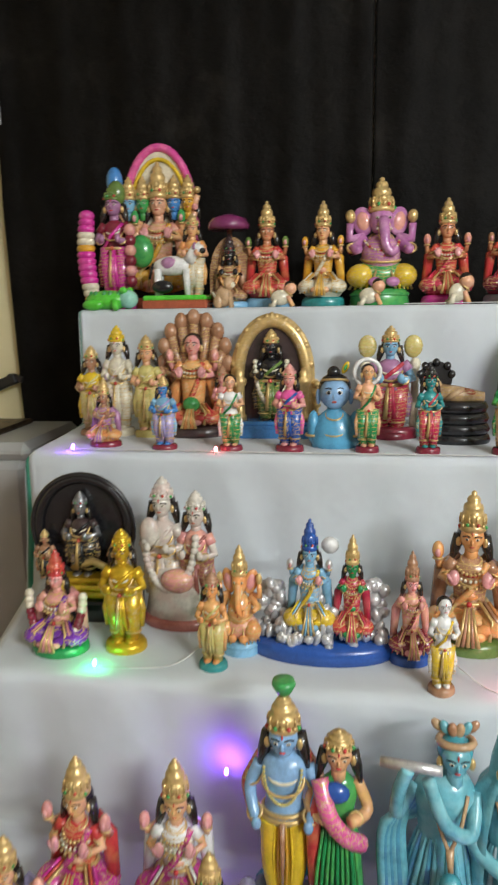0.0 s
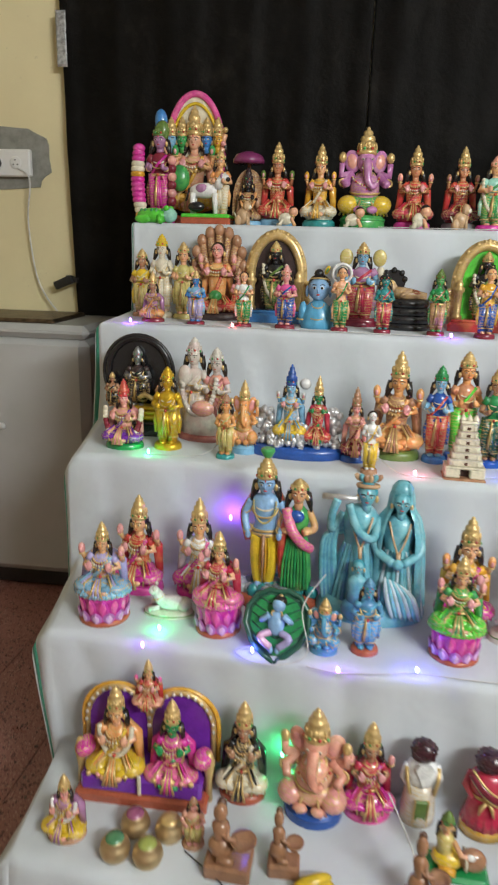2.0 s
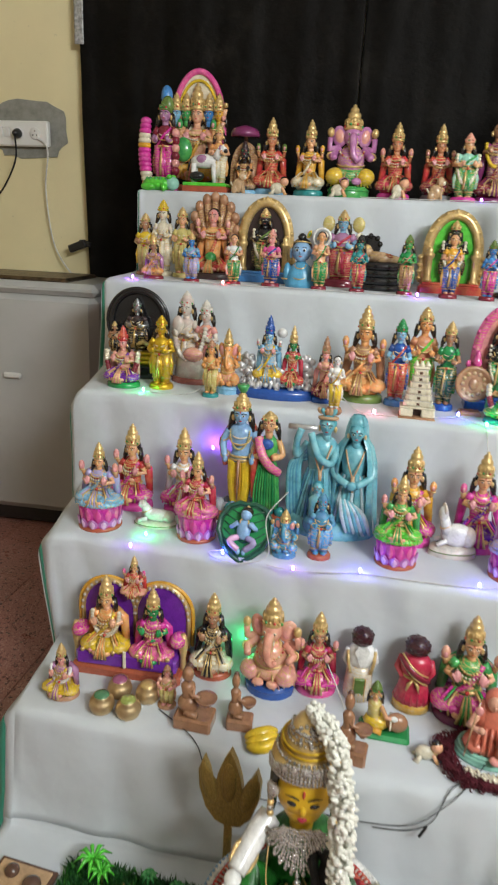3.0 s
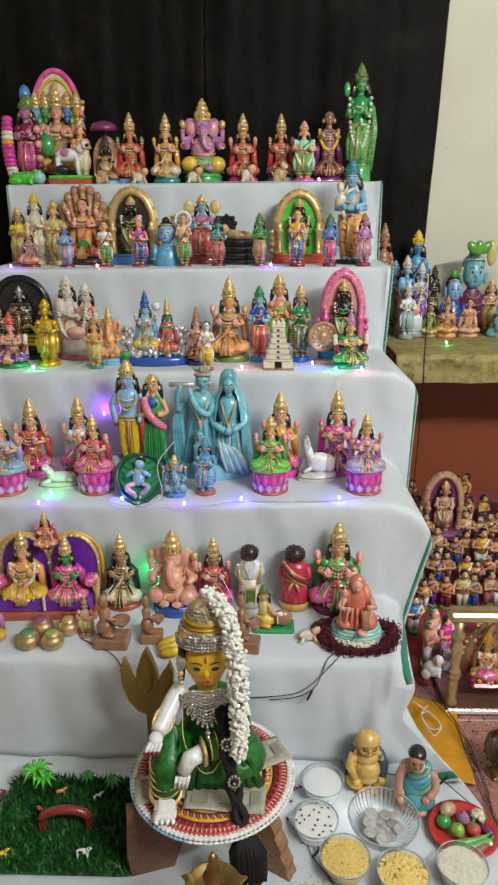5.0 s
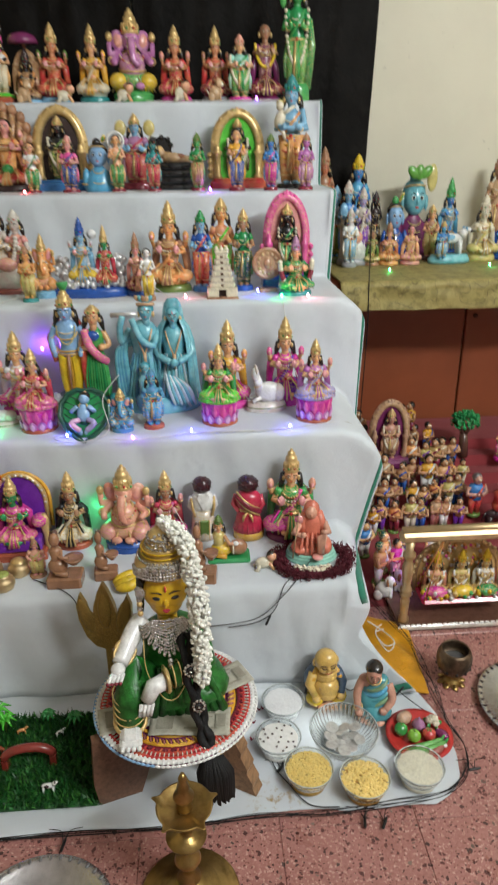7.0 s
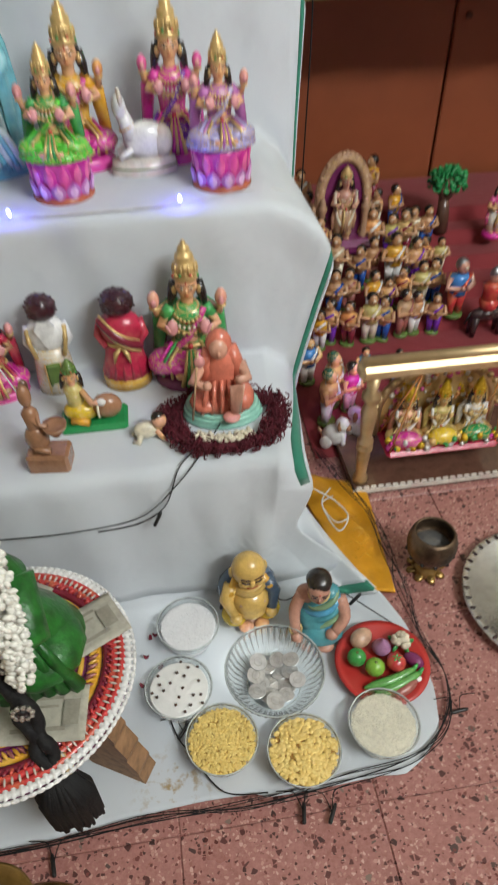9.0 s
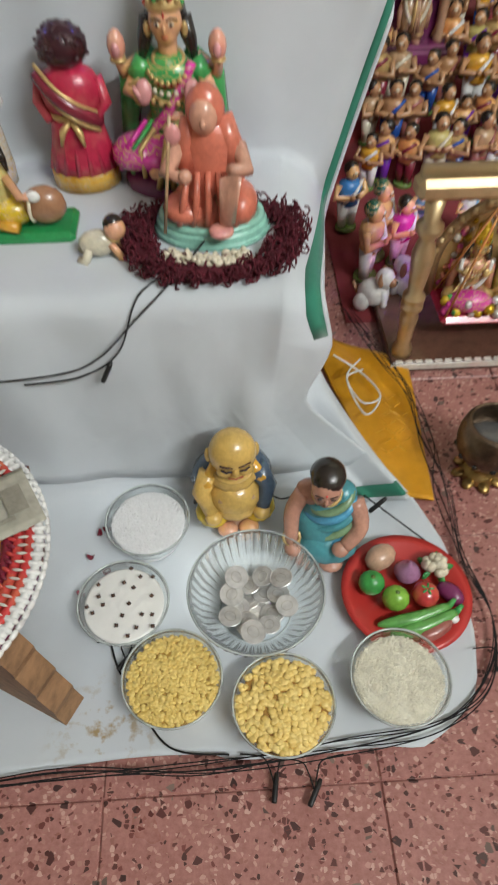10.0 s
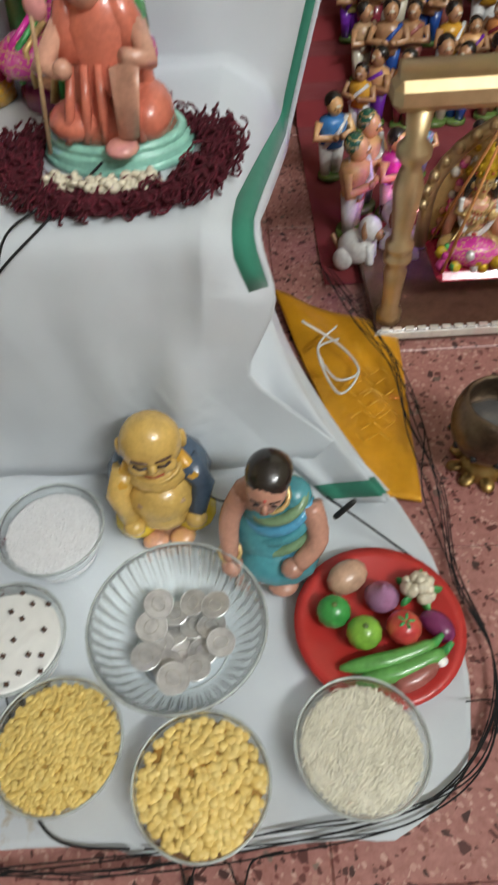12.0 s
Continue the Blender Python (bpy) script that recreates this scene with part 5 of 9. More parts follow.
def cat(x, y, z, h, w, label):
    b = Build()
    b.lathe((0, 0, 0), [(.48 * w, 0), (.5 * w, .06 * h), (.46 * w, .22 * h)], "bone", 22, 1, .5)
    b.ring((0, 0, .13 * h), .485 * w, .245 * w, .012 * w, "moss", 24, 5)
    b.ell((.06 * w, 0, .42 * h), (.34 * w, .17 * w, .22 * h), "white")
    b.ell((.28 * w, 0, .40 * h), (.17 * w, .18 * w, .20 * h), "bone")
    b.tube([(-.14 * w, 0, .45 * h), (-.26 * w, -.02 * w, .78 * h)], [.13 * w, .09 * w], "white")
    b.ell((-.28 * w, -.05 * w, .82 * h), (.10 * w, .12 * w, .14 * h), "white")
    for s in (-1, 1):
        b.ell((-.26 * w, s * .11 * w, .92 * h), (.04 * w, .05 * w, .09 * h), "bone", (s * 35, 0, 0), 7, 5)
        b.tube([(-.16 * w, s * .12 * w, .34 * h), (-.36 * w, s * .14 * w, .26 * h)], .05 * w, "white", 7)
    b.ring((-.2 * w, 0, .58 * h), .11 * w, .11 * w, .018 * w, "gold", 12, 5, (0, -25, 0))
    return finish(b, "calf_figurine", x, y, z, label, "figurine", turn=5)


COL["slate2"] = (.12, .15, .17)


def pair_large(x, y, z, h, w, label):
    b = Build()
    random.seed(9)
    b.lathe((0, 0, 0), [(.50 * w, 0), (.52 * w, .03 * h), (.46 * w, .07 * h)], "brick", 26, 1, .6)
    for k in range(70):
        a, r = random.uniform(0, 6.28), random.uniform(.1, 1)
        b.ell((.44 * w * r * math.cos(a), .26 * w * r * math.sin(a), .09 * h), (.085 * w, .07 * w, random.uniform(.04, .075) * h), ("grey", "slate2", "teal")[k % 3], None, 8, 5)
    cx = -.14 * w
    for s in (-1, 1):
        b.tube(bez([(cx + s * .055 * w, -.02 * w, .14 * h), (cx + s * .085 * w, -.03 * w, .28 * h), (cx + s * .08 * w, -.01 * w, .46 * h)], 5), [.066 * w + .0028 * w * k for k in range(11)], "yellow", 14)
        b.ell((cx + s * .06 * w, -.07 * w, .135 * h), (.045 * w, .08 * w, .018 * h), "paleblue", None, 9, 6)
        for k in range(4):
            b.tube(bez([(cx + s * (.02 + .03 * k) * w, -.105 * w + .012 * w * k, .46 * h), (cx + s * (.03 + .036 * k) * w, -.125 * w + .018 * w * k, .32 * h), (cx + s * (.02 + .032 * k) * w, -.10 * w + .016 * w * k, .17 * h)], 4), [.006 * w, .008 * w, .010 * w, .011 * w, .011 * w, .011 * w, .010 * w, .008 * w, .006 * w], ("saffron", "yellow")[k % 2], 6)
    b.tube([(cx, -.13 * w, .47 * h), (cx, -.15 * w, .30 * h), (cx, -.12 * w, .16 * h)], [.020 * w, .014 * w, .008 * w], "clay", 7)
    b.lathe((cx, 0, .45 * h), [(.155 * w, 0), (.15 * w, .03 * h), (.125 * w, .08 * h), (.15 * w, .15 * h), (.175 * w, .20 * h), (.15 * w, .245 * h), (.06 * w, .27 * h)], "paleblue", 22, 1, .72)
    for k in range(2):
        b.ring((cx, 0, (.465 + .025 * k) * h), .155 * w, .115 * w, .018 * w, "gold", 22, 6)
    for k in range(3):
        b.ring((cx, -(.03 + .02 * k) * w, (.685 - .028 * k) * h), (.085 + .03 * k) * w, (.075 + .02 * k) * w, .012 * w, ("gold", "cream", "gold")[k], 20, 5, (30 + 10 * k, 0, 0))
    garland_on(b, cx, -.10 * w, .68 * h, .13 * w, .13 * h, "straw", .013 * w)
    for s in (-1, 1):
        b.tube(bez([(cx + s * .165 * w, 0, .665 * h), (cx + s * .235 * w, -.03 * w, .575 * h), (cx + s * .19 * w, -.13 * w, .49 * h)], 5), [.052 * w - .0016 * w * k for k in range(11)], "paleblue", 12)
        b.ell((cx + s * .18 * w, -.155 * w, .475 * h), (.036 * w, .03 * w, .026 * h), "paleblue", None, 9, 6)
        for zz, q in ((.61, .215), (.505, .195)):
            b.ring((cx + s * q * w, (-.02 if zz > .6 else -.11) * w, zz * h), .054 * w, .054 * w, .011 * w, "gold", 14, 5, (35, s * 20, 0))
        b.tube(bez([(cx + s * .13 * w, .05 * w, .72 * h), (cx + s * .23 * w, .06 * w, .62 * h), (cx + s * .27 * w, .02 * w, .56 * h), (cx + s * .21 * w, .03 * w, .40 * h)], 4), .038 * w, "red+", 8)
    head_on(b, cx, -.02 * w, .782 * h, .068 * h, "paleblue", "gold", .95 * h)
    b.lathe((cx, .0, .935 * h), [(.035 * w, 0), (.055 * w, .015 * h), (.085 * w, .045 * h), (.075 * w, .062 * h), (.02 * w, .055 * h)], "leaf", 14)
    # the lady at his side
    lx = .24 * w
    b.lathe((lx, -.01 * w, .13 * h), [(.18 * w, 0), (.19 * w, .06 * h), (.165 * w, .20 * h), (.14 * w, .30 * h), (.10 * w, .36 * h), (.13 * w, .44 * h), (.12 * w, .49 * h), (.05 * w, .53 * h)], "leaf", 22, 1, .75)
    for k in range(9):
        q = -1 + k / 4
        b.tube(bez([(lx + .10 * q * w, -.12 * w, .46 * h), (lx + .14 * q * w, -.16 * w, .30 * h), (lx + .15 * q * w, -.14 * w, .14 * h)], 4), .014 * w, ("leaf", "green", "leaf")[k % 3], 6)
    b.tube(bez([(lx - .13 * w, -.06 * w, .64 * h), (lx - .06 * w, -.17 * w, .54 * h), (lx + .05 * w, -.17 * w, .46 * h), (lx + .16 * w, -.08 * w, .40 * h)], 5), .062 * w, "pink+", 9)
    b.tube(bez([(lx - .12 * w, -.10 * w, .58 * h), (lx - .17 * w, -.10 * w, .44 * h), (lx - .15 * w, -.08 * w, .20 * h)], 4), .05 * w, "red", 9)
    b.ell((lx - .02 * w, -.09 * w, .60 * h), (.10 * w, .06 * w, .04 * h), "royal")
    for s in (-1, 1):
        b.tube(bez([(lx + s * .12 * w, 0, .63 * h), (lx + s * .20 * w, -.05 * w, .53 * h), (lx + s * .08 * w, -.17 * w, .52 * h)], 4), .042 * w, "peach", 10)
        b.ring((lx + s * .12 * w, -.14 * w, .525 * h), .044 * w, .044 * w, .010 * w, "gold", 12, 5, (60, 0, 0))
    head_on(b, lx, -.03 * w, .735 * h, .060 * h, "peach", "gold", .83 * h)
    return finish(b, "couple_statue", x, y, z, label, "statue", turn=0)


def dish(x, y, z, h, w, label):
    b = Build()
    b.at = pose(0, 0, .50 * h, 60, 0, 0)
    half = [(0, -.55), (.16, -.46), (.36, -.28), (.48, -.02), (.46, .22), (.32, .42), (.14, .50), (0, .47)]
    out = [(px * w, py * w) for px, py in half] + [(-px * w, py * w) for px, py in half[-2:0:-1]]
    b.slab(out, -.05 * w, -.015 * w, "darkgreen")
    b.tube([(px, py, -.01 * w) for px, py in out + out[:1]], .045 * w, "darkgreen", 8)
    b.slab([(px * .84, py * .84) for px, py in out], -.02 * w, .004 * w, "green")
    for k in range(5):
        for s in (-1, 1):
            b.tube([(0, (-.36 + .15 * k) * w, .008 * w), (s * .22 * w, (-.26 + .15 * k) * w, .012 * w), (s * .38 * w, (-.12 + .13 * k) * w, .012 * w)], .012 * w, "darkgreen", 5)
    b.ell((.0, .02 * w, .08 * w), (.13 * w, .19 * w, .09 * w), "paleblue", None, 14, 9)
    b.ell((.02 * w, .28 * w, .12 * w), (.105 * w, .11 * w, .10 * w), "paleblue", None, 14, 10)
    b.ell((.03 * w, .33 * w, .10 * w), (.11 * w, .10 * w, .10 * w), "hair", None, 12, 8)
    b.ell((.04 * w, .41 * w, .12 * w), .035 * w, "gold", None, 8, 6)
    for s in (-1, 1):
        b.tube(bez([(s * .11 * w, .14 * w, .10 * w), (s * .22 * w, .04 * w, .13 * w), (s * .10 * w, .12 * w, .19 * w)], 4), .042 * w, "paleblue", 9)
        b.tube(bez([(s * .08 * w, -.12 * w, .08 * w), (s * .22 * w, -.20 * w, .15 * w), (s * .06 * w, -.34 * w, .10 * w)], 4), .055 * w, "orchid2" if s < 0 else "lavender", 9)
        b.ell((s * .05 * w, -.37 * w, .10 * w), (.04 * w, .06 * w, .04 * w), "paleblue", None, 8, 6)
    b.ring((0, .15 * w, .13 * w), .08 * w, .05 * w, .014 * w, "gold", 14, 5)
    return finish(b, "leaf_child_plaque", x, y, z, label, "figurine", turn=0)


COL["teal2"], COL["azure2"], COL["silver2"] = (.06, .33, .40), (.09, .33, .46), (.52, .64, .68)


def blue_couple(x, y, z, h, w, label):
    """Two robed figures side by side, one playing the flute, the other under a long veil."""
    b = Build()
    b.lathe((0, 0, 0), [(.46 * w, 0), (.48 * w, .04 * h), (.44 * w, .10 * h), (.40 * w, .14 * h)], "turq", 28, 1, .62)

    def robe(cx, cy, prof, seed, tint):
        b.lathe((cx, cy, .05 * h), prof, "turq", 24, 1, .78)
        random.seed(seed)
        for k in range(15):
            a = math.pi * (1.02 + .96 * k / 14)
            sway = random.uniform(-.06, .06)
            line = [(cx + q * 1.0 * math.cos(a + sway * j), cy + q * .80 * math.sin(a + sway * j), .05 * h + zz) for j, (q, zz) in enumerate(prof[:4])]
            b.tube(bez(line, 4), [.020 * w, .022 * w, .022 * w, .020 * w, .019 * w, .018 * w, .016 * w, .015 * w, .014 * w, .013 * w, .011 * w, .009 * w, .006 * w], tint[k % len(tint)], 7)
    robe(-.13 * w, 0, [(.26 * w, 0), (.22 * w, .18 * h), (.16 * w, .36 * h), (.125 * w, .45 * h), (.15 * w, .55 * h), (.165 * w, .62 * h), (.12 * w, .68 * h), (.05 * w, .71 * h)], 3, ("turq", "turq", "azure2"))
    robe(.20 * w, -.02 * w, [(.26 * w, 0), (.20 * w, .20 * h), (.145 * w, .36 * h), (.11 * w, .44 * h), (.13 * w, .53 * h), (.14 * w, .59 * h), (.10 * w, .64 * h), (.045 * w, .67 * h)], 4, ("turq", "silver2", "turq"))
    # veil of the second figure, open in front
    spine = [(.93, .055), (.90, .085), (.84, .105), (.76, .115), (.70, .17), (.58, .215), (.42, .235), (.25, .25), (.10, .27)]

    def veil(u, v):
        k = min(int(v * 8), 7)
        f = v * 8 - k
        zz = spine[k][0] + (spine[k + 1][0] - spine[k][0]) * f
        q = spine[k][1] + (spine[k + 1][1] - spine[k][1]) * f
        a = math.radians(-52 + 284 * u)
        q *= 1 + .05 * math.sin(u * 40) * min(1, v * 3)
        return ((.20 + q * math.cos(a)) * w, (.0 + .85 * q * math.sin(a)) * w, zz * h)
    b.grid(60, 24, veil, "turq")
    b.ell((.20 * w, .01 * w, .86 * h), (.095 * w, .085 * w, .075 * h), "turq")
    # cape falling from the flute player's shoulder
    for k in range(7):
        a = k / 6
        b.tube(bez([(-.27 * w + .02 * w * a, -.02 * w, (.69 - .02 * k) * h), ((-.35 - .07 * a) * w, -.03 * w, .52 * h), ((-.33 - .10 * a) * w, -.06 * w, .30 * h), ((-.30 - .11 * a) * w, -.07 * w, .09 * h)], 4), [.016 * w, .024 * w, .03 * w, .034 * w, .036 * w, .036 * w, .036 * w, .036 * w, .034 * w, .032 * w, .028 * w, .022 * w, .014 * w], ("turq", "azure2")[k % 2], 8)
    for cx, cy, zz in ((-.09 * w, -.05 * w, .835 * h), (.20 * w, -.05 * w, .80 * h)):
        head_on(b, cx, cy, zz, .068 * h, "turq", "", 0, hair="teal2")
    b.ring((-.09 * w, -.03 * w, .893 * h), .085 * w, .078 * w, .020 * w, "tan", 20, 6, (-10, 0, 0))
    for k in range(6):
        b.ell((-.09 * w + .035 * w * (k - 2.5), -.04 * w + .02 * w * abs(k - 2.5), .935 * h), (.026 * w, .02 * w, .030 * h), ("tan", "turq", "clay")[k % 3], (0, 16 * (k - 2.5), 0), 8, 6)
    b.tube([(-.46 * w, -.10 * w, .820 * h), (-.17 * w, -.17 * w, .835 * h)], .026 * w, "silver", 12)
    b.tube(bez([(-.28 * w, 0, .69 * h), (-.37 * w, -.08 * w, .60 * h), (-.37 * w, -.13 * w, .72 * h), (-.33 * w, -.14 * w, .82 * h)], 5), .036 * w, "turq", 10)
    b.tube(bez([(.02 * w, -.02 * w, .68 * h), (-.02 * w, -.16 * w, .58 * h), (-.15 * w, -.20 * w, .64 * h), (-.235 * w, -.17 * w, .80 * h)], 5), .036 * w, "turq", 10)
    for s in (-1, 1):
        b.tube(bez([((.20 + s * .14) * w, -.02 * w, .63 * h), ((.20 + s * .19) * w, -.09 * w, .50 * h), ((.20 + s * .04) * w, -.21 * w, .44 * h)], 5), .038 * w, "turq", 10)
    b.ell((.20 * w, -.225 * w, .44 * h), (.05 * w, .035 * w, .035 * h), "turq")
    for cx, cy, top in ((-.12 * w, -.15 * w, .70 * h), (.20 * w, -.14 * w, .68 * h)):
        for d in (-1, 1):
            b.tube(bez([(cx + d * .09 * w, cy + .06 * w, top), (cx + d * .05 * w, cy - .01 * w, top - .10 * h), (cx, cy - .02 * w, top - .20 * h)], 4), .010 * w, "tan", 6)
        b.tube([(cx, cy - .025 * w, top - .18 * h), (cx + .01 * w, cy - .04 * w, top - .30 * h)], [.022 * w, .012 * w], "tan", 7)
    for k in range(7):
        b.tube(bez([(.10 * w + .02 * w * k, -.24 * w, (.36 - .008 * k) * h), (.13 * w + .035 * w * k, -.28 * w, .24 * h), (.19 * w + .038 * w * k, -.27 * w, .09 * h)], 4), [.010 * w, .016 * w, .020 * w, .024 * w, .026 * w, .026 * w, .024 * w, .020 * w, .012 * w], ("silver2", "turq")[k % 2], 8)
    # small seated child before them
    b.ell((-.12 * w, -.25 * w, .12 * h), (.13 * w, .09 * w, .09 * h), "azure2")
    b.lathe((-.12 * w, -.25 * w, .18 * h), [(.09 * w, 0), (.075 * w, .08 * h), (.085 * w, .14 * h), (.03 * w, .18 * h)], "turq", 16, 1, .8)
    head_on(b, -.12 * w, -.26 * w, .41 * h, .042 * h, "turq", "", 0, hair="teal2")
    return finish(b, "couple_statue", x, y, z, label, "statue", turn=0)


def throne(x, y, z, h, w, label):
    b = Build()
    b.box((0, 0, .05 * h), (.94 * w, .40 * w, .10 * h), "brick", .005)
    b.box((0, 0, .16 * h), (.86 * w, .36 * w, .14 * h), "purple", .006)
    for s in (-1, 1):
        line = arch_line(.46 * w, .56 * h, .18 * h, 14, .5)
        b.upright([(px + s * .23 * w, pz) for px, pz in line], .10 * w, .14 * w, "purple")
        b.tube([(px + s * .23 * w, .11 * w, pz) for px, pz in line], .022 * w, "gold", 8)
        b.tube([(px * 1.16 + s * .23 * w, .125 * w, pz + .016 * h) for px, pz in line], .018 * w, "saffron", 8)
        for k in range(1, len(line) - 1):
            b.ell((line[k][0] * 1.02 + s * .23 * w, .085 * w, line[k][1]), .015 * w, "bone", None, 6, 4)
        for k in range(5):
            b.ell((s * (.10 + .065 * k) * w, -.185 * w, .245 * h), (.022 * w, .02 * w, .02 * h), ("gold", "rose")[k % 2], None, 7, 5)
        b.lathe((s * .46 * w, -.06 * w, 0), [(.03 * w, 0), (.025 * w, .2 * h), (.045 * w, .34 * h), (.02 * w, .42 * h)], "gold", 10)
        b.ell((s * .42 * w, -.06 * w, .36 * h), (.07 * w, .10 * w, .06 * h), "magenta+")
    sitting(b, -.20 * w, -.04 * w, .20 * h, .66 * h, .44 * w, "flesh", "yellow", "orange", "coral", 2, "gold", "cream")
    sitting(b, .20 * w, -.05 * w, .18 * h, .62 * h, .40 * w, "green", "pink", "magenta", "rose", 2, "gold")
    sitting(b, 0, .08 * w, .66 * h, .34 * h, .24 * w, "flesh", "coral", "red", "pink", 4, "gold")
    b.box((0, -.20 * w, .20 * h), (.03 * w, .02 * w, .16 * h), "cream", .003)
    return finish(b, "throne_statue", x, y, z, label, "statue", turn=3)


def village(x, y, z, h, w, label, upper, lower):
    """A standing doll seen from behind: bell-shaped skirt or dhoti, shawl and a rounded head of dark hair."""
    b = Build()
    sari = upper != "white"
    foot(b, .05 * h, .42 * w, "maroon" if sari else "straw", .9)
    if sari:
        b.lathe((0, 0, .05 * h), [(.50 * w, 0), (.50 * w, .10 * h), (.49 * w, .11 * h)], "saffron+", 24, 1, .85)
        b.lathe((0, 0, .16 * h), [(.485 * w, 0), (.46 * w, .06 * h), (.36 * w, .28 * h), (.30 * w, .36 * h)], lower, 24, 1, .85)
        for k in range(16):
            a = 2 * math.pi * k / 16
            b.tube([(.47 * w * math.cos(a), .40 * w * math.sin(a), .16 * h), (.28 * w * math.cos(a), .24 * w * math.sin(a), .50 * h)], [.045 * w, .02 * w], lower, 6)
    else:
        b.lathe((0, 0, .04 * h), [(.44 * w, 0), (.45 * w, .10 * h), (.40 * w, .34 * h), (.34 * w, .46 * h)], "bone+", 22, 1, .85)
        b.box((0, -.335 * w, .22 * h), (.34 * w, .10 * w, .34 * h), "moss", .006, (6, 0, 0))
        for s in (-1, 1):
            b.box((s * .17 * w, -.345 * w, .22 * h), (.04 * w, .10 * w, .34 * h), "gold", .003, (6, 0, 0))
    b.lathe((0, 0, .46 * h), [(.32 * w, 0), (.40 * w, .10 * h), (.43 * w, .20 * h), (.34 * w, .27 * h), (.16 * w, .32 * h)], upper, 20, 1, .78)
    for s in (-1, 1):
        b.tube([(s * .36 * w, 0, .70 * h), (s * .46 * w, -.04 * w, .56 * h), (s * .30 * w, -.22 * w, .48 * h)], [.10 * w, .09 * w, .06 * w], upper, 9)
    band = [(.36 * w, -.16 * w, .74 * h), (.10 * w, -.34 * w, .64 * h), (-.16 * w, -.33 * w, .55 * h), (-.36 * w, -.14 * w, .47 * h)]
    if sari:
        b.tube(bez([(-p[0], p[1], p[2]) for p in band], 4), .10 * w, "maroon", 8)
        for d in (-.055, .055):
            b.tube(bez([(-p[0], p[1] - .035 * w, p[2] + d * h) for p in band], 4), .028 * w, "gold", 6)
        b.ring((0, 0, .50 * h), .33 * w, .28 * w, .045 * w, "gold", 20, 6)
        for s in (-1, 1):
            b.tube([(0, -.31 * w, .50 * h), (s * .12 * w, -.38 * w, .44 * h), (s * .16 * w, -.40 * w, .36 * h)], [.03 * w, .05 * w, .02 * w], "gold", 6)
    else:
        b.upright([(-.22 * w, .74 * h), (0, .52 * h), (.22 * w, .74 * h), (.14 * w, .79 * h), (-.14 * w, .79 * h)], -.36 * w, -.26 * w, "white")
        for s in (-1, 1):
            b.tube([(s * .40 * w, -.10 * w, .70 * h), (s * .38 * w, -.24 * w, .58 * h), (s * .30 * w, -.30 * w, .44 * h)], .05 * w, "gold", 7)
    b.ell((0, -.01 * w, .87 * h), (.33 * w, .31 * w, .125 * h), "wine", None, 18, 12)
    random.seed(3)
    for k in range(70):
        a, e = random.uniform(0, 6.28), random.uniform(-.5, 1.5)
        b.ell((.32 * w * math.cos(a) * math.cos(e), -.01 * w + .30 * w * math.sin(a) * math.cos(e), .87 * h + .12 * h * math.sin(e)), (.05 * w, .05 * w, .012 * h), "wine", (0, 0, k * 31), 6, 4)
    return finish(b, "village_doll", x, y, z, label, "doll")


def drummer(x, y, z, h, w, label):
    b = Build()
    b.box((0, 0, .06 * h), (.98 * w, .55 * w, .12 * h), "green", .005)
    b.ell((-.16 * w, 0, .24 * h), (.26 * w, .20 * w, .14 * h), "yellow+")
    b.lathe((-.22 * w, .02 * w, .28 * h), [(.14 * w, 0), (.12 * w, .15 * h), (.14 * w, .3 * h), (.05 * w, .36 * h)], "straw+", 14)
    head_on(b, -.22 * w, 0, .76 * h, .10 * h, "flesh", "moss", 1.0 * h)
    b.ell((.22 * w, -.06 * w, .30 * h), (.22 * w, .15 * w, .17 * h), "clay")
    b.ring((.10 * w, -.06 * w, .30 * h), .14 * w, .16 * h, .02 * w, "cream", 14, 5, (0, 90, 0))
    b.tube([(-.1 * w, -.05 * w, .56 * h), (.02 * w, -.16 * w, .42 * h), (.14 * w, -.18 * w, .44 * h)], .045 * w, "flesh")
    b.ell((.16 * w, -.19 * w, .44 * h), (.07 * w, .04 * w, .05 * h), "white")
    b.tube([(-.3 * w, -.16 * w, .18 * h), (-.05 * w, -.24 * w, .18 * h)], .06 * w, "saffron")
    return finish(b, "drummer_figurine", x, y, z, label, "figurine", turn=0)


def grinder(x, y, z, h, w, label):
    b = Build()
    b.box((0, 0, .11 * h), (.90 * w, .62 * w, .22 * h), "wood", .004)
    b.ell((-.16 * w, 0, .36 * h), (.26 * w, .22 * w, .15 * h), "wood")
    b.lathe((-.18 * w, .02 * w, .40 * h), [(.17 * w, 0), (.13 * w, .12 * h), (.17 * w, .26 * h), (.08 * w, .32 * h)], "wood", 14)
    b.ell((-.18 * w, 0, .85 * h), (.14 * w, .14 * w, .12 * h), "wood")
    b.ell((-.18 * w, .1 * w, .92 * h), (.10 * w, .10 * w, .08 * h), "walnut")
    b.lathe((.28 * w, -.06 * w, .40 * h), [(.08 * w, 0), (.24 * w, .10 * h), (.26 * w, .14 * h), (.20 * w, .10 * h)], "wood", 16)
    for s in (-1, 1):
        b.tube([(-.18 * w + s * .14 * w, 0, .66 * h), (-.02 * w, -.10 * w, .54 * h), (.16 * w, -.10 * w, .54 * h)], .05 * w, "wood")
    b.tube([(-.2 * w, -.18 * w, .28 * h), (.12 * w, -.22 * w, .27 * h)], .08 * w, "wood")
    return finish(b, "clay_figurine", x, y, z, label, "figurine")


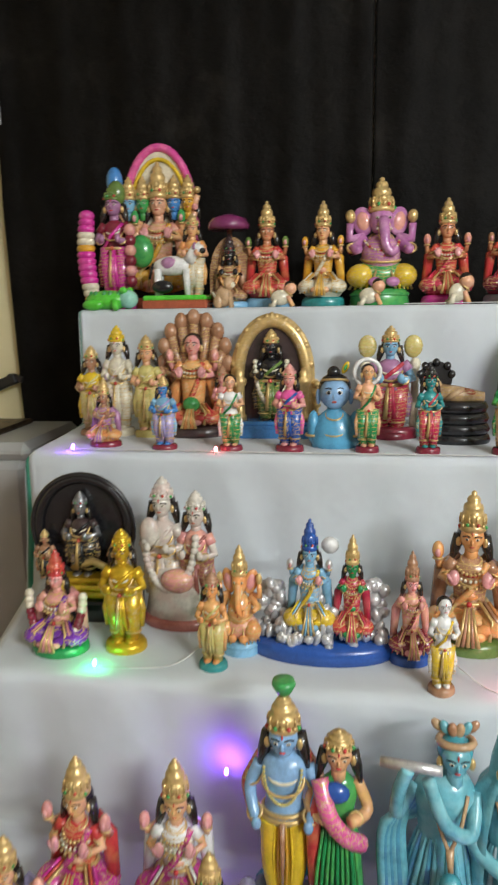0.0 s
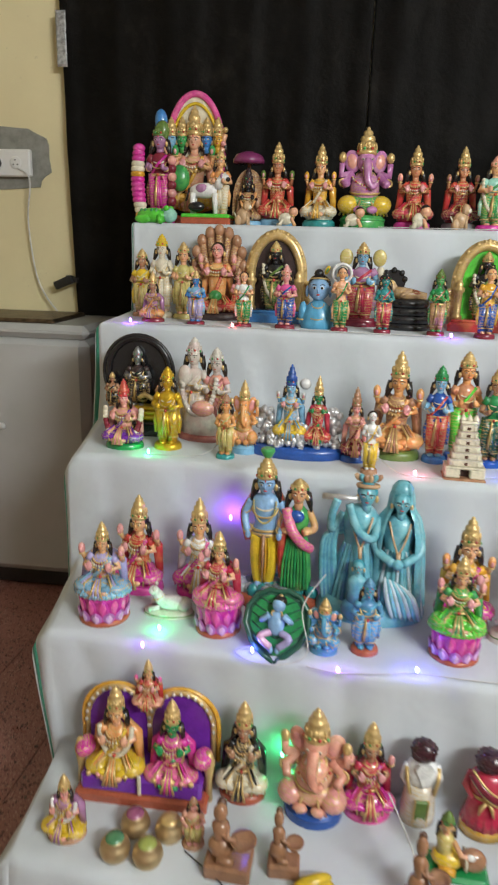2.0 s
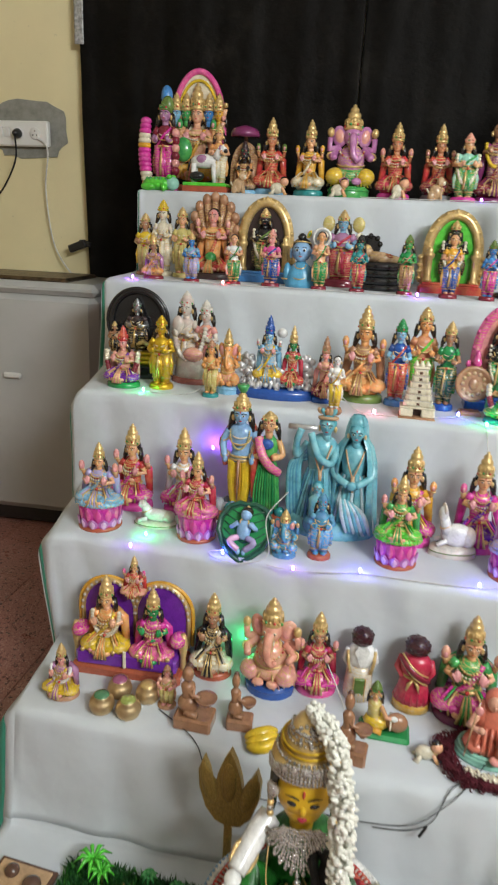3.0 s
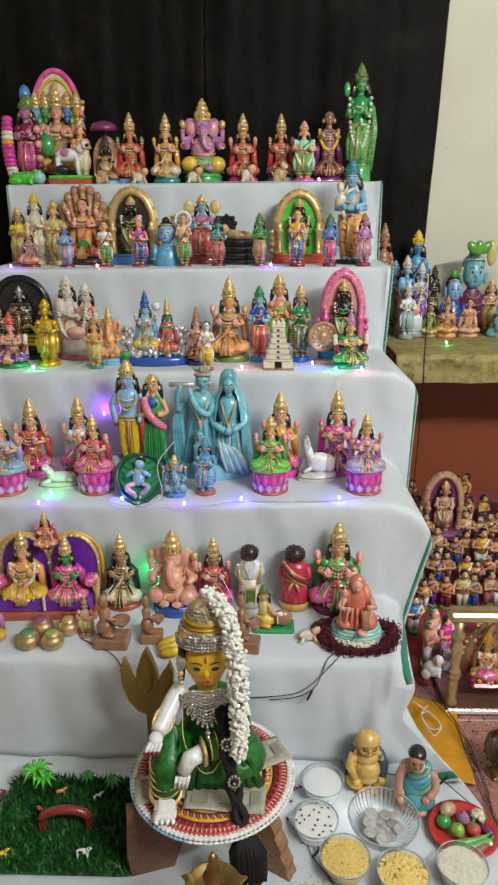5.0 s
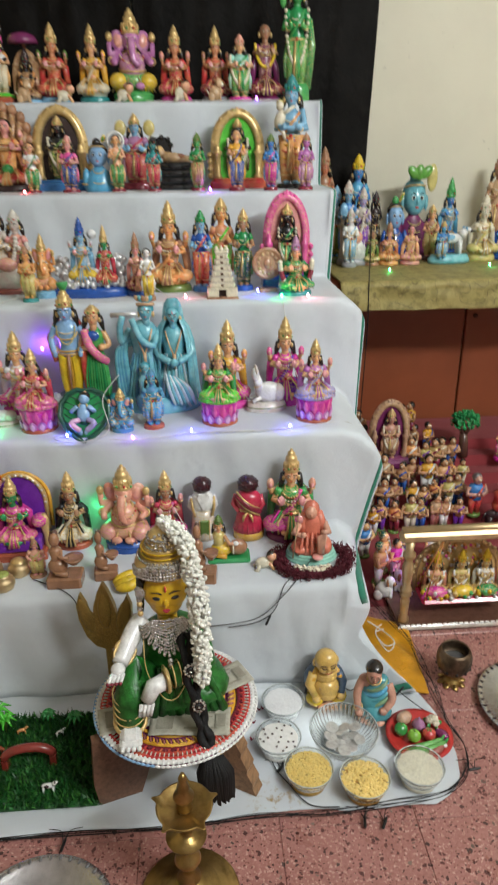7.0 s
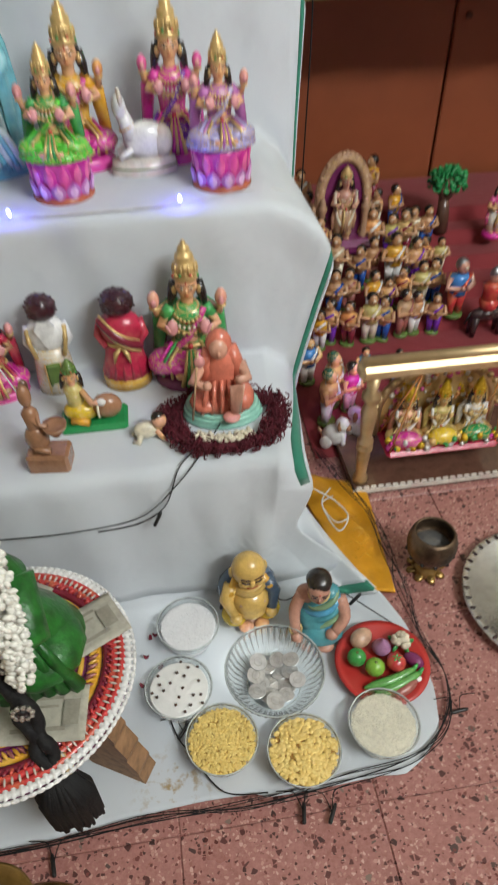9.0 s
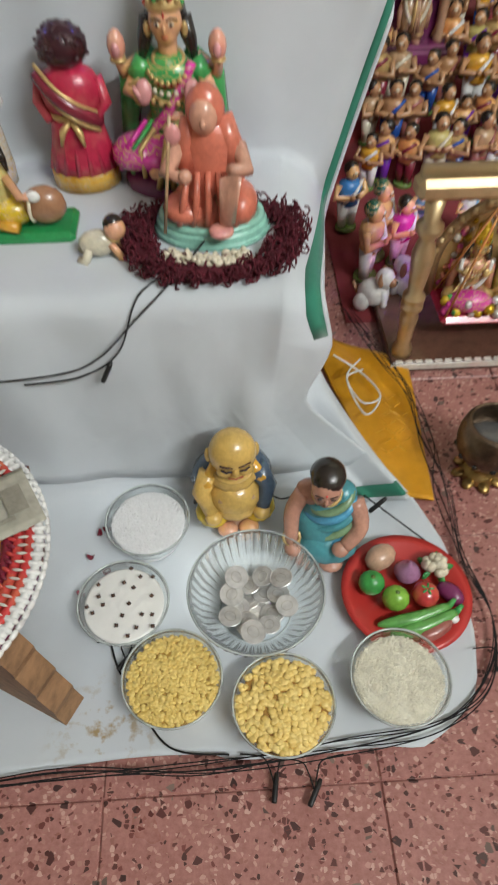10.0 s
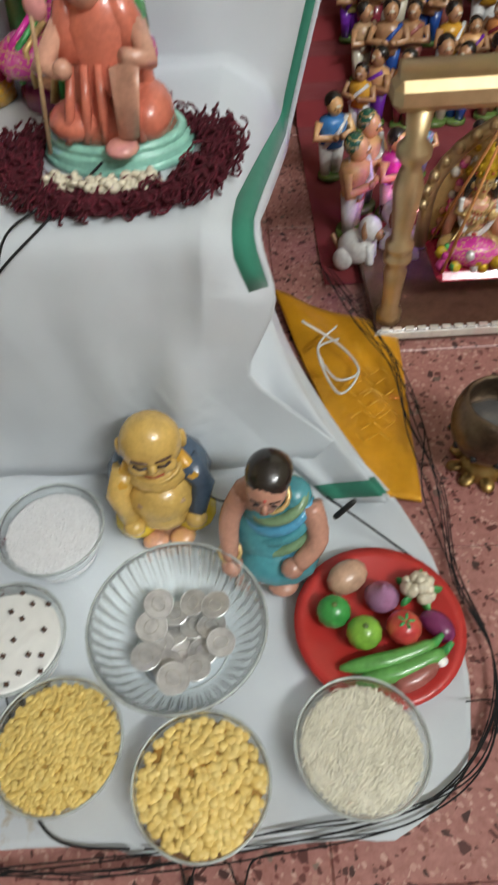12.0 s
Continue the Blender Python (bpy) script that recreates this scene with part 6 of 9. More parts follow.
# the statues on the five steps, from the top one down
arch_idol(-0.358, 1.740, 1.286, 0.388, 0.205, "many-faced painted idol under a pink arched halo")
garland_lady(-0.452, 1.660, 1.286, 0.328, 0.133, "lady statue with blue parrot and thick maroon and white garland")
cow_group(-0.280, 1.600, 1.286, 0.211, 0.158, "white cow with seated rider on a green base")
toad(-0.428, 1.565, 1.286, 0.051, 0.132, "bright green toy frog with a pale face")
canopy_idol(-0.167, 1.640, 1.286, 0.211, 0.110, "brown statue under a small dark canopy")
seated(-0.081, 1.650, 1.286, 0.238, 0.119, "red painted seated goddess statue on a blue base", "terracotta", "red", "red", base="sky", held="moss")
seated(0.047, 1.630, 1.286, 0.231, 0.113, "yellow-robed seated goddess statue with cream lap", "flesh", "cream", "saffron", base="teal", held="saffron")
ganesha(0.173, 1.660, 1.286, 0.279, 0.160, "purple elephant-headed statue with green drape", "lilac", "leaf", "yellow", base="leaf")
seated(0.315, 1.640, 1.286, 0.229, 0.120, "crimson seated goddess statue on a purple base", "terracotta", "crimson", "red", base="magenta", held="coral")
seated(0.447, 1.660, 1.286, 0.230, 0.112, "brown and red seated couple statue", "terracotta", "maroon", "red", base="grey", held="clay")
standing(0.525, 1.600, 1.286, 0.198, 0.098, "standing idol in green and gold with garlands", "flesh", "leaf", "mint", base="magenta", crown="coral", garland="cream")
seated(0.616, 1.700, 1.286, 0.244, 0.128, "maroon seated saint statue with yellow garland", "clay", "maroon", "plum", base="plum", held="maroon", arms=2, crown="", garland="yellow")
standing(0.718, 1.660, 1.286, 0.382, 0.108, "tall green standing goddess statue with tall crown", "leaf", "leaf", "green", base="leaf", crown="moss", garland="cream", tall=True)
dog(-0.168, 1.570, 1.286, 0.074, 0.059, "small tan dog figurine")
crawler(-0.035, 1.565, 1.286, 0.056, 0.066, "tiny cream crawling baby figurine")
crawler(0.154, 1.560, 1.286, 0.057, 0.062, "tiny white crawling baby figurine")
crawler(0.335, 1.560, 1.286, 0.065, 0.054, "tiny cream seated baby figurine")
dog(0.442, 1.570, 1.286, 0.076, 0.060, "small tan dog figurine lying down")
standing(-0.360, 1.400, 1.026, 0.229, 0.079, "white and gold standing idol with yellow crown", "cream", "cream", "cream", base="cream", crown="yellow")
standing(-0.296, 1.390, 1.026, 0.210, 0.075, "pale yellow-green standing lady statue", "flesh", "straw", "straw", base="straw")
standing(-0.417, 1.400, 1.026, 0.189, 0.077, "yellow and brown standing statue", "clay", "straw", "yellow", base="clay")
seated(-0.352, 1.290, 1.026, 0.133, 0.073, "small orange and mauve seated figurine", "clay", "orange", "mauve", base="maroon", arms=2)
hooded(-0.207, 1.420, 1.026, 0.257, 0.165, "pink statue under a brown many-headed serpent hood", "rose", "red", "orange", "clay")
shrine(-0.045, 1.420, 1.026, 0.248, 0.179, "gilded arched shrine with dark deity on a blue base", "gold", "dark", "black", "moss", base="blue")
bust(0.083, 1.310, 1.026, 0.161, 0.096, "blue bust of a crowned child deity", "paleblue", "azure")
standing(0.187, 1.410, 1.026, 0.222, 0.121, "blue-faced standing deity statue with white side pillars", "sky", "crimson", "mauve", base="maroon", pillars="cream", crown="gold")
serpent_bed(0.310, 1.370, 1.026, 0.157, 0.119, "deity reclining on a black coiled serpent bed")
shrine(0.504, 1.420, 1.026, 0.235, 0.177, "green arched shrine with gold frame and red base", "gold", "lime", "black", "moss", base="red")
child_bearer(0.666, 1.360, 1.026, 0.320, 0.112, "blue deity in striped orange robe embracing a pale child")
standing(-0.229, 1.268, 1.026, 0.139, 0.061, "small blue doll with pale robe on a red base", "blue", "lavender", "sky", base="maroon", group="row of small painted dolls")
standing(-0.104, 1.268, 1.026, 0.139, 0.056, "small doll in white shirt and green dhoti", "flesh", "green", "white", base="maroon", crown="", group="row of small painted dolls")
standing(0.004, 1.268, 1.026, 0.160, 0.067, "small doll in pink shirt and blue trousers", "rose", "royal", "pink", base="maroon", crown="rose", group="row of small painted dolls")
standing(0.142, 1.268, 1.026, 0.158, 0.056, "small bare-chested doll in green shorts with halo", "flesh", "green", "flesh", base="maroon", crown="", halo="white", group="row of small painted dolls")
standing(0.248, 1.268, 1.026, 0.156, 0.055, "small dark green doll in red shorts", "teal", "crimson", "teal", base="maroon", crown="black", group="row of small painted dolls")
standing(0.377, 1.268, 1.026, 0.163, 0.055, "small green doll in terracotta dhoti", "leaf", "clay", "green", base="maroon", crown="moss", group="row of small painted dolls")
standing(0.493, 1.268, 1.026, 0.168, 0.064, "small doll with yellow top and blue dhoti", "flesh", "royal", "saffron", base="maroon", crown="", group="row of small painted dolls")
standing(0.594, 1.268, 1.026, 0.159, 0.054, "small blue doll in magenta dhoti", "blue", "magenta", "blue", base="maroon", crown="moss", group="row of small painted dolls")
standing(0.699, 1.268, 1.026, 0.160, 0.057, "small purple doll on a dark red base", "orchid", "mauve", "orchid", base="maroon", crown="clay", group="row of small painted dolls")
ring_idol(-0.329, 1.100, 0.771, 0.248, 0.184, "black dancing deity inside a black oval ring on yellow base")
seated(-0.321, 0.975, 0.771, 0.161, 0.104, "turbaned seated singer with purple lap and striped garland", "rose", "purple", "rose", base="green", arms=2, crown="red", garland="stripe")
standing(-0.222, 0.990, 0.771, 0.192, 0.081, "gold painted standing deity figurine on square base", "gilt", "gilt", "gilt", base="gilt", crown="gilt")
couple(-0.162, 1.090, 0.771, 0.247, 0.144, "whitish glazed couple statue with faded red details", "bone", "bone", "bone", "bone", "rust", "rose", base="rust")
ganesha(-0.046, 1.000, 0.771, 0.171, 0.068, "small orange elephant-headed figurine", "orange", "coral", "orange", base="sky")
standing(-0.078, 0.950, 0.771, 0.147, 0.054, "small terracotta standing boy figurine", "orange", "straw", "orange", base="teal", crown="clay")
mountain_family(0.074, 1.020, 0.771, 0.210, 0.221, "divine couple seated on a silver mountain with blue base")
seated(0.202, 1.000, 0.771, 0.171, 0.067, "small pink and maroon seated couple figurine", "rose", "maroon", "rose", base="royal", arms=2, crown="clay")
standing(0.237, 0.925, 0.771, 0.136, 0.046, "small man figurine in yellow dhoti", "white", "yellow", "white", base="clay", crown="")
seated(0.292, 1.060, 0.771, 0.245, 0.134, "orange seated ascetic deity with knees raised", "orange", "orange", "clay", base="moss", held="orange")
standing(0.379, 1.040, 0.771, 0.221, 0.069, "blue-faced deity figurine in red robe", "sky", "red", "royal", base="blue", crown="green")
standing(0.436, 1.070, 0.771, 0.250, 0.086, "tall terracotta goddess with green skirt", "orange", "lime", "terracotta", base="royal")
standing(0.496, 1.040, 0.771, 0.223, 0.068, "lady figurine in dark green sari", "clay", "darkgreen", "green", base="royal")
tower(0.432, 0.945, 0.771, 0.139, 0.086, "cream clay temple tower with small openings")
disc(0.560, 1.010, 0.771, 0.146, 0.087, "round carved brown clay plaque")
shrine(0.622, 1.090, 0.771, 0.263, 0.141, "pink arched shrine with black deity", "pink", "rose", "black", "green", base="royal")
seated(0.632, 0.965, 0.771, 0.158, 0.105, "green-robed seated singer with striped garland", "flesh", "green", "green", base="teal", arms=2, crown="mauve", garland="stripe")
seated(-0.256, 0.668, 0.516, 0.201, 0.132, "goddess in blue skirt on a magenta lotus base", "flesh", "sky", "lavender", lotus_base=True, group="goddesses on pink lotus bases")
seated(-0.224, 0.790, 0.516, 0.214, 0.118, "red-robed seated goddess statue with pink lotus buds", "flesh", "magenta", "red", base="magenta")
cat(-0.134, 0.700, 0.516, 0.067, 0.103, "white reclining calf figurine on an oval base")
seated(-0.098, 0.800, 0.516, 0.215, 0.112, "white-robed seated goddess statue", "flesh", "magenta", "white", base="magenta", held="rose")
seated(-0.028, 0.674, 0.516, 0.203, 0.118, "goddess with child on a magenta lotus base", "flesh", "pink", "crimson", lotus_base=True, group="goddesses on pink lotus bases")
pair_large(0.063, 0.800, 0.516, 0.333, 0.173, "blue deity in yellow dhoti beside lady in red and green")
dish(0.090, 0.630, 0.516, 0.101, 0.121, "green oval plaque with a small blue sleeping child")
blue_couple(0.257, 0.800, 0.516, 0.307, 0.228, "large turquoise glazed flute-playing couple statue")
ganesha(0.176, 0.640, 0.516, 0.110, 0.063, "small blue elephant-headed figurine", "azure2", "azure2", "azure", base="azure2")
standing(0.250, 0.655, 0.516, 0.150, 0.065, "small blue monkey deity figurine on a red base", "azure2", "azure", "azure2", base="brick", crown="azure2")
seated(0.437, 0.790, 0.516, 0.231, 0.120, "orange seated goddess statue with pink buds", "flesh", "magenta", "saffron", base="magenta", held="orange")
seated(0.411, 0.680, 0.516, 0.200, 0.120, "goddess in green skirt on a magenta lotus base", "flesh", "lime", "leaf", lotus_base=True, group="goddesses on pink lotus bases")
cat(0.533, 0.745, 0.516, 0.125, 0.105, "cream reclining calf figurine on an oval base")
seated(0.586, 0.800, 0.516, 0.233, 0.117, "pink-robed seated goddess statue with child", "flesh", "purple", "magenta", base="magenta", held="pink")
seated(0.646, 0.682, 0.516, 0.204, 0.120, "goddess in lavender skirt on a magenta lotus base", "flesh", "lavender", "orchid", lotus_base=True, group="goddesses on pink lotus bases")
throne(-0.124, 0.522, 0.261, 0.258, 0.255, "two crowned deities on a purple throne beneath a small goddess")
seated(0.050, 0.545, 0.261, 0.198, 0.100, "veena-playing goddess statue with cream and black lap", "clay", "cream", "black", base="brick", held="clay", arms=2)
ganesha(0.180, 0.528, 0.261, 0.220, 0.125, "pink elephant-headed statue on a bright blue base", "coral", "coral", "rose", base="royal")
seated(0.274, 0.548, 0.261, 0.190, 0.098, "magenta-robed goddess statue on a pink base", "clay", "magenta", "crimson", base="pink")
village(0.361, 0.548, 0.261, 0.170, 0.068, "dark-haired doll in white shirt and shawl", "white", "straw")
village(0.470, 0.545, 0.261, 0.170, 0.076, "dark-haired doll in red and gold sari seen from behind", "crimson", "crimson")
seated(0.573, 0.545, 0.261, 0.235, 0.140, "many-armed goddess with green sari and pink buds", "flesh", "magenta", "leaf", base="plum", held="coral")
drummer(0.418, 0.455, 0.261, 0.118, 0.100, "yellow-robed drummer figurine on a green slab")
grinder(0.058, 0.385, 0.261, 0.132, 0.083, "brown clay woman at a grinding stone")
grinder(0.144, 0.400, 0.261, 0.122, 0.057, "brown clay seated woman on a block")
grinder(0.360, 0.372, 0.261, 0.144, 0.064, "brown clay woman with a shallow basket")
seated(-0.225, 0.400, 0.261, 0.121, 0.081, "small haloed seated figurine in yellow", "rose", "yellow", "mauve", base="clay", arms=2, crown="gold", garland="white")
standing(-0.010, 0.420, 0.261, 0.098, 0.052, "small pink and gold standing girl figurine", "rose", "straw", "coral", base="clay", crown="clay")
crawler(0.500, 0.405, 0.261, 0.046, 0.058, "small silvery child figurine lying down")


# ---------- things on the lowest step ----------
def monk(x, y, z):
    b = Build()
    b.lathe((0, 0, 0), [(.056, 0), (.060, .006), (.058, .014), (.050, .022)], "mint", 26, 1, .74)
    for k in range(3):
        b.ring((0, 0, .006 + .007 * k), .057 - .003 * k, .041 - .002 * k, .0045, "mint", 26, 6)
    b.lathe((.002, .004, .020), [(.046, 0), (.044, .012), (.034, .028), (.029, .056), (.030, .076), (.022, .092), (.012, .102)], "robered", 18, 1, .80)
    b.ell((.030, -.006, .036), (.018, .030, .020), "robered")
    b.ell((-.024, -.012, .034), (.024, .026, .014), "robered")
    b.ell((-.002, -.012, .124), (.0135, .013, .017), "bone2")
    b.ell((-.002, -.025, .122), (.003, .004, .005), "bone2", None, 6, 5)
    b.ell((-.001, -.003, .127), (.0185, .016, .023), "robered")
    b.tube([(.014, .0, .120), (.020, -.004, .098), (.026, -.004, .070)], [.010, .012, .014], "robered")
    b.tube([(-.016, .0, .118), (-.020, -.006, .098), (-.022, -.008, .075)], [.008, .010, .012], "robered")
    b.tube([(.016, -.024, .050), (.022, -.038, .078), (.018, -.040, .034)], [.012, .011, .008], "bone2")
    b.ell((.012, -.044, .027), (.013, .013, .006), "rose")
    b.tube([(-.024, -.006, .096), (-.040, -.022, .074), (-.022, -.036, .078)], [.0085, .008, .006], "bone2")
    b.ell((-.020, -.038, .080), .007, "bone2", None, 8, 5)
    b.tube([(.028, -.004, .094), (.036, -.022, .078), (.022, -.036, .086)], [.0085, .008, .006], "bone2")
    b.tube([(-.044, -.040, .022), (-.030, -.034, .135)], .0017, "tan", 6)
    b.ell((-.029, -.034, .118), (.008, .004, .010), "rose", None, 8, 6)
    for k in range(5):
        b.tube([(-.02 + .010 * k, -.020, .075), (-.024 + .012 * k, -.030, .050), (-.030 + .014 * k, -.034, .026)], [.003, .004, .003], "robered", 6)
    return finish(b, "monk_statue", x, y, z, "coral-robed seated monk statue on a mint base", "statue", turn=-4)


COL["bone2"], COL["robered"] = (.68, .36, .25), (.66, .19, .12)


monk(.608, .445, .263)


def wool_garland(x, y, z, rx, ry):
    b = Build()
    random.seed(21)
    for k in range(900):
        a = random.uniform(0, 6.28)
        q = random.uniform(.78, 1.24) + .05 * math.sin(5 * a)
        p = Vector((rx * q * math.cos(a), ry * q * math.sin(a), random.uniform(.003, .017)))
        d = Vector((random.uniform(-1, 1), random.uniform(-1, 1), random.uniform(-.4, .8))).normalized() * random.uniform(.004, .0075)
        s = d.orthogonal().normalized() * random.uniform(.003, .006)
        b.tube([p + d * math.cos(q2 * .9) + s * math.sin(q2 * .9) + Vector((0, 0, .0008 * q2)) for q2 in range(6)], .0011, MAT["wool"], 4)
    b.ring((0, 0, .008), rx, ry, .008, MAT["wool"], 30, 6)
    ob = thing("wool_garland", b, (x, y, z), "burgundy wool garland laid round the monk statue", "garland")
    c = Build()
    for k in range(130):
        a = math.radians(random.uniform(228, 300))
        q = random.uniform(.72, .92)
        c.ell((rx * q * math.cos(a), ry * q * math.sin(a), random.uniform(.012, .021)), (.005, .003, .003), "cream", (random.uniform(0, 90), 20, random.uniform(0, 180)), 6, 4)
    part("flower_cluster", c, ob, "cream flowers")
    return ob


wool_garland(.609, .420, .263, .080, .064)


COL["sage"], COL["dullpink"], COL["pear"] = (.09, .26, .12), (.34, .10, .20), (.34, .40, .10)


def small_pot(x, y, z, r, lid):
    b = Build()
    b.lathe((0, 0, 0), [(r * .5, 0), (r * .85, r * .25), (r, r * .7), (r * .88, r * 1.15), (r * .6, r * 1.4), (r * .66, r * 1.55), (r * .55, r * 1.5)], MAT["champagne"], 22)
    ob = thing("brass_pot", b, (x, y, z), f"small brass pot filled with {lid} powder" if lid != "gold" else "small brass pot with a domed lid", "pot", "little brass pots")
    part("heap", Build().ell((0, 0, r * 1.48), (r * .62, r * .62, r * .28), {"green": "sage", "pink": "dullpink", "yellow": "pear", "gold": "gold"}[lid]), ob, f"{lid} rounded heap")


for q in ((-.128, .372, "green"), (-.073, .372, "yellow"), (-.112, .425, "pink"), (-.052, .425, "gold")):
    small_pot(q[0], q[1], .262, .0255, q[2])

b = Build()
for k in range(3):
    b.tube(bez([(-.03, .012 * k - .012, .010), (0, .014 * k - .02, .014 + .004 * k), (.032, .012 * k - .008, .018)], 4), [.004, .008, .011, .012, .012, .012, .011, .008, .004], "yellow", 8)
thing("bananas", b, (.195, .362, .262), "three small yellow bananas on the cloth", "fruit", turn=20)


# ---------- floor things in front ----------
def bowl(x, y, r, h, label, flutes=0):
    """A glass bowl; flutes: the number of pressed ribs in its wall."""
    prof = [(r * .50, .0), (r * .58, .001), (r * .84, h * .42), (r * .97, h * .86), (r, h), (r * .985, h + .0016), (r * .955, h), (r * .93, h * .86), (r * .80, h * .42), (r * .54, .0045), (r * .2, .0040)]
    n = 40 if not flutes else flutes * 6
    vs, fs = [], []
    for k, (q, z) in enumerate(prof):
        for i in range(n):
            a = 2 * math.pi * i / n
            dent = .0028 * math.cos(flutes * a) * (k in (7, 8) or k in (2, 3)) * (-.4 if k < 5 else 1) if flutes else 0
            vs.append(((q + dent) * math.cos(a), (q + dent) * math.sin(a), z))
    fs = [(k * n + i, k * n + (i + 1) % n, k * n + n + (i + 1) % n, k * n + n + i) for k in range(len(prof) - 1) for i in range(n)]
    fs += [tuple(range(n - 1, -1, -1)), tuple((len(prof) - 1) * n + i for i in range(n))]
    ob = thing("glass_bowl", Build().put(vs, fs, MAT["glass"]).ring((0, 0, h + .0006), r * .985, r * .985, .0011, MAT["rim"], 48, 6).ring((0, 0, .0022), r * .54, r * .54, .0012, MAT["rim"], 40, 5), (x, y, .0075), label, "bowl", "glass bowls on the cloth")
    ob.visible_shadow = False
    return ob


def heap(name, x, y, r, z, mat, label, category="food"):
    b = Build()
    random.seed(int(x * 1000))

    def fn(u, v):
        a, q = 2 * math.pi * u, v
        px, py = r * q * math.cos(a), r * q * math.sin(a)
        under = max(0, q - .965) / .035
        tuck = 1 - .22 * under
        return (px * tuck, py * tuck, .003 * (1 - q * q) + .0008 * noise.noise((px * 140, py * 140, x * 40)) - .030 * under)
    b.grid(48, 22, fn, mat)
    return thing(name, b, (x, y, z), label, category)


def grains(parent, r, count, size, mat, name, label, seed, flat=True):
    random.seed(seed)
    b = Build()
    for k in range(count):
        a, q = random.uniform(0, 6.283), random.uniform(0, 1) ** .5
        px, py = r * q * math.cos(a), r * q * math.sin(a)
        sz = size * random.uniform(.8, 1.2)
        dims = (sz * .5, sz * .47, sz * .17) if flat else (sz * .5, sz * .17, sz * .17)
        b.ell((px, py, .003 * (1 - q * q) + random.uniform(0, size * .16)), dims, mat, (random.uniform(-13, 13), random.uniform(-13, 13), random.uniform(0, 180)), 8 if flat else 5, 4)
    ob = part(name, b, parent, label)
    ob["kind"] = "stuff"


bowl(.521, .229, .0465, .038, "small glass bowl filled with white salt")
s = heap("salt", .521, .229, .0425, .0385, MAT["salt"], "coarse white salt filling a glass bowl")
grains(s, .041, 420, .0022, MAT["salt"], "salt_grains", "white crystals", 3)
bowl(.500, .132, .0465, .038, "small glass bowl of white curd topped with cloves")
s = heap("curd", .500, .132, .0425, .0380, MAT["curd"], "white set curd dotted with dark cloves")
random.seed(14)
for k in range(20):
    a, q = k * 2.4 + random.uniform(-.3, .3), .005 + .0072 * k ** .55 + random.uniform(-.003, .002)
    c = Build()
    c.ell((0, 0, 0), (.0023, .0019, .0013), "walnut", None, 7, 5)
    for j in range(4):
        c.ell((.0018 * math.cos(j * 1.57), .0018 * math.sin(j * 1.57), .0006), .0009, "dark", None, 5, 4)
    part("clove", c, s, "", (q * math.cos(a), q * math.sin(a), .0042)).rotation_euler = (0, 0, k)
bowl(.550, .052, .0475, .038, "glass bowl filled with small yellow lentils")
# dark heap under the lentils paints the shade in their gaps
s = heap("yellow_lentils", .550, .052, .0435, .0385, MAT["toor_gap_shade"], "small split yellow lentils filling a glass bowl")
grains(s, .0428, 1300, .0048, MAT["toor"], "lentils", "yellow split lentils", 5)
bowl(.652, .022, .0475, .038, "glass bowl heaped with large yellow split chickpeas")
# same under the chickpeas: gap shade is the heap's own dark colour
s = heap("split_chickpeas", .652, .022, .0435, .0385, MAT["chana_gap_shade"], "golden split chickpeas heaped in a glass bowl")
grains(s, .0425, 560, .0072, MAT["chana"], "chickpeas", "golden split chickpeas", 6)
bowl(.763, .040, .0470, .038, "glass bowl filled with raw white rice")
s = heap("rice", .763, .040, .0430, .0385, MAT["rice"], "raw white rice filling a glass bowl")
grains(s, .0424, 3000, .0029, MAT["rice"], "rice_grains", "white grains", 7, False)
bowl(.634, .133, .0700, .046, "fluted glass bowl holding a few coins", 44)
random.seed(8)
for k in range(17):
    a, q = k * 2.399, .0072 * k ** .5 * 1.25
    r = random.choice((.0118, .0125, .0132))
    c = Build()
    c.lathe((0, 0, 0), [(r * .97, 0), (r, .0004), (r, .0014), (r * .96, .0018), (r * .90, .0018), (r * .88, .0014), (r * .2, .0014)], MAT["coin"], 26, 1, 1, False)
    c.ring((0, 0, .0014), r * .5, r * .4, .0004, MAT["coin"], 14, 4)
    ob = thing("coin", c, (0, 0, 0), "worn silver-coloured coin lying in a glass bowl", "coin", "coins in the bowl")
    ob.matrix_world = pose(.634 + q * math.cos(a), .133 + q * math.sin(a), .0145 + .0011 * k * .9, random.uniform(-14, 14), random.uniform(-14, 14), random.uniform(0, 360))

b = Build()
b.lathe((0, 0, 0), [(.040, 0), (.044, .001), (.060, .010), (.068, .013), (.0685, .0145), (.060, .0125), (.045, .0045), (.02, .004)], MAT["redplate"], 44)
thing("red_plate", b, (.793, .137, .0075), "shallow red plate holding miniature vegetables", "plate")


COL["vegdark"], COL["veglime"], COL["okra"], COL["potato"] = (.05, .34, .07), (.24, .50, .06), (.13, .38, .09), (.60, .38, .26)


def veg(name, x, y, b, label, turn=0, z=.014):
    return thing(name, b, (x, y, z), label, "toy vegetable", "miniature vegetables on the plate", turn)


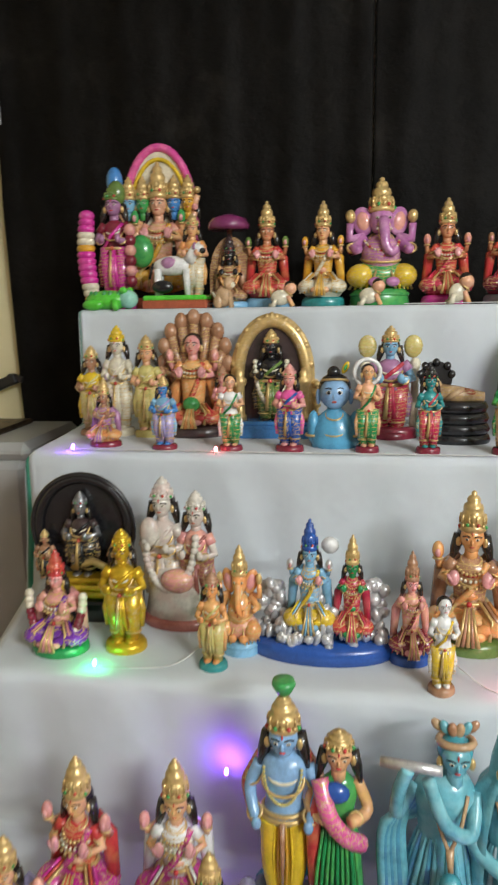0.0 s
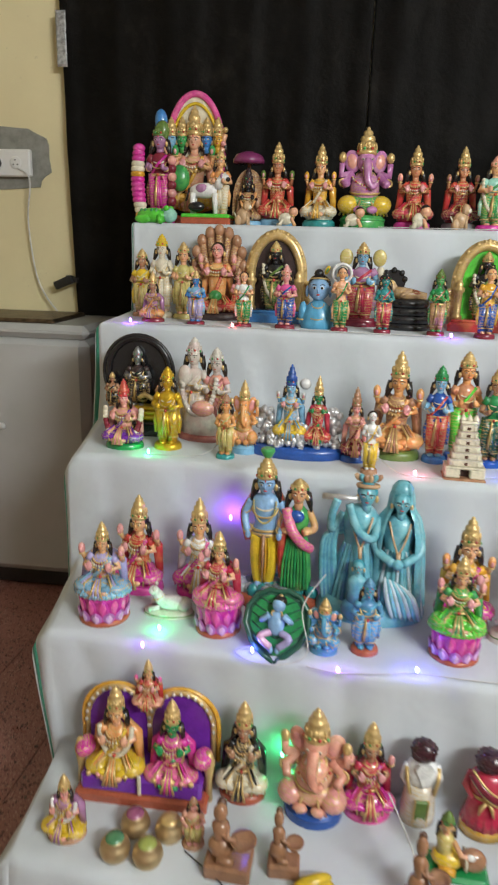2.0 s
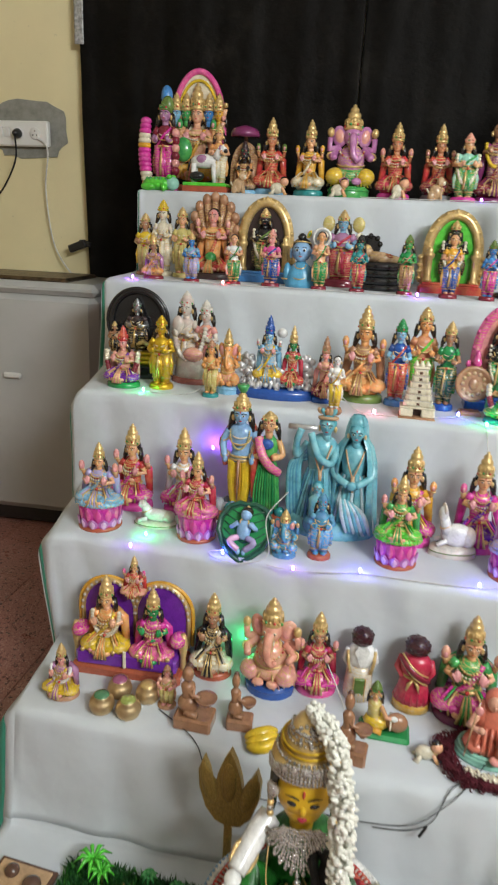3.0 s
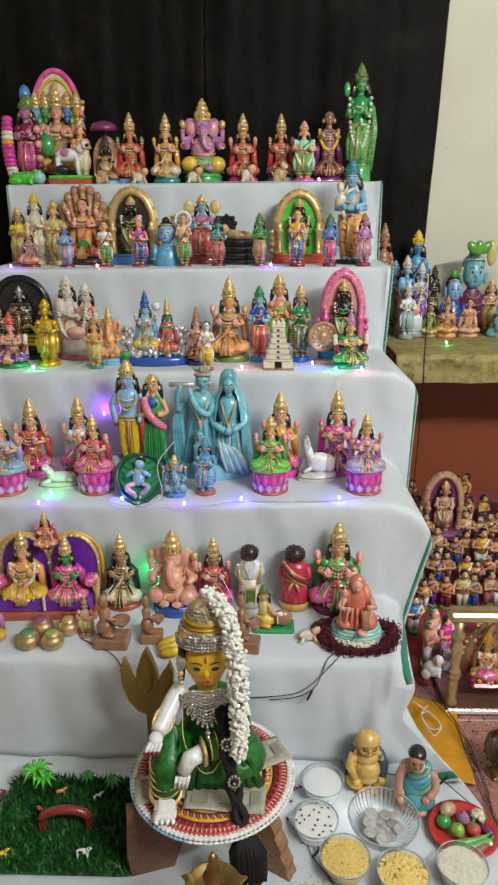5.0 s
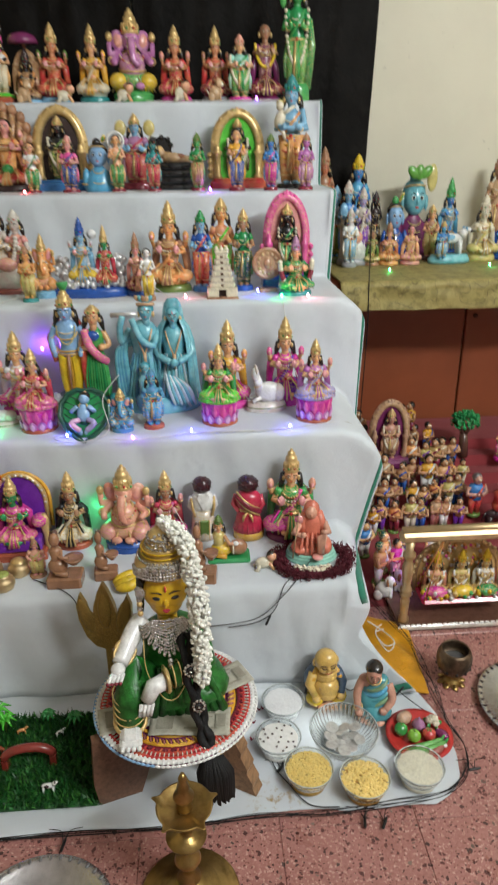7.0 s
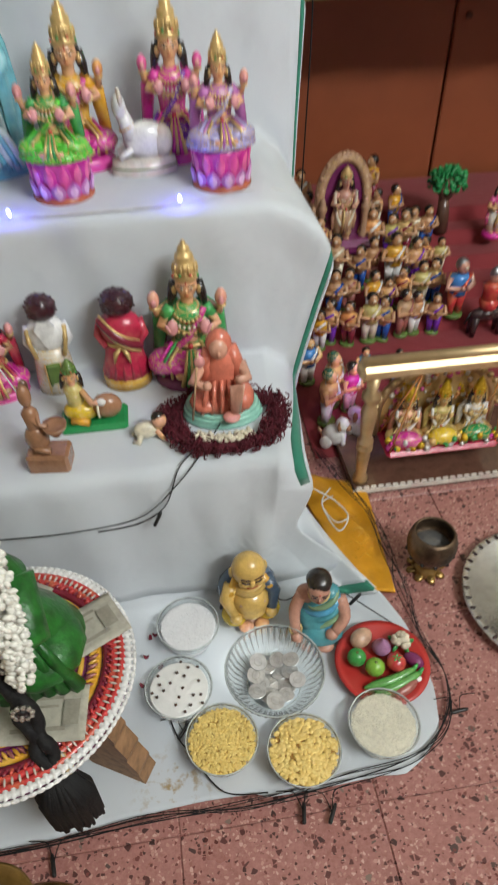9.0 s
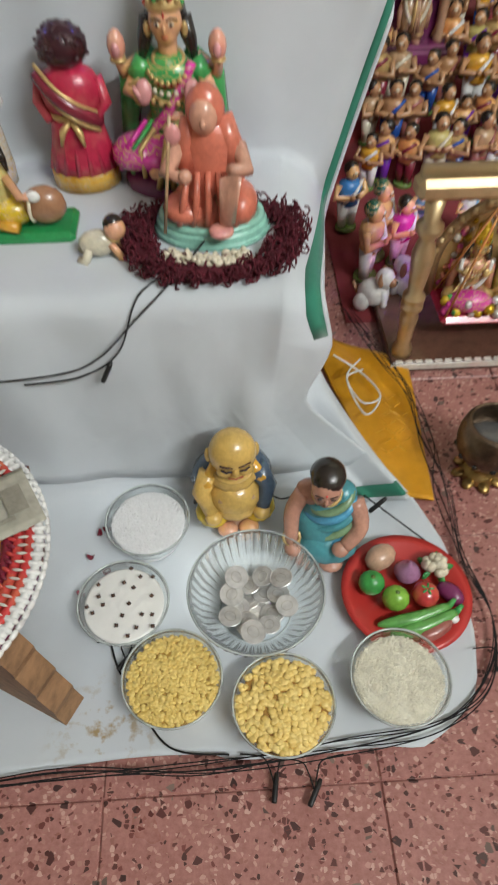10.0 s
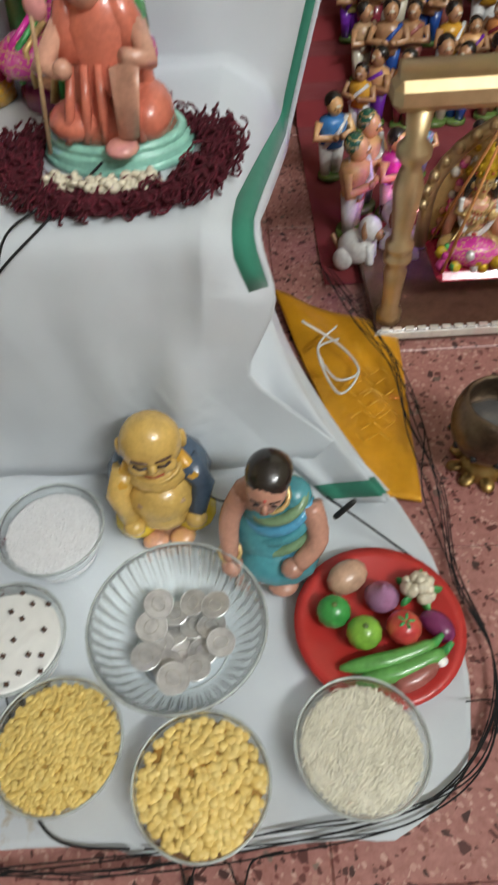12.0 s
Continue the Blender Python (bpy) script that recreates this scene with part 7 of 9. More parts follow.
veg("potato", .772, .176, Build().ell((0, 0, .013), (.019, .014, .013), "potato"), "light brown toy potato", 30)
for x, y, c, n in ((.757, .146, "vegdark", "dark green"), (.779, .127, "veglime", "bright green")):
    v = Build().ell((0, 0, .0135), (.0145, .014, .0135), c)
    v.lathe((0, 0, .026), [(.003, 0), (.0015, .002)], "moss", 8)
    veg("lime", x, y, v, f"{n} toy lime")
v = Build().ell((0, 0, .0125), (.0145, .0145, .012), "red")
for k in range(5):
    v.ell((.004 * math.cos(k * 1.256), .004 * math.sin(k * 1.256), .0245), (.0035, .0014, .0008), "leaf", (0, 0, k * 72), 6, 4)
veg("tomato", .811, .130, v, "red toy tomato with a green calyx")
v = Build().lathe((0, 0, 0), [(.003, 0), (.012, .004), (.0145, .011), (.010, .019), (.003, .025), (.0015, .031)], "mauve", 18)
veg("onion", .798, .158, v, "pale purple toy onion")
v = Build()
random.seed(4)
for k in range(26):
    a, e = random.uniform(0, 6.28), random.uniform(.1, 1.4)
    v.ell((.011 * math.cos(a) * math.cos(e), .011 * math.sin(a) * math.cos(e), .011 + .011 * math.sin(e)), .0052, "cream", None, 7, 5)
for k in range(5):
    v.ell((.013 * math.cos(k * 1.256), .013 * math.sin(k * 1.256), .008), (.008, .003, .007), "leaf", (0, -30, k * 72), 7, 5)
veg("cauliflower", .829, .162, v, "cream toy cauliflower with green leaves")
for x0, y0, x1, y1 in ((.757, .103, .832, .116), (.768, .092, .838, .109)):
    v = Build().tube(bez([(x0, y0, .012), ((x0 + x1) / 2, (y0 + y1) / 2 - .004, .016), (x1, y1, .018)], 5), [.002, .004, .006, .007, .0075, .0075, .007, .0065, .006, .0055, .004], "okra", 8)
    v.tube([(x1, y1, .018), (x1 + .008, y1 + .006, .022)], [.004, .002], "leaf", 7)
    thing("okra", v, (0, 0, .006), "long green toy okra pod", "toy vegetable", "miniature vegetables on the plate")
v = Build().tube(bez([(.797, .086, .012), (.815, .092, .014), (.832, .101, .016)], 4), [.004, .007, .008, .008, .008, .0075, .007, .005, .003], "rust", 8)
v.ell((.835, .103, .016), (.006, .005, .004), "white")
thing("radish", v, (0, 0, .006), "dull red toy radish with a white tip", "toy vegetable", "miniature vegetables on the plate")
v = Build().tube(bez([(.828, .142, .014), (.840, .132, .015), (.846, .118, .014)], 4), [.004, .007, .009, .010, .010, .010, .009, .007, .003], "plum", 8)
thing("aubergine", v, (0, 0, .006), "dark purple toy aubergine", "toy vegetable", "miniature vegetables on the plate")


def laughing_monk(x, y):
    b = Build()
    b.lathe((0, 0, 0), [(.040, 0), (.043, .004), (.041, .012)], "clay", 24, 1, .75)
    b.ell((0, .014, .056), (.047, .030, .050), "slate")
    b.ell((0, .006, .030), (.042, .032, .024), "saffron")
    b.ell((0, -.010, .052), (.030, .028, .028), "straw2")
    b.ell((0, -.012, .040), (.028, .027, .020), "straw2")
    b.ell((0, -.002, .082), (.027, .024, .020), "straw2")
    for s in (-1, 1):
        b.ell((s * .026, -.014, .024), (.020, .021, .017), "yellow", (0, 0, s * -20))
        b.tube([(s * .026, -.002, .088), (s * .037, -.010, .062), (s * .028, -.028, .042)], [.012, .011, .008], "slate" if s > 0 else "straw2")
        b.ell((s * .027, -.032, .038), (.010, .009, .009), "straw2")
        b.tube([(s * .018, .0, .102), (s * .030, -.010, .080), (s * .036, -.006, .050)], [.006, .007, .007], "saffron")
        b.ell((s * .0255, .001, .118), (.004, .005, .012), "straw2")
        b.ell((s * .012, -.034, .012), (.012, .010, .007), "flesh")
        b.ell((s * .011, -.020, .113), (.009, .007, .008), "straw2")
    b.ell((0, -.002, .123), (.026, .025, .030), "straw2", None, 18, 12)
    b.ell((0, -.026, .117), (.0045, .005, .0055), "straw2", None, 8, 6)
    for s in (-1, 1):
        b.tube([(s * .003, -.0262, .1252), (s * .009, -.0262, .1272), (s * .016, -.0222, .1262)], .0012, "walnut", 5)
        b.tube([(s * .004, -.0272, .1205), (s * .010, -.0268, .1192), (s * .015, -.0235, .1208)], .0014, "dark", 5)
    b.tube([(-.008, -.0255, .1065), (0, -.027, .1045), (.008, -.0255, .1065)], .0010, "brick", 5)
    b.ring((0, -.004, .096), .021, .019, .0028, "straw2", 18, 5, (20, 0, 0))
    b.tube([(-.020, -.026, .064), (0, -.034, .058), (.020, -.026, .064)], .0022, "tan", 6)
    b.ell((0, -.016, .103), (.013, .010, .007), "straw2")
    for k, p in enumerate(b.v):
        b.v[k] = (p[0], p[1], p[2] * .90)
    return finish(b, "laughing_monk_statue", x, y, .0075, "yellow laughing monk statue with bare belly", "statue", turn=6)


COL["straw2"], COL["slate"] = (.66, .43, .12), (.07, .11, .17)
laughing_monk(.617, .262)


def squatting_lady(x, y):
    b = Build()
    b.lathe((0, 0, 0), [(.040, 0), (.042, .004), (.038, .010)], "straw", 24, 1, .8)
    b.ell((0, .004, .040), (.040, .034, .036), "turq2")
    b.ell((.002, .006, .072), (.030, .024, .034), "turq2")
    for k in range(6):
        b.ring((.003, .002, .034 + .011 * k), .0375 - .0035 * abs(k - 1), .0300 - .003 * abs(k - 1), .0052, ("turq2", "azure", "sage2")[k % 3], 28, 6, (14, -26, 0))
    b.ell((-.018, .004, .094), (.018, .015, .015), "clay2")
    b.ell((.016, .005, .094), (.016, .016, .014), "turq2")
    b.ell((.004, -.016, .024), (.037, .027, .024), "turq2")
    b.tube(bez([(-.026, .0, .098), (-.037, -.010, .072), (-.036, -.028, .040)], 4), [.0100, .0100, .0098, .0096, .0093, .0090, .0085, .0080, .0074], "clay2", 12)
    b.ell((-.034, -.032, .034), (.010, .010, .009), "clay2")
    b.ring((-.036, -.026, .046), .009, .009, .002, "gold", 12, 5, (40, 0, 0))
    b.tube(bez([(.030, .0, .088), (.038, -.018, .064), (.022, -.034, .046)], 4), [.0105, .0105, .0102, .0098, .0094, .0090, .0085, .0080, .0074], "clay2", 12)
    b.ell((.018, -.036, .044), (.010, .009, .009), "clay2")
    b.ell((.010, -.036, .012), (.014, .012, .007), "clay2")
    b.ell((-.020, -.030, .012), (.014, .012, .007), "clay2")
    b.tube([(0, 0, .100), (-.002, -.008, .115)], .010, "clay2")
    b.ell((-.004, -.012, .128), (.0165, .0175, .0205), "clay2", None, 18, 12)
    b.ell((-.005, -.016, .117), (.0115, .0125, .010), "clay2", None, 14, 9)
    b.ell((-.003, -.0055, .1385), (.0186, .0205, .0150), "hair", (8, 0, 0), 20, 12)
    b.ell((-.003, .002, .1320), (.0190, .0165, .0180), "hair", None, 18, 12)
    b.ell((.002, .016, .122), (.011, .009, .011), "hair")
    b.ell((-.004, -.0300, .1245), (.0026, .0035, .0050), "clay2", None, 8, 6)
    for s in (-1, 1):
        b.tube([(-.004 + s * .003, -.0292, .1315), (-.004 + s * .007, -.0285, .1328), (-.004 + s * .0115, -.0255, .1312)], .0007, "hair", 5)
        b.ell((-.004 + s * .0068, -.0282, .1282), (.0030, .0014, .0013), "dark", None, 8, 5)
    b.ell((-.005, -.0285, .1165), (.0036, .0016, .0013), "brick", None, 7, 5)
    b.ell((-.004, -.0290, .1350), .0014, "red", None, 6, 4)
    b.ring((-.002, -.006, .108), .015, .014, .0022, "gold", 14, 5, (35, 0, 0))
    for k, p in enumerate(b.v):
        b.v[k] = (p[0] * .96, p[1], p[2] * .93)
    return finish(b, "squatting_lady_statue", x, y, .0075, "squatting village lady statue in a striped blue sari", "statue", turn=-8)


COL["turq2"], COL["clay2"], COL["sage2"] = (.08, .33, .38), (.56, .29, .21), (.22, .36, .20)
squatting_lady(.714, .214)


# ---------- goddess doll on its stool ----------
def slab(outline, corner, along, across, thick, mat):
    """A board cut to an outline in the plane of one horizontal direction and the vertical."""
    n = len(outline)
    vs = [(corner[0] + along[0] * q + across[0] * s, corner[1] + along[1] * q + across[1] * s, z) for s in (0, thick) for q, z in outline]
    fs = [tuple(range(n)), tuple(range(2 * n - 1, n - 1, -1))] + [(i, i + n, (i + 1) % n + n, (i + 1) % n) for i in range(n)]
    return Build().put(vs, fs, mat, False)


def stool(x, y):
    ob = thing("book_stand", None, (x, y, .0075), "brown folding wooden stand under the round mat", "stand")
    jag = [(0, 0), (.008, .016), (.007, .026), (.020, .048), (.018, .058), (.032, .084), (.031, .094), (.046, .122), (.050, .152), (.150, .152), (.135, .085), (.078, 0)]
    part("leg", slab(jag, (.447 - x, .026 - y), (-.87, .49), (.49, .87), .029, MAT["board"]), ob, "pale cut edge")
    part("leg", slab([(0, 0), (-.006, .05), (.0, .152), (.12, .152), (.100, .06), (.080, 0)], (.155 - x, .030 - y), (.95, .30), (-.30, .95), .022, MAT["stool"]), ob)
    for s in (-1, 1):
        part("leg", slab([(0, 0), (.0, .152), (.09, .152), (.07, 0)], (s * .12 - (.09 if s > 0 else 0), .085), (1, 0), (0, 1), .022, MAT["stool"]), ob)
    part("seat", Build().box((0, 0, .153), (.19, .15, .010), MAT["stool"], .003), ob)


stool(.302, .115)


def round_mat(x, y, z, r):
    ob = thing("crochet_mat", Build().lathe((0, 0, 0), [(r * .97, 0), (r, .003), (r * .98, .006), (r * .3, .006)], "plum", 48), (x, y, z), "round crocheted mat in purple, yellow, red and white", "mat")
    for k, (q, m, rr) in enumerate(((.60, "saffron", .0035), (.67, "plum", .004), (.735, "saffron", .004), (.80, "maroon", .0050), (.86, "red", .0050), (.925, "red", .0048), (.975, "white", .0042))):
        part("crochet_ring", Build().ring((0, 0, .007), r * q, r * q, rr, m, 60, 6), ob)
    b = Build()
    for k in range(108):
        a = 2 * math.pi * k / 108
        ca, sa, deg = math.cos(a), math.sin(a), math.degrees(a)
        b.ell((r * .965 * ca, r * .965 * sa, .0085), (r * .060, .0034, .0028), "white", (0, 0, deg), 8, 5)
        b.ell((r * .895 * ca, r * .895 * sa, .0118), (r * .034, .0014, .0018), "bone", (0, 0, deg), 7, 4)
        b.ell((r * 1.022 * ca, r * 1.022 * sa, .0050), (r * .018, .0056, .0026), "paleblue" if 39 < k < 78 else "white", (0, 0, deg), 8, 5)
        b.ell((r * .70 * ca, r * .70 * sa, .0105), (r * .05, .0024, .0024), "saffron" if k % 2 else "rust", (0, 0, deg + 30), 7, 4)
        b.ell((r * .83 * ca, r * .83 * sa, .0118), (r * .03, .0022, .0016), "maroon" if k % 2 else "red", (0, 0, deg - 25), 7, 4)
    st = part("crochet_stitches", b, ob, "white and yellow stitches")
    st["kind"] = "stuff"


round_mat(.302, .115, .166, .150)


COL["notegrey"] = (.33, .31, .25)


def banknote(x, y, z, turn, tip):
    def fn(u, v):
        px, py = (u - .5) * .145, (v - .5) * .064
        return (px, py, .0006 + .0015 * noise.noise((px * 30, py * 30, x)) + tip * px)
    b = Build()
    b.grid(16, 8, fn, MAT["paper"])
    ob = thing("banknote", b, (x, y, z), "faded banknote lying on the round mat", "banknote", "banknotes", turn)
    ob.modifiers.new("thickness", "SOLIDIFY").thickness = .0006
    for px, py, sx, sy in ((-.045, .0, .03, .04), (.02, .018, .05, .004), (.02, .008, .04, .003), (.02, -.018, .06, .005), (.055, 0, .018, .03)):
        c = Build()
        c.grid(2, 2, lambda u, v: (px + (u - .5) * sx, py + (v - .5) * sy, .003 + tip * px), "notegrey")
        part("printed_bar", c, ob)


banknote(.235, .075, .180, 12, 0)
banknote(.330, .050, .181, -4, 0)
banknote(.375, .140, .181, 28, 0)
banknote(.290, .175, .180, 60, 0)


def goddess_doll(x, y, z):
    b = Build()
    silk, stone = MAT["silk"], MAT["bead"]
    random.seed(2)
    b.lathe((.008, .01, 0), [(.094, 0), (.100, .020), (.086, .050), (.060, .085), (.054, .115), (.058, .14), (.046, .158), (.026, .172)], silk, 26, 1, .72)
    b.ell((.052, -.012, .030), (.058, .056, .032), silk)
    for k in range(9):
        b.tube([(-.034 + .016 * k, -.054, .002), (-.026 + .013 * k, -.050, .045), (-.018 + .010 * k, -.040, .095)], [.010, .007, .005], silk, 7)
    # raised knee with banded silk and the pale foot
    b.tube([(-.025, -.01, .035), (-.070, -.045, .108), (-.074, -.064, .060), (-.074, -.082, .012)], [.032, .029, .028, .025], silk, 14)
    for k in range(5):
        b.ring((-.0745, -.062 - .0045 * k, .070 - .011 * k), .0285, .0285, .0014, "gold", 20, 5, (18, 0, 0))
    b.box((-.074, -.098, .014), (.038, .046, .026), "white", .009, (10, 0, 0))
    b.box((-.074, -.116, .008), (.040, .026, .014), "white", .006)
    for k in range(4):
        b.ell((-.088 + .0095 * k, -.130, .006), (.0045, .006, .005), "white", None, 7, 5)
    b.ring((-.074, -.084, .026), .027, .026, .004, "gold", 20, 6, (35, 0, 0))
    # arms: one over the knee, one across the lap
    b.tube(bez([(-.044, .002, .176), (-.060, -.020, .164), (-.074, -.045, .148), (-.084, -.066, .138)], 4), [.018, .018, .018, .018, .018, .017, .017, .016, .016, .015, .015, .014, .014], "white", 12)
    b.ring((-.074, -.045, .148), .0180, .0180, .0030, "gold", 18, 6, (50, 0, 25))
    b.ring((-.077, -.052, .145), .0175, .0175, .0022, "gold", 18, 6, (50, 0, 25))
    b.ell((-.087, -.074, .133), (.013, .015, .010), "white")
    for k in range(4):
        b.tube([(-.096 + .006 * k, -.084, .132), (-.104 + .007 * k, -.098, .124)], [.0042, .0034], "white", 6)
        b.ell((-.104 + .007 * k, -.0985, .1237), .0037, "maroon", None, 7, 5)
    b.tube([(.052, 0, .150), (.062, -.040, .108), (.004, -.068, .096)], [.024, .024, .020], silk, 12)
    for k in range(5):
        b.ring((.040 - .012 * k, -.052 - .004 * k, .104 - .0015 * k), .0225, .0225, .0014, "gold", 18, 5, (0, 90, 15))
    b.ring((-.006, -.070, .094), .0195, .0195, .004, "gold", 18, 6, (0, 90, 15))
    b.tube([(-.008, -.070, .094), (-.030, -.078, .090), (-.042, -.086, .068)], [.016, .016, .013], "white", 10)
    for k in range(4):
        b.tube([(-.052 + .0066 * k, -.092, .066), (-.056 + .0062 * k, -.097, .044)], [.0042, .0032], "white", 6)
    # bib of small stones with hanging drops, and two gold chains
    for row in range(11):
        v = row / 10
        for k in range(25):
            u = -1 + 2 * k / 24
            drop = .058 * (1 - .62 * abs(u) ** 1.3)
            px, pz = .002 + (.026 + .026 * v) * u, .200 - drop * v
            py = -.010 - math.sqrt(max(.0, .050 ** 2 - px * px)) * (.62 + .26 * v)
            b.ell((px + random.uniform(-.0008, .0008), py, pz + random.uniform(-.0008, .0008)), random.uniform(.0021, .0033), stone, None, 6, 4)
    for k in range(13):
        u = -1 + k / 6
        b.ell((.002 + .051 * u, -.012 - .044 * math.sqrt(max(0, 1 - u * u)), .196 - .060 * (1 - .62 * abs(u) ** 1.3)), (.0036, .0036, .0048), stone, None, 7, 5)
    for k in range(4):
        b.ell((.003, -.060 - .002 * k, .128 - .007 * k), .0055 - .0009 * k, stone, None, 7, 5)
    for s in (-1, 1):
        b.tube(bez([(s * .042, -.030, .165), (s * .040, -.062, .115), (s * .016, -.075, .065), (.0, -.078, .055)], 5), .0012, "gold", 5)
    # face, hair and crown
    b.tube([(.002, 0, .16), (.002, 0, .20)], .018, MAT["yellowface"], 10)
    b.ell((.002, -.010, .246), (.040, .034, .042), MAT["yellowface"], None, 22, 16)
    b.ell((.002, -.014, .226), (.030, .027, .030), MAT["yellowface"], None, 20, 14)
    b.ell((.002, -.0435, .238), (.0050, .0055, .0085), MAT["yellowface"], None, 10, 7)
    for s in (-1, 1):
        b.ell((.002 + s * .016, -.0415, .2475), (.0072, .0028, .0036), "black", (0, 0, s * 18), 12, 8)
        b.tube([(.002 + s * .006, -.0435, .2565), (.002 + s * .015, -.0425, .2600), (.002 + s * .026, -.0365, .2570)], [.0011, .0013, .0006], "black", 6)
        b.ell((.002 + s * .0032, -.0412, .2222), (.0042, .0022, .0019), "crimson", (0, s * 18, 0), 9, 6)
    b.ell((.002, -.0412, .2192), (.0050, .0024, .0026), "crimson", None, 10, 6)
    b.ell((.002, -.0430, .266), (.0024, .0024, .0070), "red", None, 8, 6)
    b.ell((.002, .010, .256), (.0465, .038, .044), "hair", None, 16, 10)
    for s in (-1, 1):
        b.tube([(s * .041 + .002, -.012, .272), (s * .046 + .002, -.012, .205)], [.009, .006], "hair", 8)
        for k in range(6):
            b.ell((s * .046 + .002, -.022, .256 - .010 * k), .0056 if k else .0075, stone if k % 2 == 0 else "gold", None, 8, 5)
        b.ell((s * .043 + .002, -.026, .250), (.010, .005, .012), stone, None, 9, 6)
    b.lathe((.002, 0, .278), [(.046, .004), (.052, .012), (.049, .026), (.041, .034), (.034, .038), (.037, .042), (.034, .047), (.0365, .051), (.028, .055), (.026, .062), (.025, .070), (.019, .080), (.010, .089), (.004, .093)], "gold", 30)
    for k in range(31):
        a = math.pi + math.pi * k / 30
        peak = math.sin(math.pi * k / 30)
        for row in range(5):
            if row < 2 + 3.2 * peak ** 3:
                b.ell((.002 + .0515 * math.cos(a), .0515 * math.sin(a), .283 + .0062 * row + .008 * peak), random.uniform(.0026, .0038), stone, None, 6, 4)
    for k in range(-3, 4):
        a = -math.pi / 2 + .30 * k
        b.ell((.002 + .051 * math.cos(a), .051 * math.sin(a), .312 - .0015 * k * k), (.006, .005, .0075), stone, None, 9, 6)
    for rr, zz, n in ((.0430, .3145, 26), (.0290, .3340, 18), (.0260, .3420, 16), (.0250, .3490, 14)):
        for k in range(n):
            a = math.pi * (.85 + 1.3 * k / (n - 1))
            b.ell((.002 + rr * math.cos(a), rr * math.sin(a), zz), .0030, stone, None, 6, 4)
    for rr, zz in ((.0375, .320), (.0370, .3295)):
        b.ring((.002, 0, zz), rr, rr, .0022, "gilt", 30, 6)
    for k in range(22):
        a, q = random.uniform(0, 6.28), random.uniform(0, 1) ** .5
        b.ell((.002 + .016 * q * math.cos(a), -.026 + .008 * q * math.sin(a) + .002, .348 + .015 * q * math.sin(a)), .0034, stone, None, 6, 4)
    # long plait with two brooches, ending in a loose tassel
    path = bez([(.030, -.040, .172), (.034, -.072, .125), (.042, -.092, .075), (.050, -.108, .030), (.058, -.128, .0), (.064, -.142, -.018)], 6)
    for s in (-1, 1):
        b.tube([(p.x + s * (.0055 + .003 * math.sin(i * .9)), p.y - .002 * s * math.cos(i * .9), p.z) for i, p in enumerate(path)], [.0075 + .0012 * math.sin(i * 1.8 + s) for i in range(len(path))], MAT["plait"], 10)
    for px, py, zz in ((.036, -.090, .128), (.047, -.110, .066)):
        for k in range(10):
            a = k * .628
            b.ell((px + .0095 * math.cos(a), py, zz + .0115 * math.sin(a)), (.0032, .003, .0036), stone, None, 7, 5)
        b.ell((px, py - .001, zz), (.0062, .003, .0075), "black", None, 9, 6)
        b.ell((px, py - .0035, zz), .0026, stone, None, 6, 4)
    b.ring((.062, -.138, -.010), .018, .014, .004, "gold", 16, 6, (25, 0, 0))
    for k in range(210):
        a, q = random.uniform(0, 6.28), random.uniform(.0, 1) ** .5
        ex, ey = math.cos(a) * q, math.sin(a) * q
        b.tube([(.064 + .012 * ex, -.142 + .010 * ey, -.012), (.068 + .030 * ex, -.150 + .018 * ey, -.045), (.070 + .031 * ex, -.152 + .019 * ey, random.uniform(-.108, -.092))], [.004, .0045, .0022], MAT["plait"], 5)
    ob = thing("goddess_doll", b, (x, y, z), "dressed doll with yellow face, silver crown and green silk sari", "doll", turn=4)
    return ob


goddess_doll(.294, .125, .180)

b = Build()
random.seed(31)
line = bez([(.008, -.004, .556), (.040, -.034, .535), (.056, -.056, .475), (.062, -.068, .41), (.064, -.082, .345), (.062, -.090, .288)], 12)
for k, p in enumerate(line):
    wide = .010 + .005 * math.sin(k / len(line) * math.pi)
    for j in range(13):
        a = random.uniform(0, 6.28)
        b.ell((p.x + wide * math.cos(a) * random.uniform(.6, 1.2), p.y + wide * math.sin(a) * random.uniform(.6, 1.2), p.z + random.uniform(-.006, .006)), (.0056, .0034, .0034), MAT["flower"], (random.uniform(0, 180), random.uniform(0, 180), 0), 6, 4)
thing("jasmine_garland", b, (.294, .125, .0), "white jasmine garland hanging from the doll's crown", "garland")


def golden_lotus(x, y):
    """A flat three-pointed lotus on a stick."""
    b = Build()
    half = [(.0, .215), (.022, .222), (.040, .245), (.052, .285), (.054, .318), (.046, .345), (.036, .322), (.031, .300), (.024, .292), (.020, .320), (.010, .352), (.0, .372)]
    b.upright(half + [(-px, pz) for px, pz in half[-2:0:-1]], -.006, .006, MAT["glitter"])
    for s in (-1, 0, 1):
        b.ell((s * .036, -.006, .295 + .012 * (s == 0)), (.013, .004, .040), MAT["glitter"], (0, s * 14, 0), 10, 8)
    b.box((0, 0, .11), (.014, .008, .22), MAT["glitter"], .002)
    b.box((0, 0, .012), (.08, .06, .014), MAT["stool"], .003)
    thing("glitter_lotus_ornament", b, (x, y, .006), "gold glitter three-petal lotus ornament on a stick", "ornament", turn=-6)


golden_lotus(.168, .215)


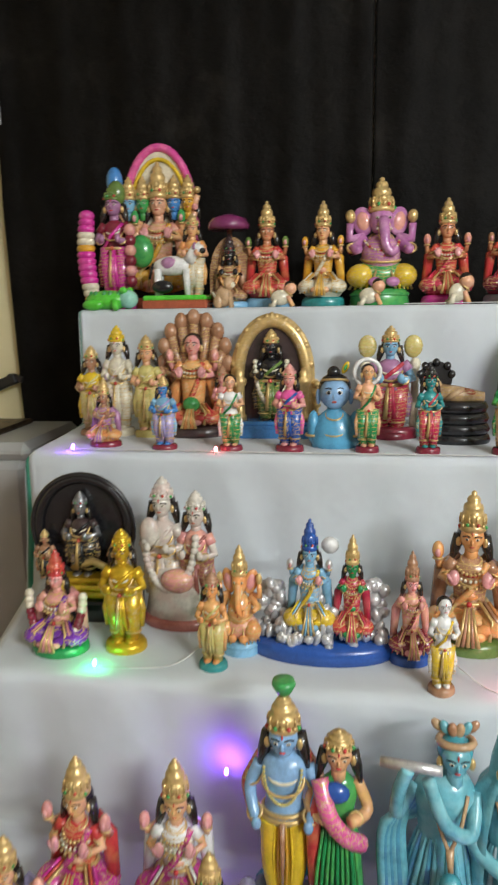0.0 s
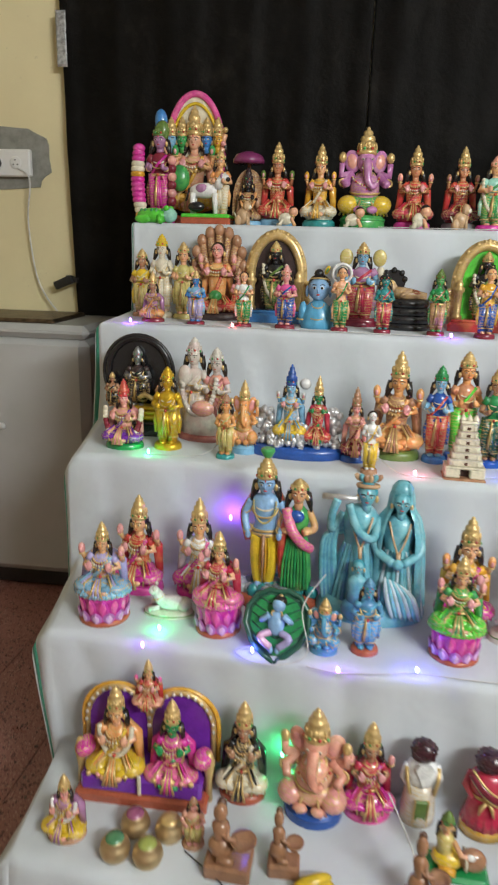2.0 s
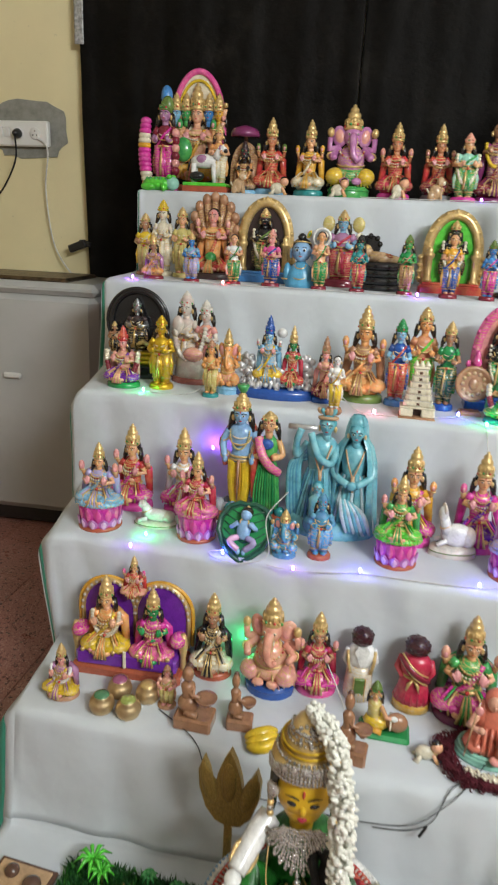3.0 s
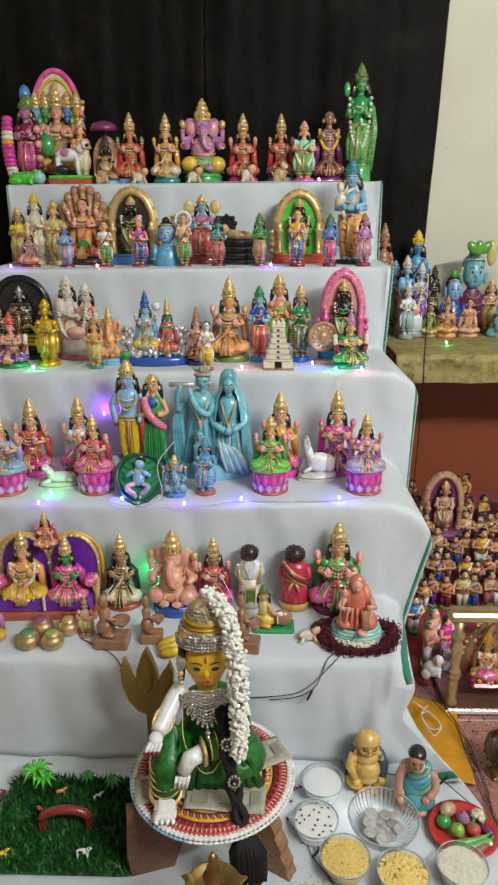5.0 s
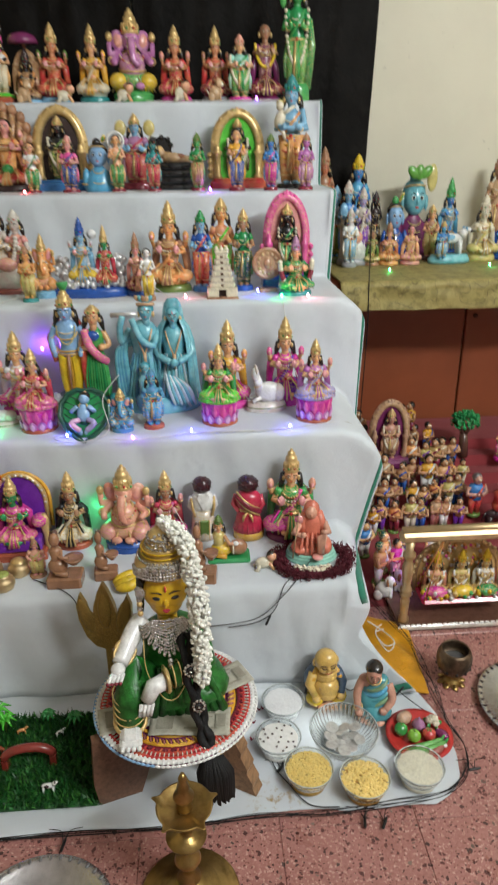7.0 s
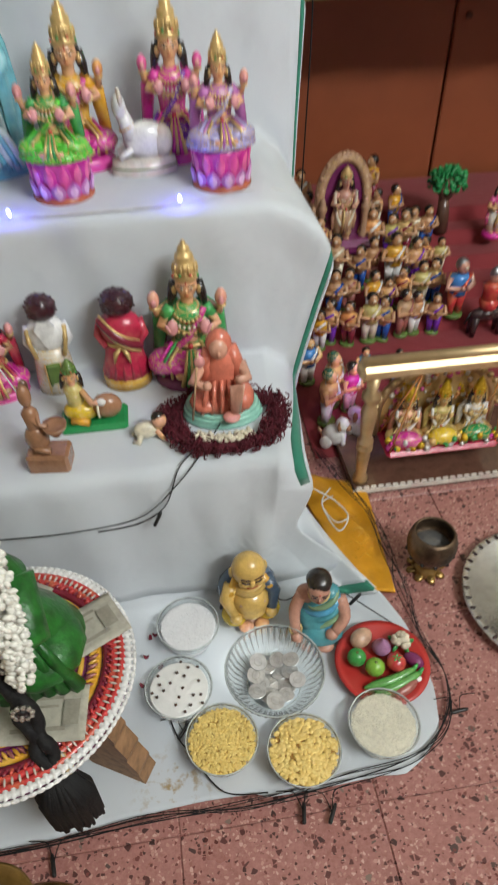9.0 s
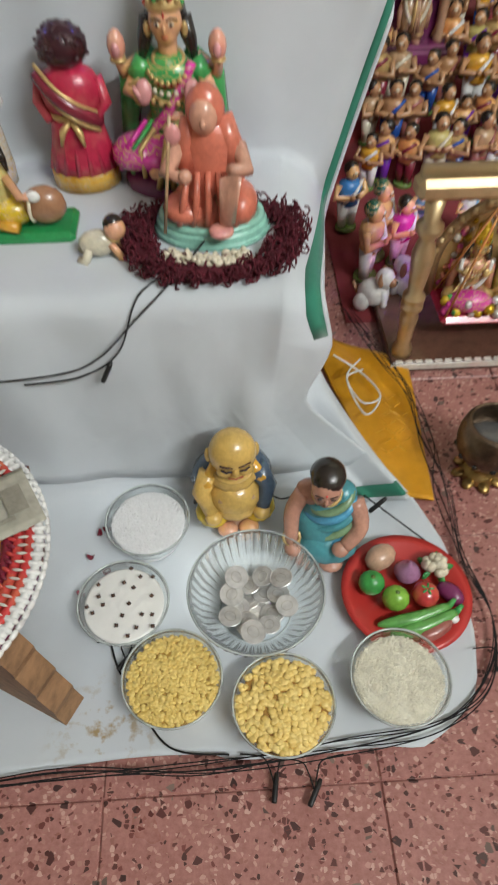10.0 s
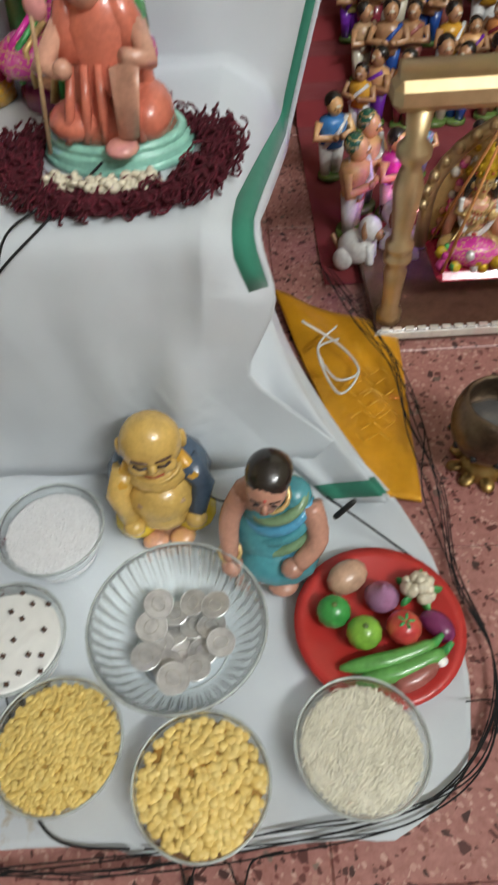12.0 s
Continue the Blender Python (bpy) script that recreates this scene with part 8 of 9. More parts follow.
# ---------- brass lamp, trays ----------
def brass_lamp(x, y):
    ob = thing("oil_lamp", None, (x, y, .0), "standing brass oil lamp with a five-wick dish", "lamp")
    part("foot", Build().lathe((0, 0, 0), [(.081, 0), (.083, .006), (.079, .012), (.074, .010), (.071, .014), (.066, .012), (.060, .017), (.054, .016), (.048, .025), (.041, .024), (.031, .036), (.025, .037), (.020, .050)], MAT["brass"], 40), ob)
    part("stem", Build().lathe((0, 0, .045), [(.0163, 0), (.0200, .008), (.0104, .018), (.0110, .034), (.0180, .044), (.0215, .051), (.0180, .058), (.0090, .066), (.0082, .090), (.0150, .098), (.0310, .101), (.0320, .104), (.0120, .107), (.0075, .116), (.0120, .128), (.0135, .134), (.0080, .142), (.0110, .154)], MAT["brass"], 28), ob)
    d = Build()
    prof, n = [(.016, 0, 0), (.034, .003, 0), (.045, .011, .4), (.049, .018, 1), (.046, .0185, 1), (.039, .009, .1), (.012, .006, 0)], 90
    vs = []
    for q, zz, star in prof:
        for i in range(n):
            a = 2 * math.pi * i / n
            near = abs((a * 5 / (2 * math.pi) + .25) % 1 - .5) * 2
            rr = .89 * q + .013 * star * max(0, 1 - near / .22)
            vs.append((rr * math.cos(a), rr * math.sin(a), .197 + zz))
    fs = [(k * n + i, k * n + (i + 1) % n, k * n + n + (i + 1) % n, k * n + n + i) for k in range(len(prof) - 1) for i in range(n)]
    d.put(vs, fs + [tuple(range(n - 1, -1, -1)), tuple((len(prof) - 1) * n + i for i in range(n))], MAT["brass"])
    part("dish", d, ob, "five-pointed wick dish")
    part("finial", Build().lathe((0, 0, .205), [(.010, 0), (.013, .008), (.008, .016), (.015, .026), (.016, .031), (.008, .040), (.010, .048), (.006, .060), (.007, .066), (.003, .076)], MAT["brass"], 24), ob)


brass_lamp(.325, -.148)


def thali(x, y, r, label):
    ob = thing("steel_tray", Build().lathe((0, 0, 0), [(r * .80, 0), (r * .84, .002), (r * .90, .012), (r * .99, .014), (r, .016), (r * .985, .018), (r * .90, .0155), (r * .82, .005), (r * .3, .004)], MAT["steel"], 60), (x, y, .001), label, "tray")
    for k in range(44):
        a = 2 * math.pi * k / 44
        b = Build()
        b.ell((0, 0, 0), (.0055, .0028, .0012), "dark" if r > .13 else "steel", None, 7, 4)
        part("rim_mark", b, ob, "", (r * .945 * math.cos(a), r * .945 * math.sin(a), .0178)).rotation_euler = (0, 0, a)


thali(.085, -.195, .128, "round stamped steel tray on the floor")
thali(1.092, .205, .140, "round steel tray with a dark patterned rim")
b = Build().lathe((0, 0, 0), [(.06, 0), (.07, .012), (.066, .02)], "dark", 24)
b.ell((.02, .01, .02), (.03, .03, .016), "maroon")
thing("dark_heap", b, (1.10, .19, .006), "dark offering heap on the steel tray", "offering")


COL["ashgrey"] = (.10, .10, .10)


def incense_pot(x, y):
    ob = thing("incense_burner", None, (x, y, 0), "open sooty brass incense burner on a petalled foot", "incense burner")
    f = Build().lathe((0, 0, 0), [(.024, 0), (.026, .004), (.018, .012), (.011, .022), (.014, .030)], MAT["brass"], 28)
    for k in range(8):
        a = 2 * math.pi * k / 8
        f.ell((.027 * math.cos(a), .027 * math.sin(a), .005), (.010, .008, .004), MAT["brass"], (0, 12, math.degrees(a)), 9, 6)
    part("foot", f, ob, "bright petalled brass foot")
    body = part("body", Build().lathe((0, 0, .030), [(.012, 0), (.030, .009), (.0405, .026), (.0430, .040), (.0425, .054), (.0385, .068), (.0345, .074), (.0315, .073), (.0340, .064), (.0375, .052), (.0360, .038), (.010, .034)], MAT["darkbrass"], 34), ob)
    part("ash", Build().ell((0, 0, .070), (.034, .034, .010), "ashgrey"), ob, "grey ash")
    for k in range(11):
        a = 2 * math.pi * k / 11
        part("hole", Build().ell((.0395 * math.cos(a), .0395 * math.sin(a), .055), (.0042, .0042, .0042), "black", None, 8, 6), body)
    ob.scale = (.92, .92, .92)


incense_pot(.920, .300)


def packet():
    c = [Vector(p) for p in ((.800, .272, .0), (.853, .256, .0), (.872, .490, .0), (.735, .570, .0))]

    def fn(u, v):
        p = (c[0] * (1 - u) + c[1] * u) * (1 - v) + (c[3] * (1 - u) + c[2] * u) * v
        return (p.x, p.y, .010 + .006 * noise.noise((p.x * 18, p.y * 14, 2)) + .004 * math.sin(p.x * 90 + p.y * 40) * (v > .55))
    b = Build()
    b.grid(30, 34, fn, MAT["packet"])
    ob = thing("foil_packet", b, (0, 0, 0), "crumpled orange foil packet lying flat on the floor", "packet")
    sol = ob.modifiers.new("thickness", "SOLIDIFY")
    sol.thickness = .004
    for k in range(9):
        for j in range(3):
            g = Build()
            px, py = .806 + .012 * (k % 3) + .008 * j, .33 + .030 * (k // 3) + .014 * j
            g.box((px, py, .0185), (.012, .0012, .001), "saffron", .0003, (0, 0, 35 if (k + j) % 2 else -55))
            part("embossed_bar", g, ob)


packet()


# ---------- toy park ----------
COL["archred"] = (.24, .035, .025)


def park():
    ob = thing("toy_park", Build().box((.005, .14, .010), (.290, .222, .008), MAT["grass"], .002), (0, 0, 0), "green plastic turf mat with toy trees and animals", "toy park")
    random.seed(40)
    b = Build()
    vs, fs = [], []
    for k in range(6500):
        px, py = random.uniform(-.144, .154), random.uniform(.026, .254)
        a, h, w = random.uniform(0, 6.28), random.uniform(.004, .018) * (1 + .6 * noise.noise((px * 30, py * 30, 3))), random.uniform(.0012, .0040)
        dx, dy = random.uniform(-.010, .010), random.uniform(-.010, .010)
        n = len(vs)
        vs += [(px - w * math.cos(a), py - w * math.sin(a), .013), (px + w * math.cos(a), py + w * math.sin(a), .013), (px + dx, py + dy, .013 + h)]
        fs.append((n, n + 1, n + 2))
    cut = len(fs) * 3 // 4
    b.put(vs[:cut * 3], fs[:cut], MAT["grass"], False)
    b.put(vs[cut * 3:], [(f[0] - cut * 3, f[1] - cut * 3, f[2] - cut * 3) for f in fs[cut:]], MAT["grass2"], False)
    part("turf", b, ob, "short green plastic blades")["kind"] = "stuff"
    for px, py, h, m in ((-.085, .225, .055, "lime"), (-.065, .215, .040, "lime"), (.078, .220, .030, "leaf"), (.02, .235, .026, "leaf")):
        t = Build()
        t.tube([(0, 0, 0), (.002, 0, h * .8)], [.0028, .002], "moss", 7)
        for k in range(9):
            a = 2 * math.pi * k / 9
            t.tube([(0, 0, h * .8), (h * .35 * math.cos(a), h * .35 * math.sin(a), h * 1.0), (h * .65 * math.cos(a), h * .65 * math.sin(a), h * .72)], [.002, .0045, .001], m, 5)
        thing("toy_palm", t, (px, py, .015), "small green plastic palm on the turf mat", "toy tree", "toy palms")
    t = Build()
    t.tube([(.046 * math.cos(math.pi * k / 12), 0, .026 + .022 * math.sin(math.pi * k / 12)) for k in range(13)], .0095, "archred", 8)
    for s in (-1, 1):
        t.box((s * .046, 0, .013), (.013, .018, .028), "archred", .002)
    thing("toy_arch", t, (.005, .125, .014), "brick-red toy arch standing on the turf mat", "toy", turn=4)
    for px, py, h, w, m, lab in ((.055, .060, .026, .034, "white", "white spotted toy calf on the turf"), (-.03, .205, .018, .026, "orange", "small orange toy animal on the turf"), (.05, .195, .016, .024, "white", "tiny white toy animal on the turf"), (-.06, .16, .018, .026, "brick", "reddish toy animal on the turf"), (-.10, .055, .02, .03, "yellow", "yellow toy animal on the turf")):
        a = Build()
        beast(a, 0, 0, 0, w, h, m, "dark" if m == "white" else m)
        thing("toy_animal", a, (px, py, .016), lab, "toy animal", "toy animals on the turf", random.uniform(-40, 40))


park()
b = Build().box((0, 0, .008), (.12, .15, .012), "walnut", .003)
b.box((0, 0, .015), (.105, .135, .004), "tan", .002)
for px, py, r in ((.03, .03, .018), (-.02, .045, .014), (.0, -.035, .017)):
    b.ell((px, py, .022), (r, r, r * .8), "walnut")
b.tube([(-.03, -.01, .020), (.02, -.0, .022)], .005, "clay")
thing("wooden_toy_tray", b, (-.215, .145, .006), "framed brown tray of tiny wooden kitchen toys", "toy set", turn=-4)

random.seed(52)
for x, y in ((.455, .205), (.474, .185), (.462, .235), (.470, .240), (.478, .243), (.448, .16), (.475, .125)):
    b = Build().grid(5, 4, lambda u, v: ((u - .5) * .009, (v - .5) * .006 * math.sin(math.pi * (.15 + .7 * u)), .003 * (u - .5) ** 2 * 8 + .002 * (v - .5) ** 2), "maroon")
    ob = thing("dried_petal", b, (x, y, .0082), "dark dried petal lying on the white cloth", "petal", "dried petals", random.uniform(0, 360))
    ob.modifiers.new("thickness", "SOLIDIFY").thickness = .0006


# ---------- beside the curtain ----------
def washer():
    ob = thing("washing_machine", None, (-1.00, 1.78, 0), "grey-white top-loading washing machine beside the curtain", "washing machine", turn=3)
    part("body", Build().box((0, 0, .50), (.62, .38, .86), MAT["applianceskin"], .030), ob)
    part("plinth", Build().box((0, .01, .045), (.58, .34, .07), MAT["plastic_black"], .010), ob, "dark plinth")
    part("top_panel", Build().box((0, 0, .945), (.63, .39, .045), MAT["applianceskin"], .018), ob)
    part("lid", Build().box((-.04, -.01, .972), (.46, .30, .018), MAT["darkbrass"], .008), ob, "dull brown lid")
    part("handle", Build().box((-.02, -.198, .62), (.07, .016, .022), MAT["plastic_white"], .006), ob)
    for s in (-1, 1):
        part("wheel", Build().lathe((s * .24, -.14, 0), [(.02, 0), (.024, .006), (.022, .024)], MAT["plastic_black"], 14), ob)


washer()


def switchboard():
    b = Build()
    n = 26
    random.seed(12)
    out = []
    for k in range(n):
        a = 2 * math.pi * k / n
        q = 1 + .07 * random.uniform(-1, 1)
        e = .62
        out.append((.155 * q * math.copysign(abs(math.cos(a)) ** e, math.cos(a)), .105 * q * math.copysign(abs(math.sin(a)) ** e, math.sin(a))))
    b.upright(out, -.004, 0, MAT["cement"])
    thing("cement_patch", b, (-1.115, 1.9885, 1.515), "rough grey cement patch round the switchboard", "patch", kind="structure")
    ob = thing("switchboard", None, (-1.135, 1.983, 1.497), "white electric switchboard set in a cement patch", "switchboard")
    part("plate", Build().box((0, -.014, 0), (.225, .026, .092), MAT["plastic_white"], .005), ob)
    for k in range(3):
        part("switch", Build().box((-.085 + .026 * k, -.029, .005), (.019, .008, .036), MAT["plastic_white"], .002, (6, 0, 0)), ob)
    for k, x in enumerate((-.01, .06)):
        s = part("socket", Build().lathe((0, 0, 0), [(.021, 0), (.022, .003), (.019, .004)], MAT["plastic_white"], 20), ob, "", (x, -.027, .0))
        s.rotation_euler = (radians(90), 0, 0)
        for dx, dz in ((-.008, -.006), (.008, -.006), (0, .009)):
            part("pin_hole", Build().ell((dx, dz, .0045), .0028, "black", None, 7, 5), s)
    p = Build()
    p.lathe((0, 0, 0), [(.017, 0), (.019, .010), (.013, .024), (.006, .036)], MAT["plastic_black"], 16)
    pl = thing("plug", p, (0, 0, 0), "black power plug in the switchboard socket", "plug")
    pl.matrix_world = pose(-1.145, 1.953, 1.495, 90, 0, 0)
    c = Build().tube(bez([(-1.145, 1.925, 1.485), (-1.150, 1.93, 1.40), (-1.22, 1.955, 1.30), (-1.30, 1.965, 1.22)], 8), .0035, MAT["wire"], 7)
    thing("black_cable", c, (0, 0, 0), "black cable hanging from the plug", "cable")
    c = Build().tube(bez([(-1.068, 1.952, 1.480), (-1.020, 1.945, 1.44), (-1.045, 1.965, 1.30), (-1.03, 1.972, 1.12), (-.99, 1.965, 1.03), (-.93, 1.960, .96)], 8), .003, MAT["wire_clear"], 7)
    thing("white_cable", c, (0, 0, 0), "white cable running down the yellow wall", "cable")


switchboard()
b = Build().box((0, 0, 0), (.075, .03, .030), MAT["plastic_black"], .004, (0, -22, 0))
b.box((.03, .01, .012), (.05, .03, .02), MAT["plastic_black"], .003, (0, 10, 0))
b.tube([(-.02, .01, .0), (-.03, .03, .0)], .006, MAT["plastic_black"])
thing("wall_clamp", b, (-.905, 1.945, 1.085), "black plastic clamp fixed beside the curtain edge", "clamp")
b = Build()
b.grid(6, 14, lambda u, v: (-.018 + .036 * u, .004 * noise.noise((u * 4, v * 9, 1)) - .003, .17 * v), MAT["clear"])
thing("tape_strip", b, (-.875, 1.945, 1.80), "crumpled shiny tape strip at the curtain edge", "tape").modifiers.new("thickness", "SOLIDIFY").thickness = .0008


# ---------- table with the blue deities ----------
def table():
    ob = thing("side_table", None, (0, 0, 0), "brown laminate table with panelled front beside the steps", "table")
    part("tabletop", Build().box((1.60, 1.615, .728), (1.58, .68, .034), MAT["cabinet"], .004), ob)
    for k, x in enumerate((.845, 2.35)):
        part("leg_panel", Build().box((x, 1.68, .356), (.03, .55, .710), MAT["cabinet"], .003), ob)
    for k in range(3):
        d = part("front_panel", Build().box((1.12 + .500 * k, 1.60, .365), (.494, .02, .66), MAT["cabinet"], .004), ob)
        part("knob", Build().ell((.0, 0, 0), (.009, .012, .009), "walnut"), d, "", (1.405 + .49 * k, 1.585, .56))
    part("back_rail", Build().box((1.60, 1.90, .05), (1.46, .03, .08), MAT["cabinet"], .003), ob)


table()


def brocade_cover():
    def fn(u, v):
        x = .815 + 1.57 * u
        s = v * 1.06
        w = .004 * noise.noise((x * 7, s * 5, 0)) + .003 * math.sin(x * 31)
        if s < .69:
            return (x, 1.945 - s, .7505 + .0006 * noise.noise((x * 20, s * 20, 1)))
        d = s - .69
        turn = min(d / .02, 1)
        return (x, 1.255 - .010 * turn - w * min(d / .06, 1) * 2, .7505 - .012 * turn ** 2 - max(0, d - .02) * .22)
    b = Build()
    b.grid(150, 70, fn, MAT["brocade"])
    ob = thing("brocade_cover", b, (0, 0, 0), "olive-gold brocade cloth covering the side table", "tablecloth")
    sol = ob.modifiers.new("thickness", "SOLIDIFY")
    sol.thickness, sol.offset = .003, 1


brocade_cover()
ZT = .754
COL["moss2"] = (.12, .36, .06)
couple(.930, 1.62, ZT, .290, .130, "blue and white couple statue with a swan base", "sky", "white", "blue", "lavender", "purple", "bone", base="grey")
standing(.985, 1.84, ZT, .375, .110, "blue flute-playing deity statue with yellow crown", "blue", "royal", "azure", base="royal", crown="yellow")
standing(1.050, 1.80, ZT, .245, .062, "small black standing deity statue", "black", "black", "dark", base="black", crown="dark")
bust(1.118, 1.76, ZT, .240, .100, "blue child deity bust with green crest", "paleblue", "royal", "hair", "leaf")
bust(1.205, 1.82, ZT, .330, .150, "large turquoise child deity bust with leafy crest", "turq", "plum", "turq", "turq")
b = Build()
for s, a in ((-.035, 40), (0, 0), (.035, -40)):
    b.ell((s * .7, 0, .02), (.018, .010, .028), "moss2", (0, -a, 0))
b.ell((.055, .02, .0), (.02, .01, .05), "straw")
thing("leaf_crest", b, (1.205, 1.775, ZT + .288), "green leafy crest on the turquoise bust", "ornament")
seated(1.058, 1.60, ZT, .150, .085, "small orange seated couple figurine", "coral", "orange", "terracotta", base="orange", arms=2, crown="clay")
seated(.995, 1.59, ZT, .120, .060, "small yellow-brown seated figurine", "clay", "straw", "moss", base="clay", arms=2, crown="")
seated(1.138, 1.60, ZT, .135, .085, "small pink seated child figurine", "rose", "rose", "flesh", base="rose", arms=2, crown="")
standing(1.235, 1.68, ZT, .200, .070, "small flesh-coloured child deity figurine", "flesh", "straw", "clay", base="walnut", crown="gold")
b = Build()
b.lathe((0, 0, 0), [(.08, 0), (.082, .012), (.07, .03)], "turq", 22, 1, .5)
beast(b, 0, 0, .03, .13, .09, "white", "sky")
upright_body(b, -.045, -.03, .02, .13, .06, "azure", "sky", "blue", "gold")
finish(b, "cow_statue", 1.290, 1.62, ZT, "blue deity with a white cow on turquoise base", "statue")
seated(1.340, 1.80, ZT, .290, .110, "blue seated child deity with green crest", "blue", "blue", "azure", base="royal", arms=2, crown="leaf")
seated(1.425, 1.66, ZT, .235, .125, "pale yellow veiled mother and child statue", "cream", "straw", "cream", base="straw", arms=2, crown="cream")
seated(1.525, 1.68, ZT, .190, .110, "blue seated deity statue", "blue", "sky", "royal", base="royal", arms=2, crown="clay")
standing(1.545, 1.86, ZT, .370, .100, "brown clay standing deity statue", "clay", "clay", "tan", base="clay", crown="clay")
standing(.842, 1.76, ZT, .400, .090, "terracotta standing statue beside the steps", "terracotta", "brick", "clay", base="brick", crown="clay")
standing(.875, 1.68, ZT, .270, .080, "small teal and grey standing statue", "sky", "moss", "grey", base="moss", crown="sky")
standing(.905, 1.56, ZT, .200, .070, "small white and blue standing statue", "white", "sky", "white", base="grey", crown="bone")


# ---------- crowd of little dolls on red cloth ----------
def red_tiers():
    ob = thing("red_cloth", None, (0, 0, 0), "red cotton cloth spread over low tiers on the floor", "cloth")
    b = Build()

    def fn(u, v):
        y = .585 + .985 * v
        step = 0 if y < 1.0 else min(int((y - 1.0) / .085) + 1, 5)
        x = .80 + 1.3 * u
        return (x, y, .004 + .030 * step + .002 * noise.noise((x * 9, y * 9, 0)))
    b.grid(70, 90, fn, MAT["redcloth"])
    part("spread", b, ob)
    part("tier", Build().box((1.45, 1.285, .01), (1.25, .55, .015), MAT["stool"], .002), ob)


red_tiers()


COL["bronze"], COL["antique"] = (.50, .27, .13), (.46, .28, .17)


def villager(x, y, z, h, label, shirt, lower, skin="bronze", cap="hair", turn=0):
    b = Build()
    foot(b, .06 * h, .16 * h, "moss", .9)
    for s in (-1, 1):
        b.tube([(s * .07 * h, 0, .05 * h), (s * .08 * h, 0, .44 * h)], [.06 * h, .09 * h], lower, 8)
    b.lathe((0, 0, .40 * h), [(.15 * h, 0), (.14 * h, .08 * h), (.18 * h, .24 * h), (.16 * h, .32 * h), (.06 * h, .36 * h)], shirt, 12, 1, .8)
    for s in (-1, 1):
        b.tube([(s * .17 * h, 0, .70 * h), (s * .24 * h, -.04 * h, .54 * h), (s * .04 * h, -.17 * h, .56 * h)], [.055 * h, .05 * h, .04 * h], skin, 7)
    b.ell((0, -.02 * h, .86 * h), (.095 * h, .10 * h, .115 * h), skin, None, 10, 7)
    b.ell((0, .02 * h, .895 * h), (.108 * h, .105 * h, .105 * h), cap, None, 10, 7)
    b.ring((0, -.01 * h, .73 * h), .075 * h, .07 * h, .015 * h, "cream", 10, 5, (20, 0, 0))
    b.ell((0, -.112 * h, .885 * h), (.035 * h, .012 * h, .020 * h), "cream", None, 7, 5)
    b.ell((0, -.125 * h, .85 * h), (.014 * h, .018 * h, .022 * h), skin, None, 6, 5)
    for s in (-1, 1):
        b.ell((s * .040 * h, -.112 * h, .86 * h), (.014 * h, .008 * h, .009 * h), "black", None, 6, 4)
        b.ell((s * .05 * h, -.19 * h, .575 * h), (.045 * h, .035 * h, .04 * h), skin, None, 7, 5)
    b.tube([(.14 * h, -.06 * h, .74 * h), (0, -.16 * h, .62 * h), (-.13 * h, -.10 * h, .46 * h)], .028 * h, lower, 6)
    return finish(b, "villager_doll", x, y, z, label, "doll", "crowd of little painted dolls", turn)


random.seed(77)
shirts = ("saffron", "tan", "orange", "bronze", "gold", "peach", "bronze", "straw")
lowers = ("white", "purple", "maroon", "cream", "royal", "rust")
spots = []
for row in range(6):
    y = .965 + .085 * row
    n = (8, 9, 9, 8, 7, 6)[row]
    x0 = (.885, .885, .895, .92, .90, .90)[row]
    for k in range(n):
        x = x0 + .043 * k + (.024 if row % 2 else 0) + random.uniform(-.012, .012)
        if row >= 3 and .95 < x < 1.06:
            continue
        spots.append((x, y + random.uniform(-.022, .022), row))
for k, (x, y, row) in enumerate(spots):
    s, lo = shirts[(k * 5 + row) % 8], lowers[(k * 7 + row) % 6]
    tier = 0 if y < 1.0 else min(int((y - 1.0) / .085) + 1, 5)
    villager(x, y, .005 + .030 * tier, random.uniform(.098, .140), f"small painted villager doll in {dict(saffron='saffron', orange='orange', tan='tan', peach='pale', gold='gilded', bronze='brown', straw='straw-coloured')[s]} top on red cloth", s, lo, turn=random.uniform(-75, 40))
for q in ((.845, .690, .135, "peach", "white", "darkgreen+", "barefoot boy doll in a green turban", 60), (.868, .745, .135, "peach", "white", "darkgreen+", "boy doll with green turban and white dhoti", 50),
          (.902, .725, .120, "magenta", "white", "hair", "lady doll in magenta blouse and white sari", 40), (.835, .830, .120, "blue", "white", "hair", "man doll in a bright blue shirt", 20),
          (.960, .820, .085, "sky", "lavender", "hair", "small doll with sky-blue top", 0), (1.03, .80, .085, "white", "sky", "hair", "small doll in white top", 10)):
    villager(q[0], q[1], .006, q[2], q[6] + " on red cloth", q[3], q[4], "peach", q[5], q[7])
dog(.842, .618, .005, .080, .072, "white toy dog with brown ears on the red cloth", "white", "clay", turn=-20)
dog(.900, .632, .005, .078, .076, "white toy dog with dark patches on the red cloth", "white", "dark", turn=150)
dog(.990, .70, .005, .055, .07, "cream toy dog with tan ears", "cream", "tan", turn=20)
shrine(1.000, 1.215, .125, .240, .150, "small bronze arched shrine with seated deity", "antique", "plum", "clay2", "antique", base="plum")


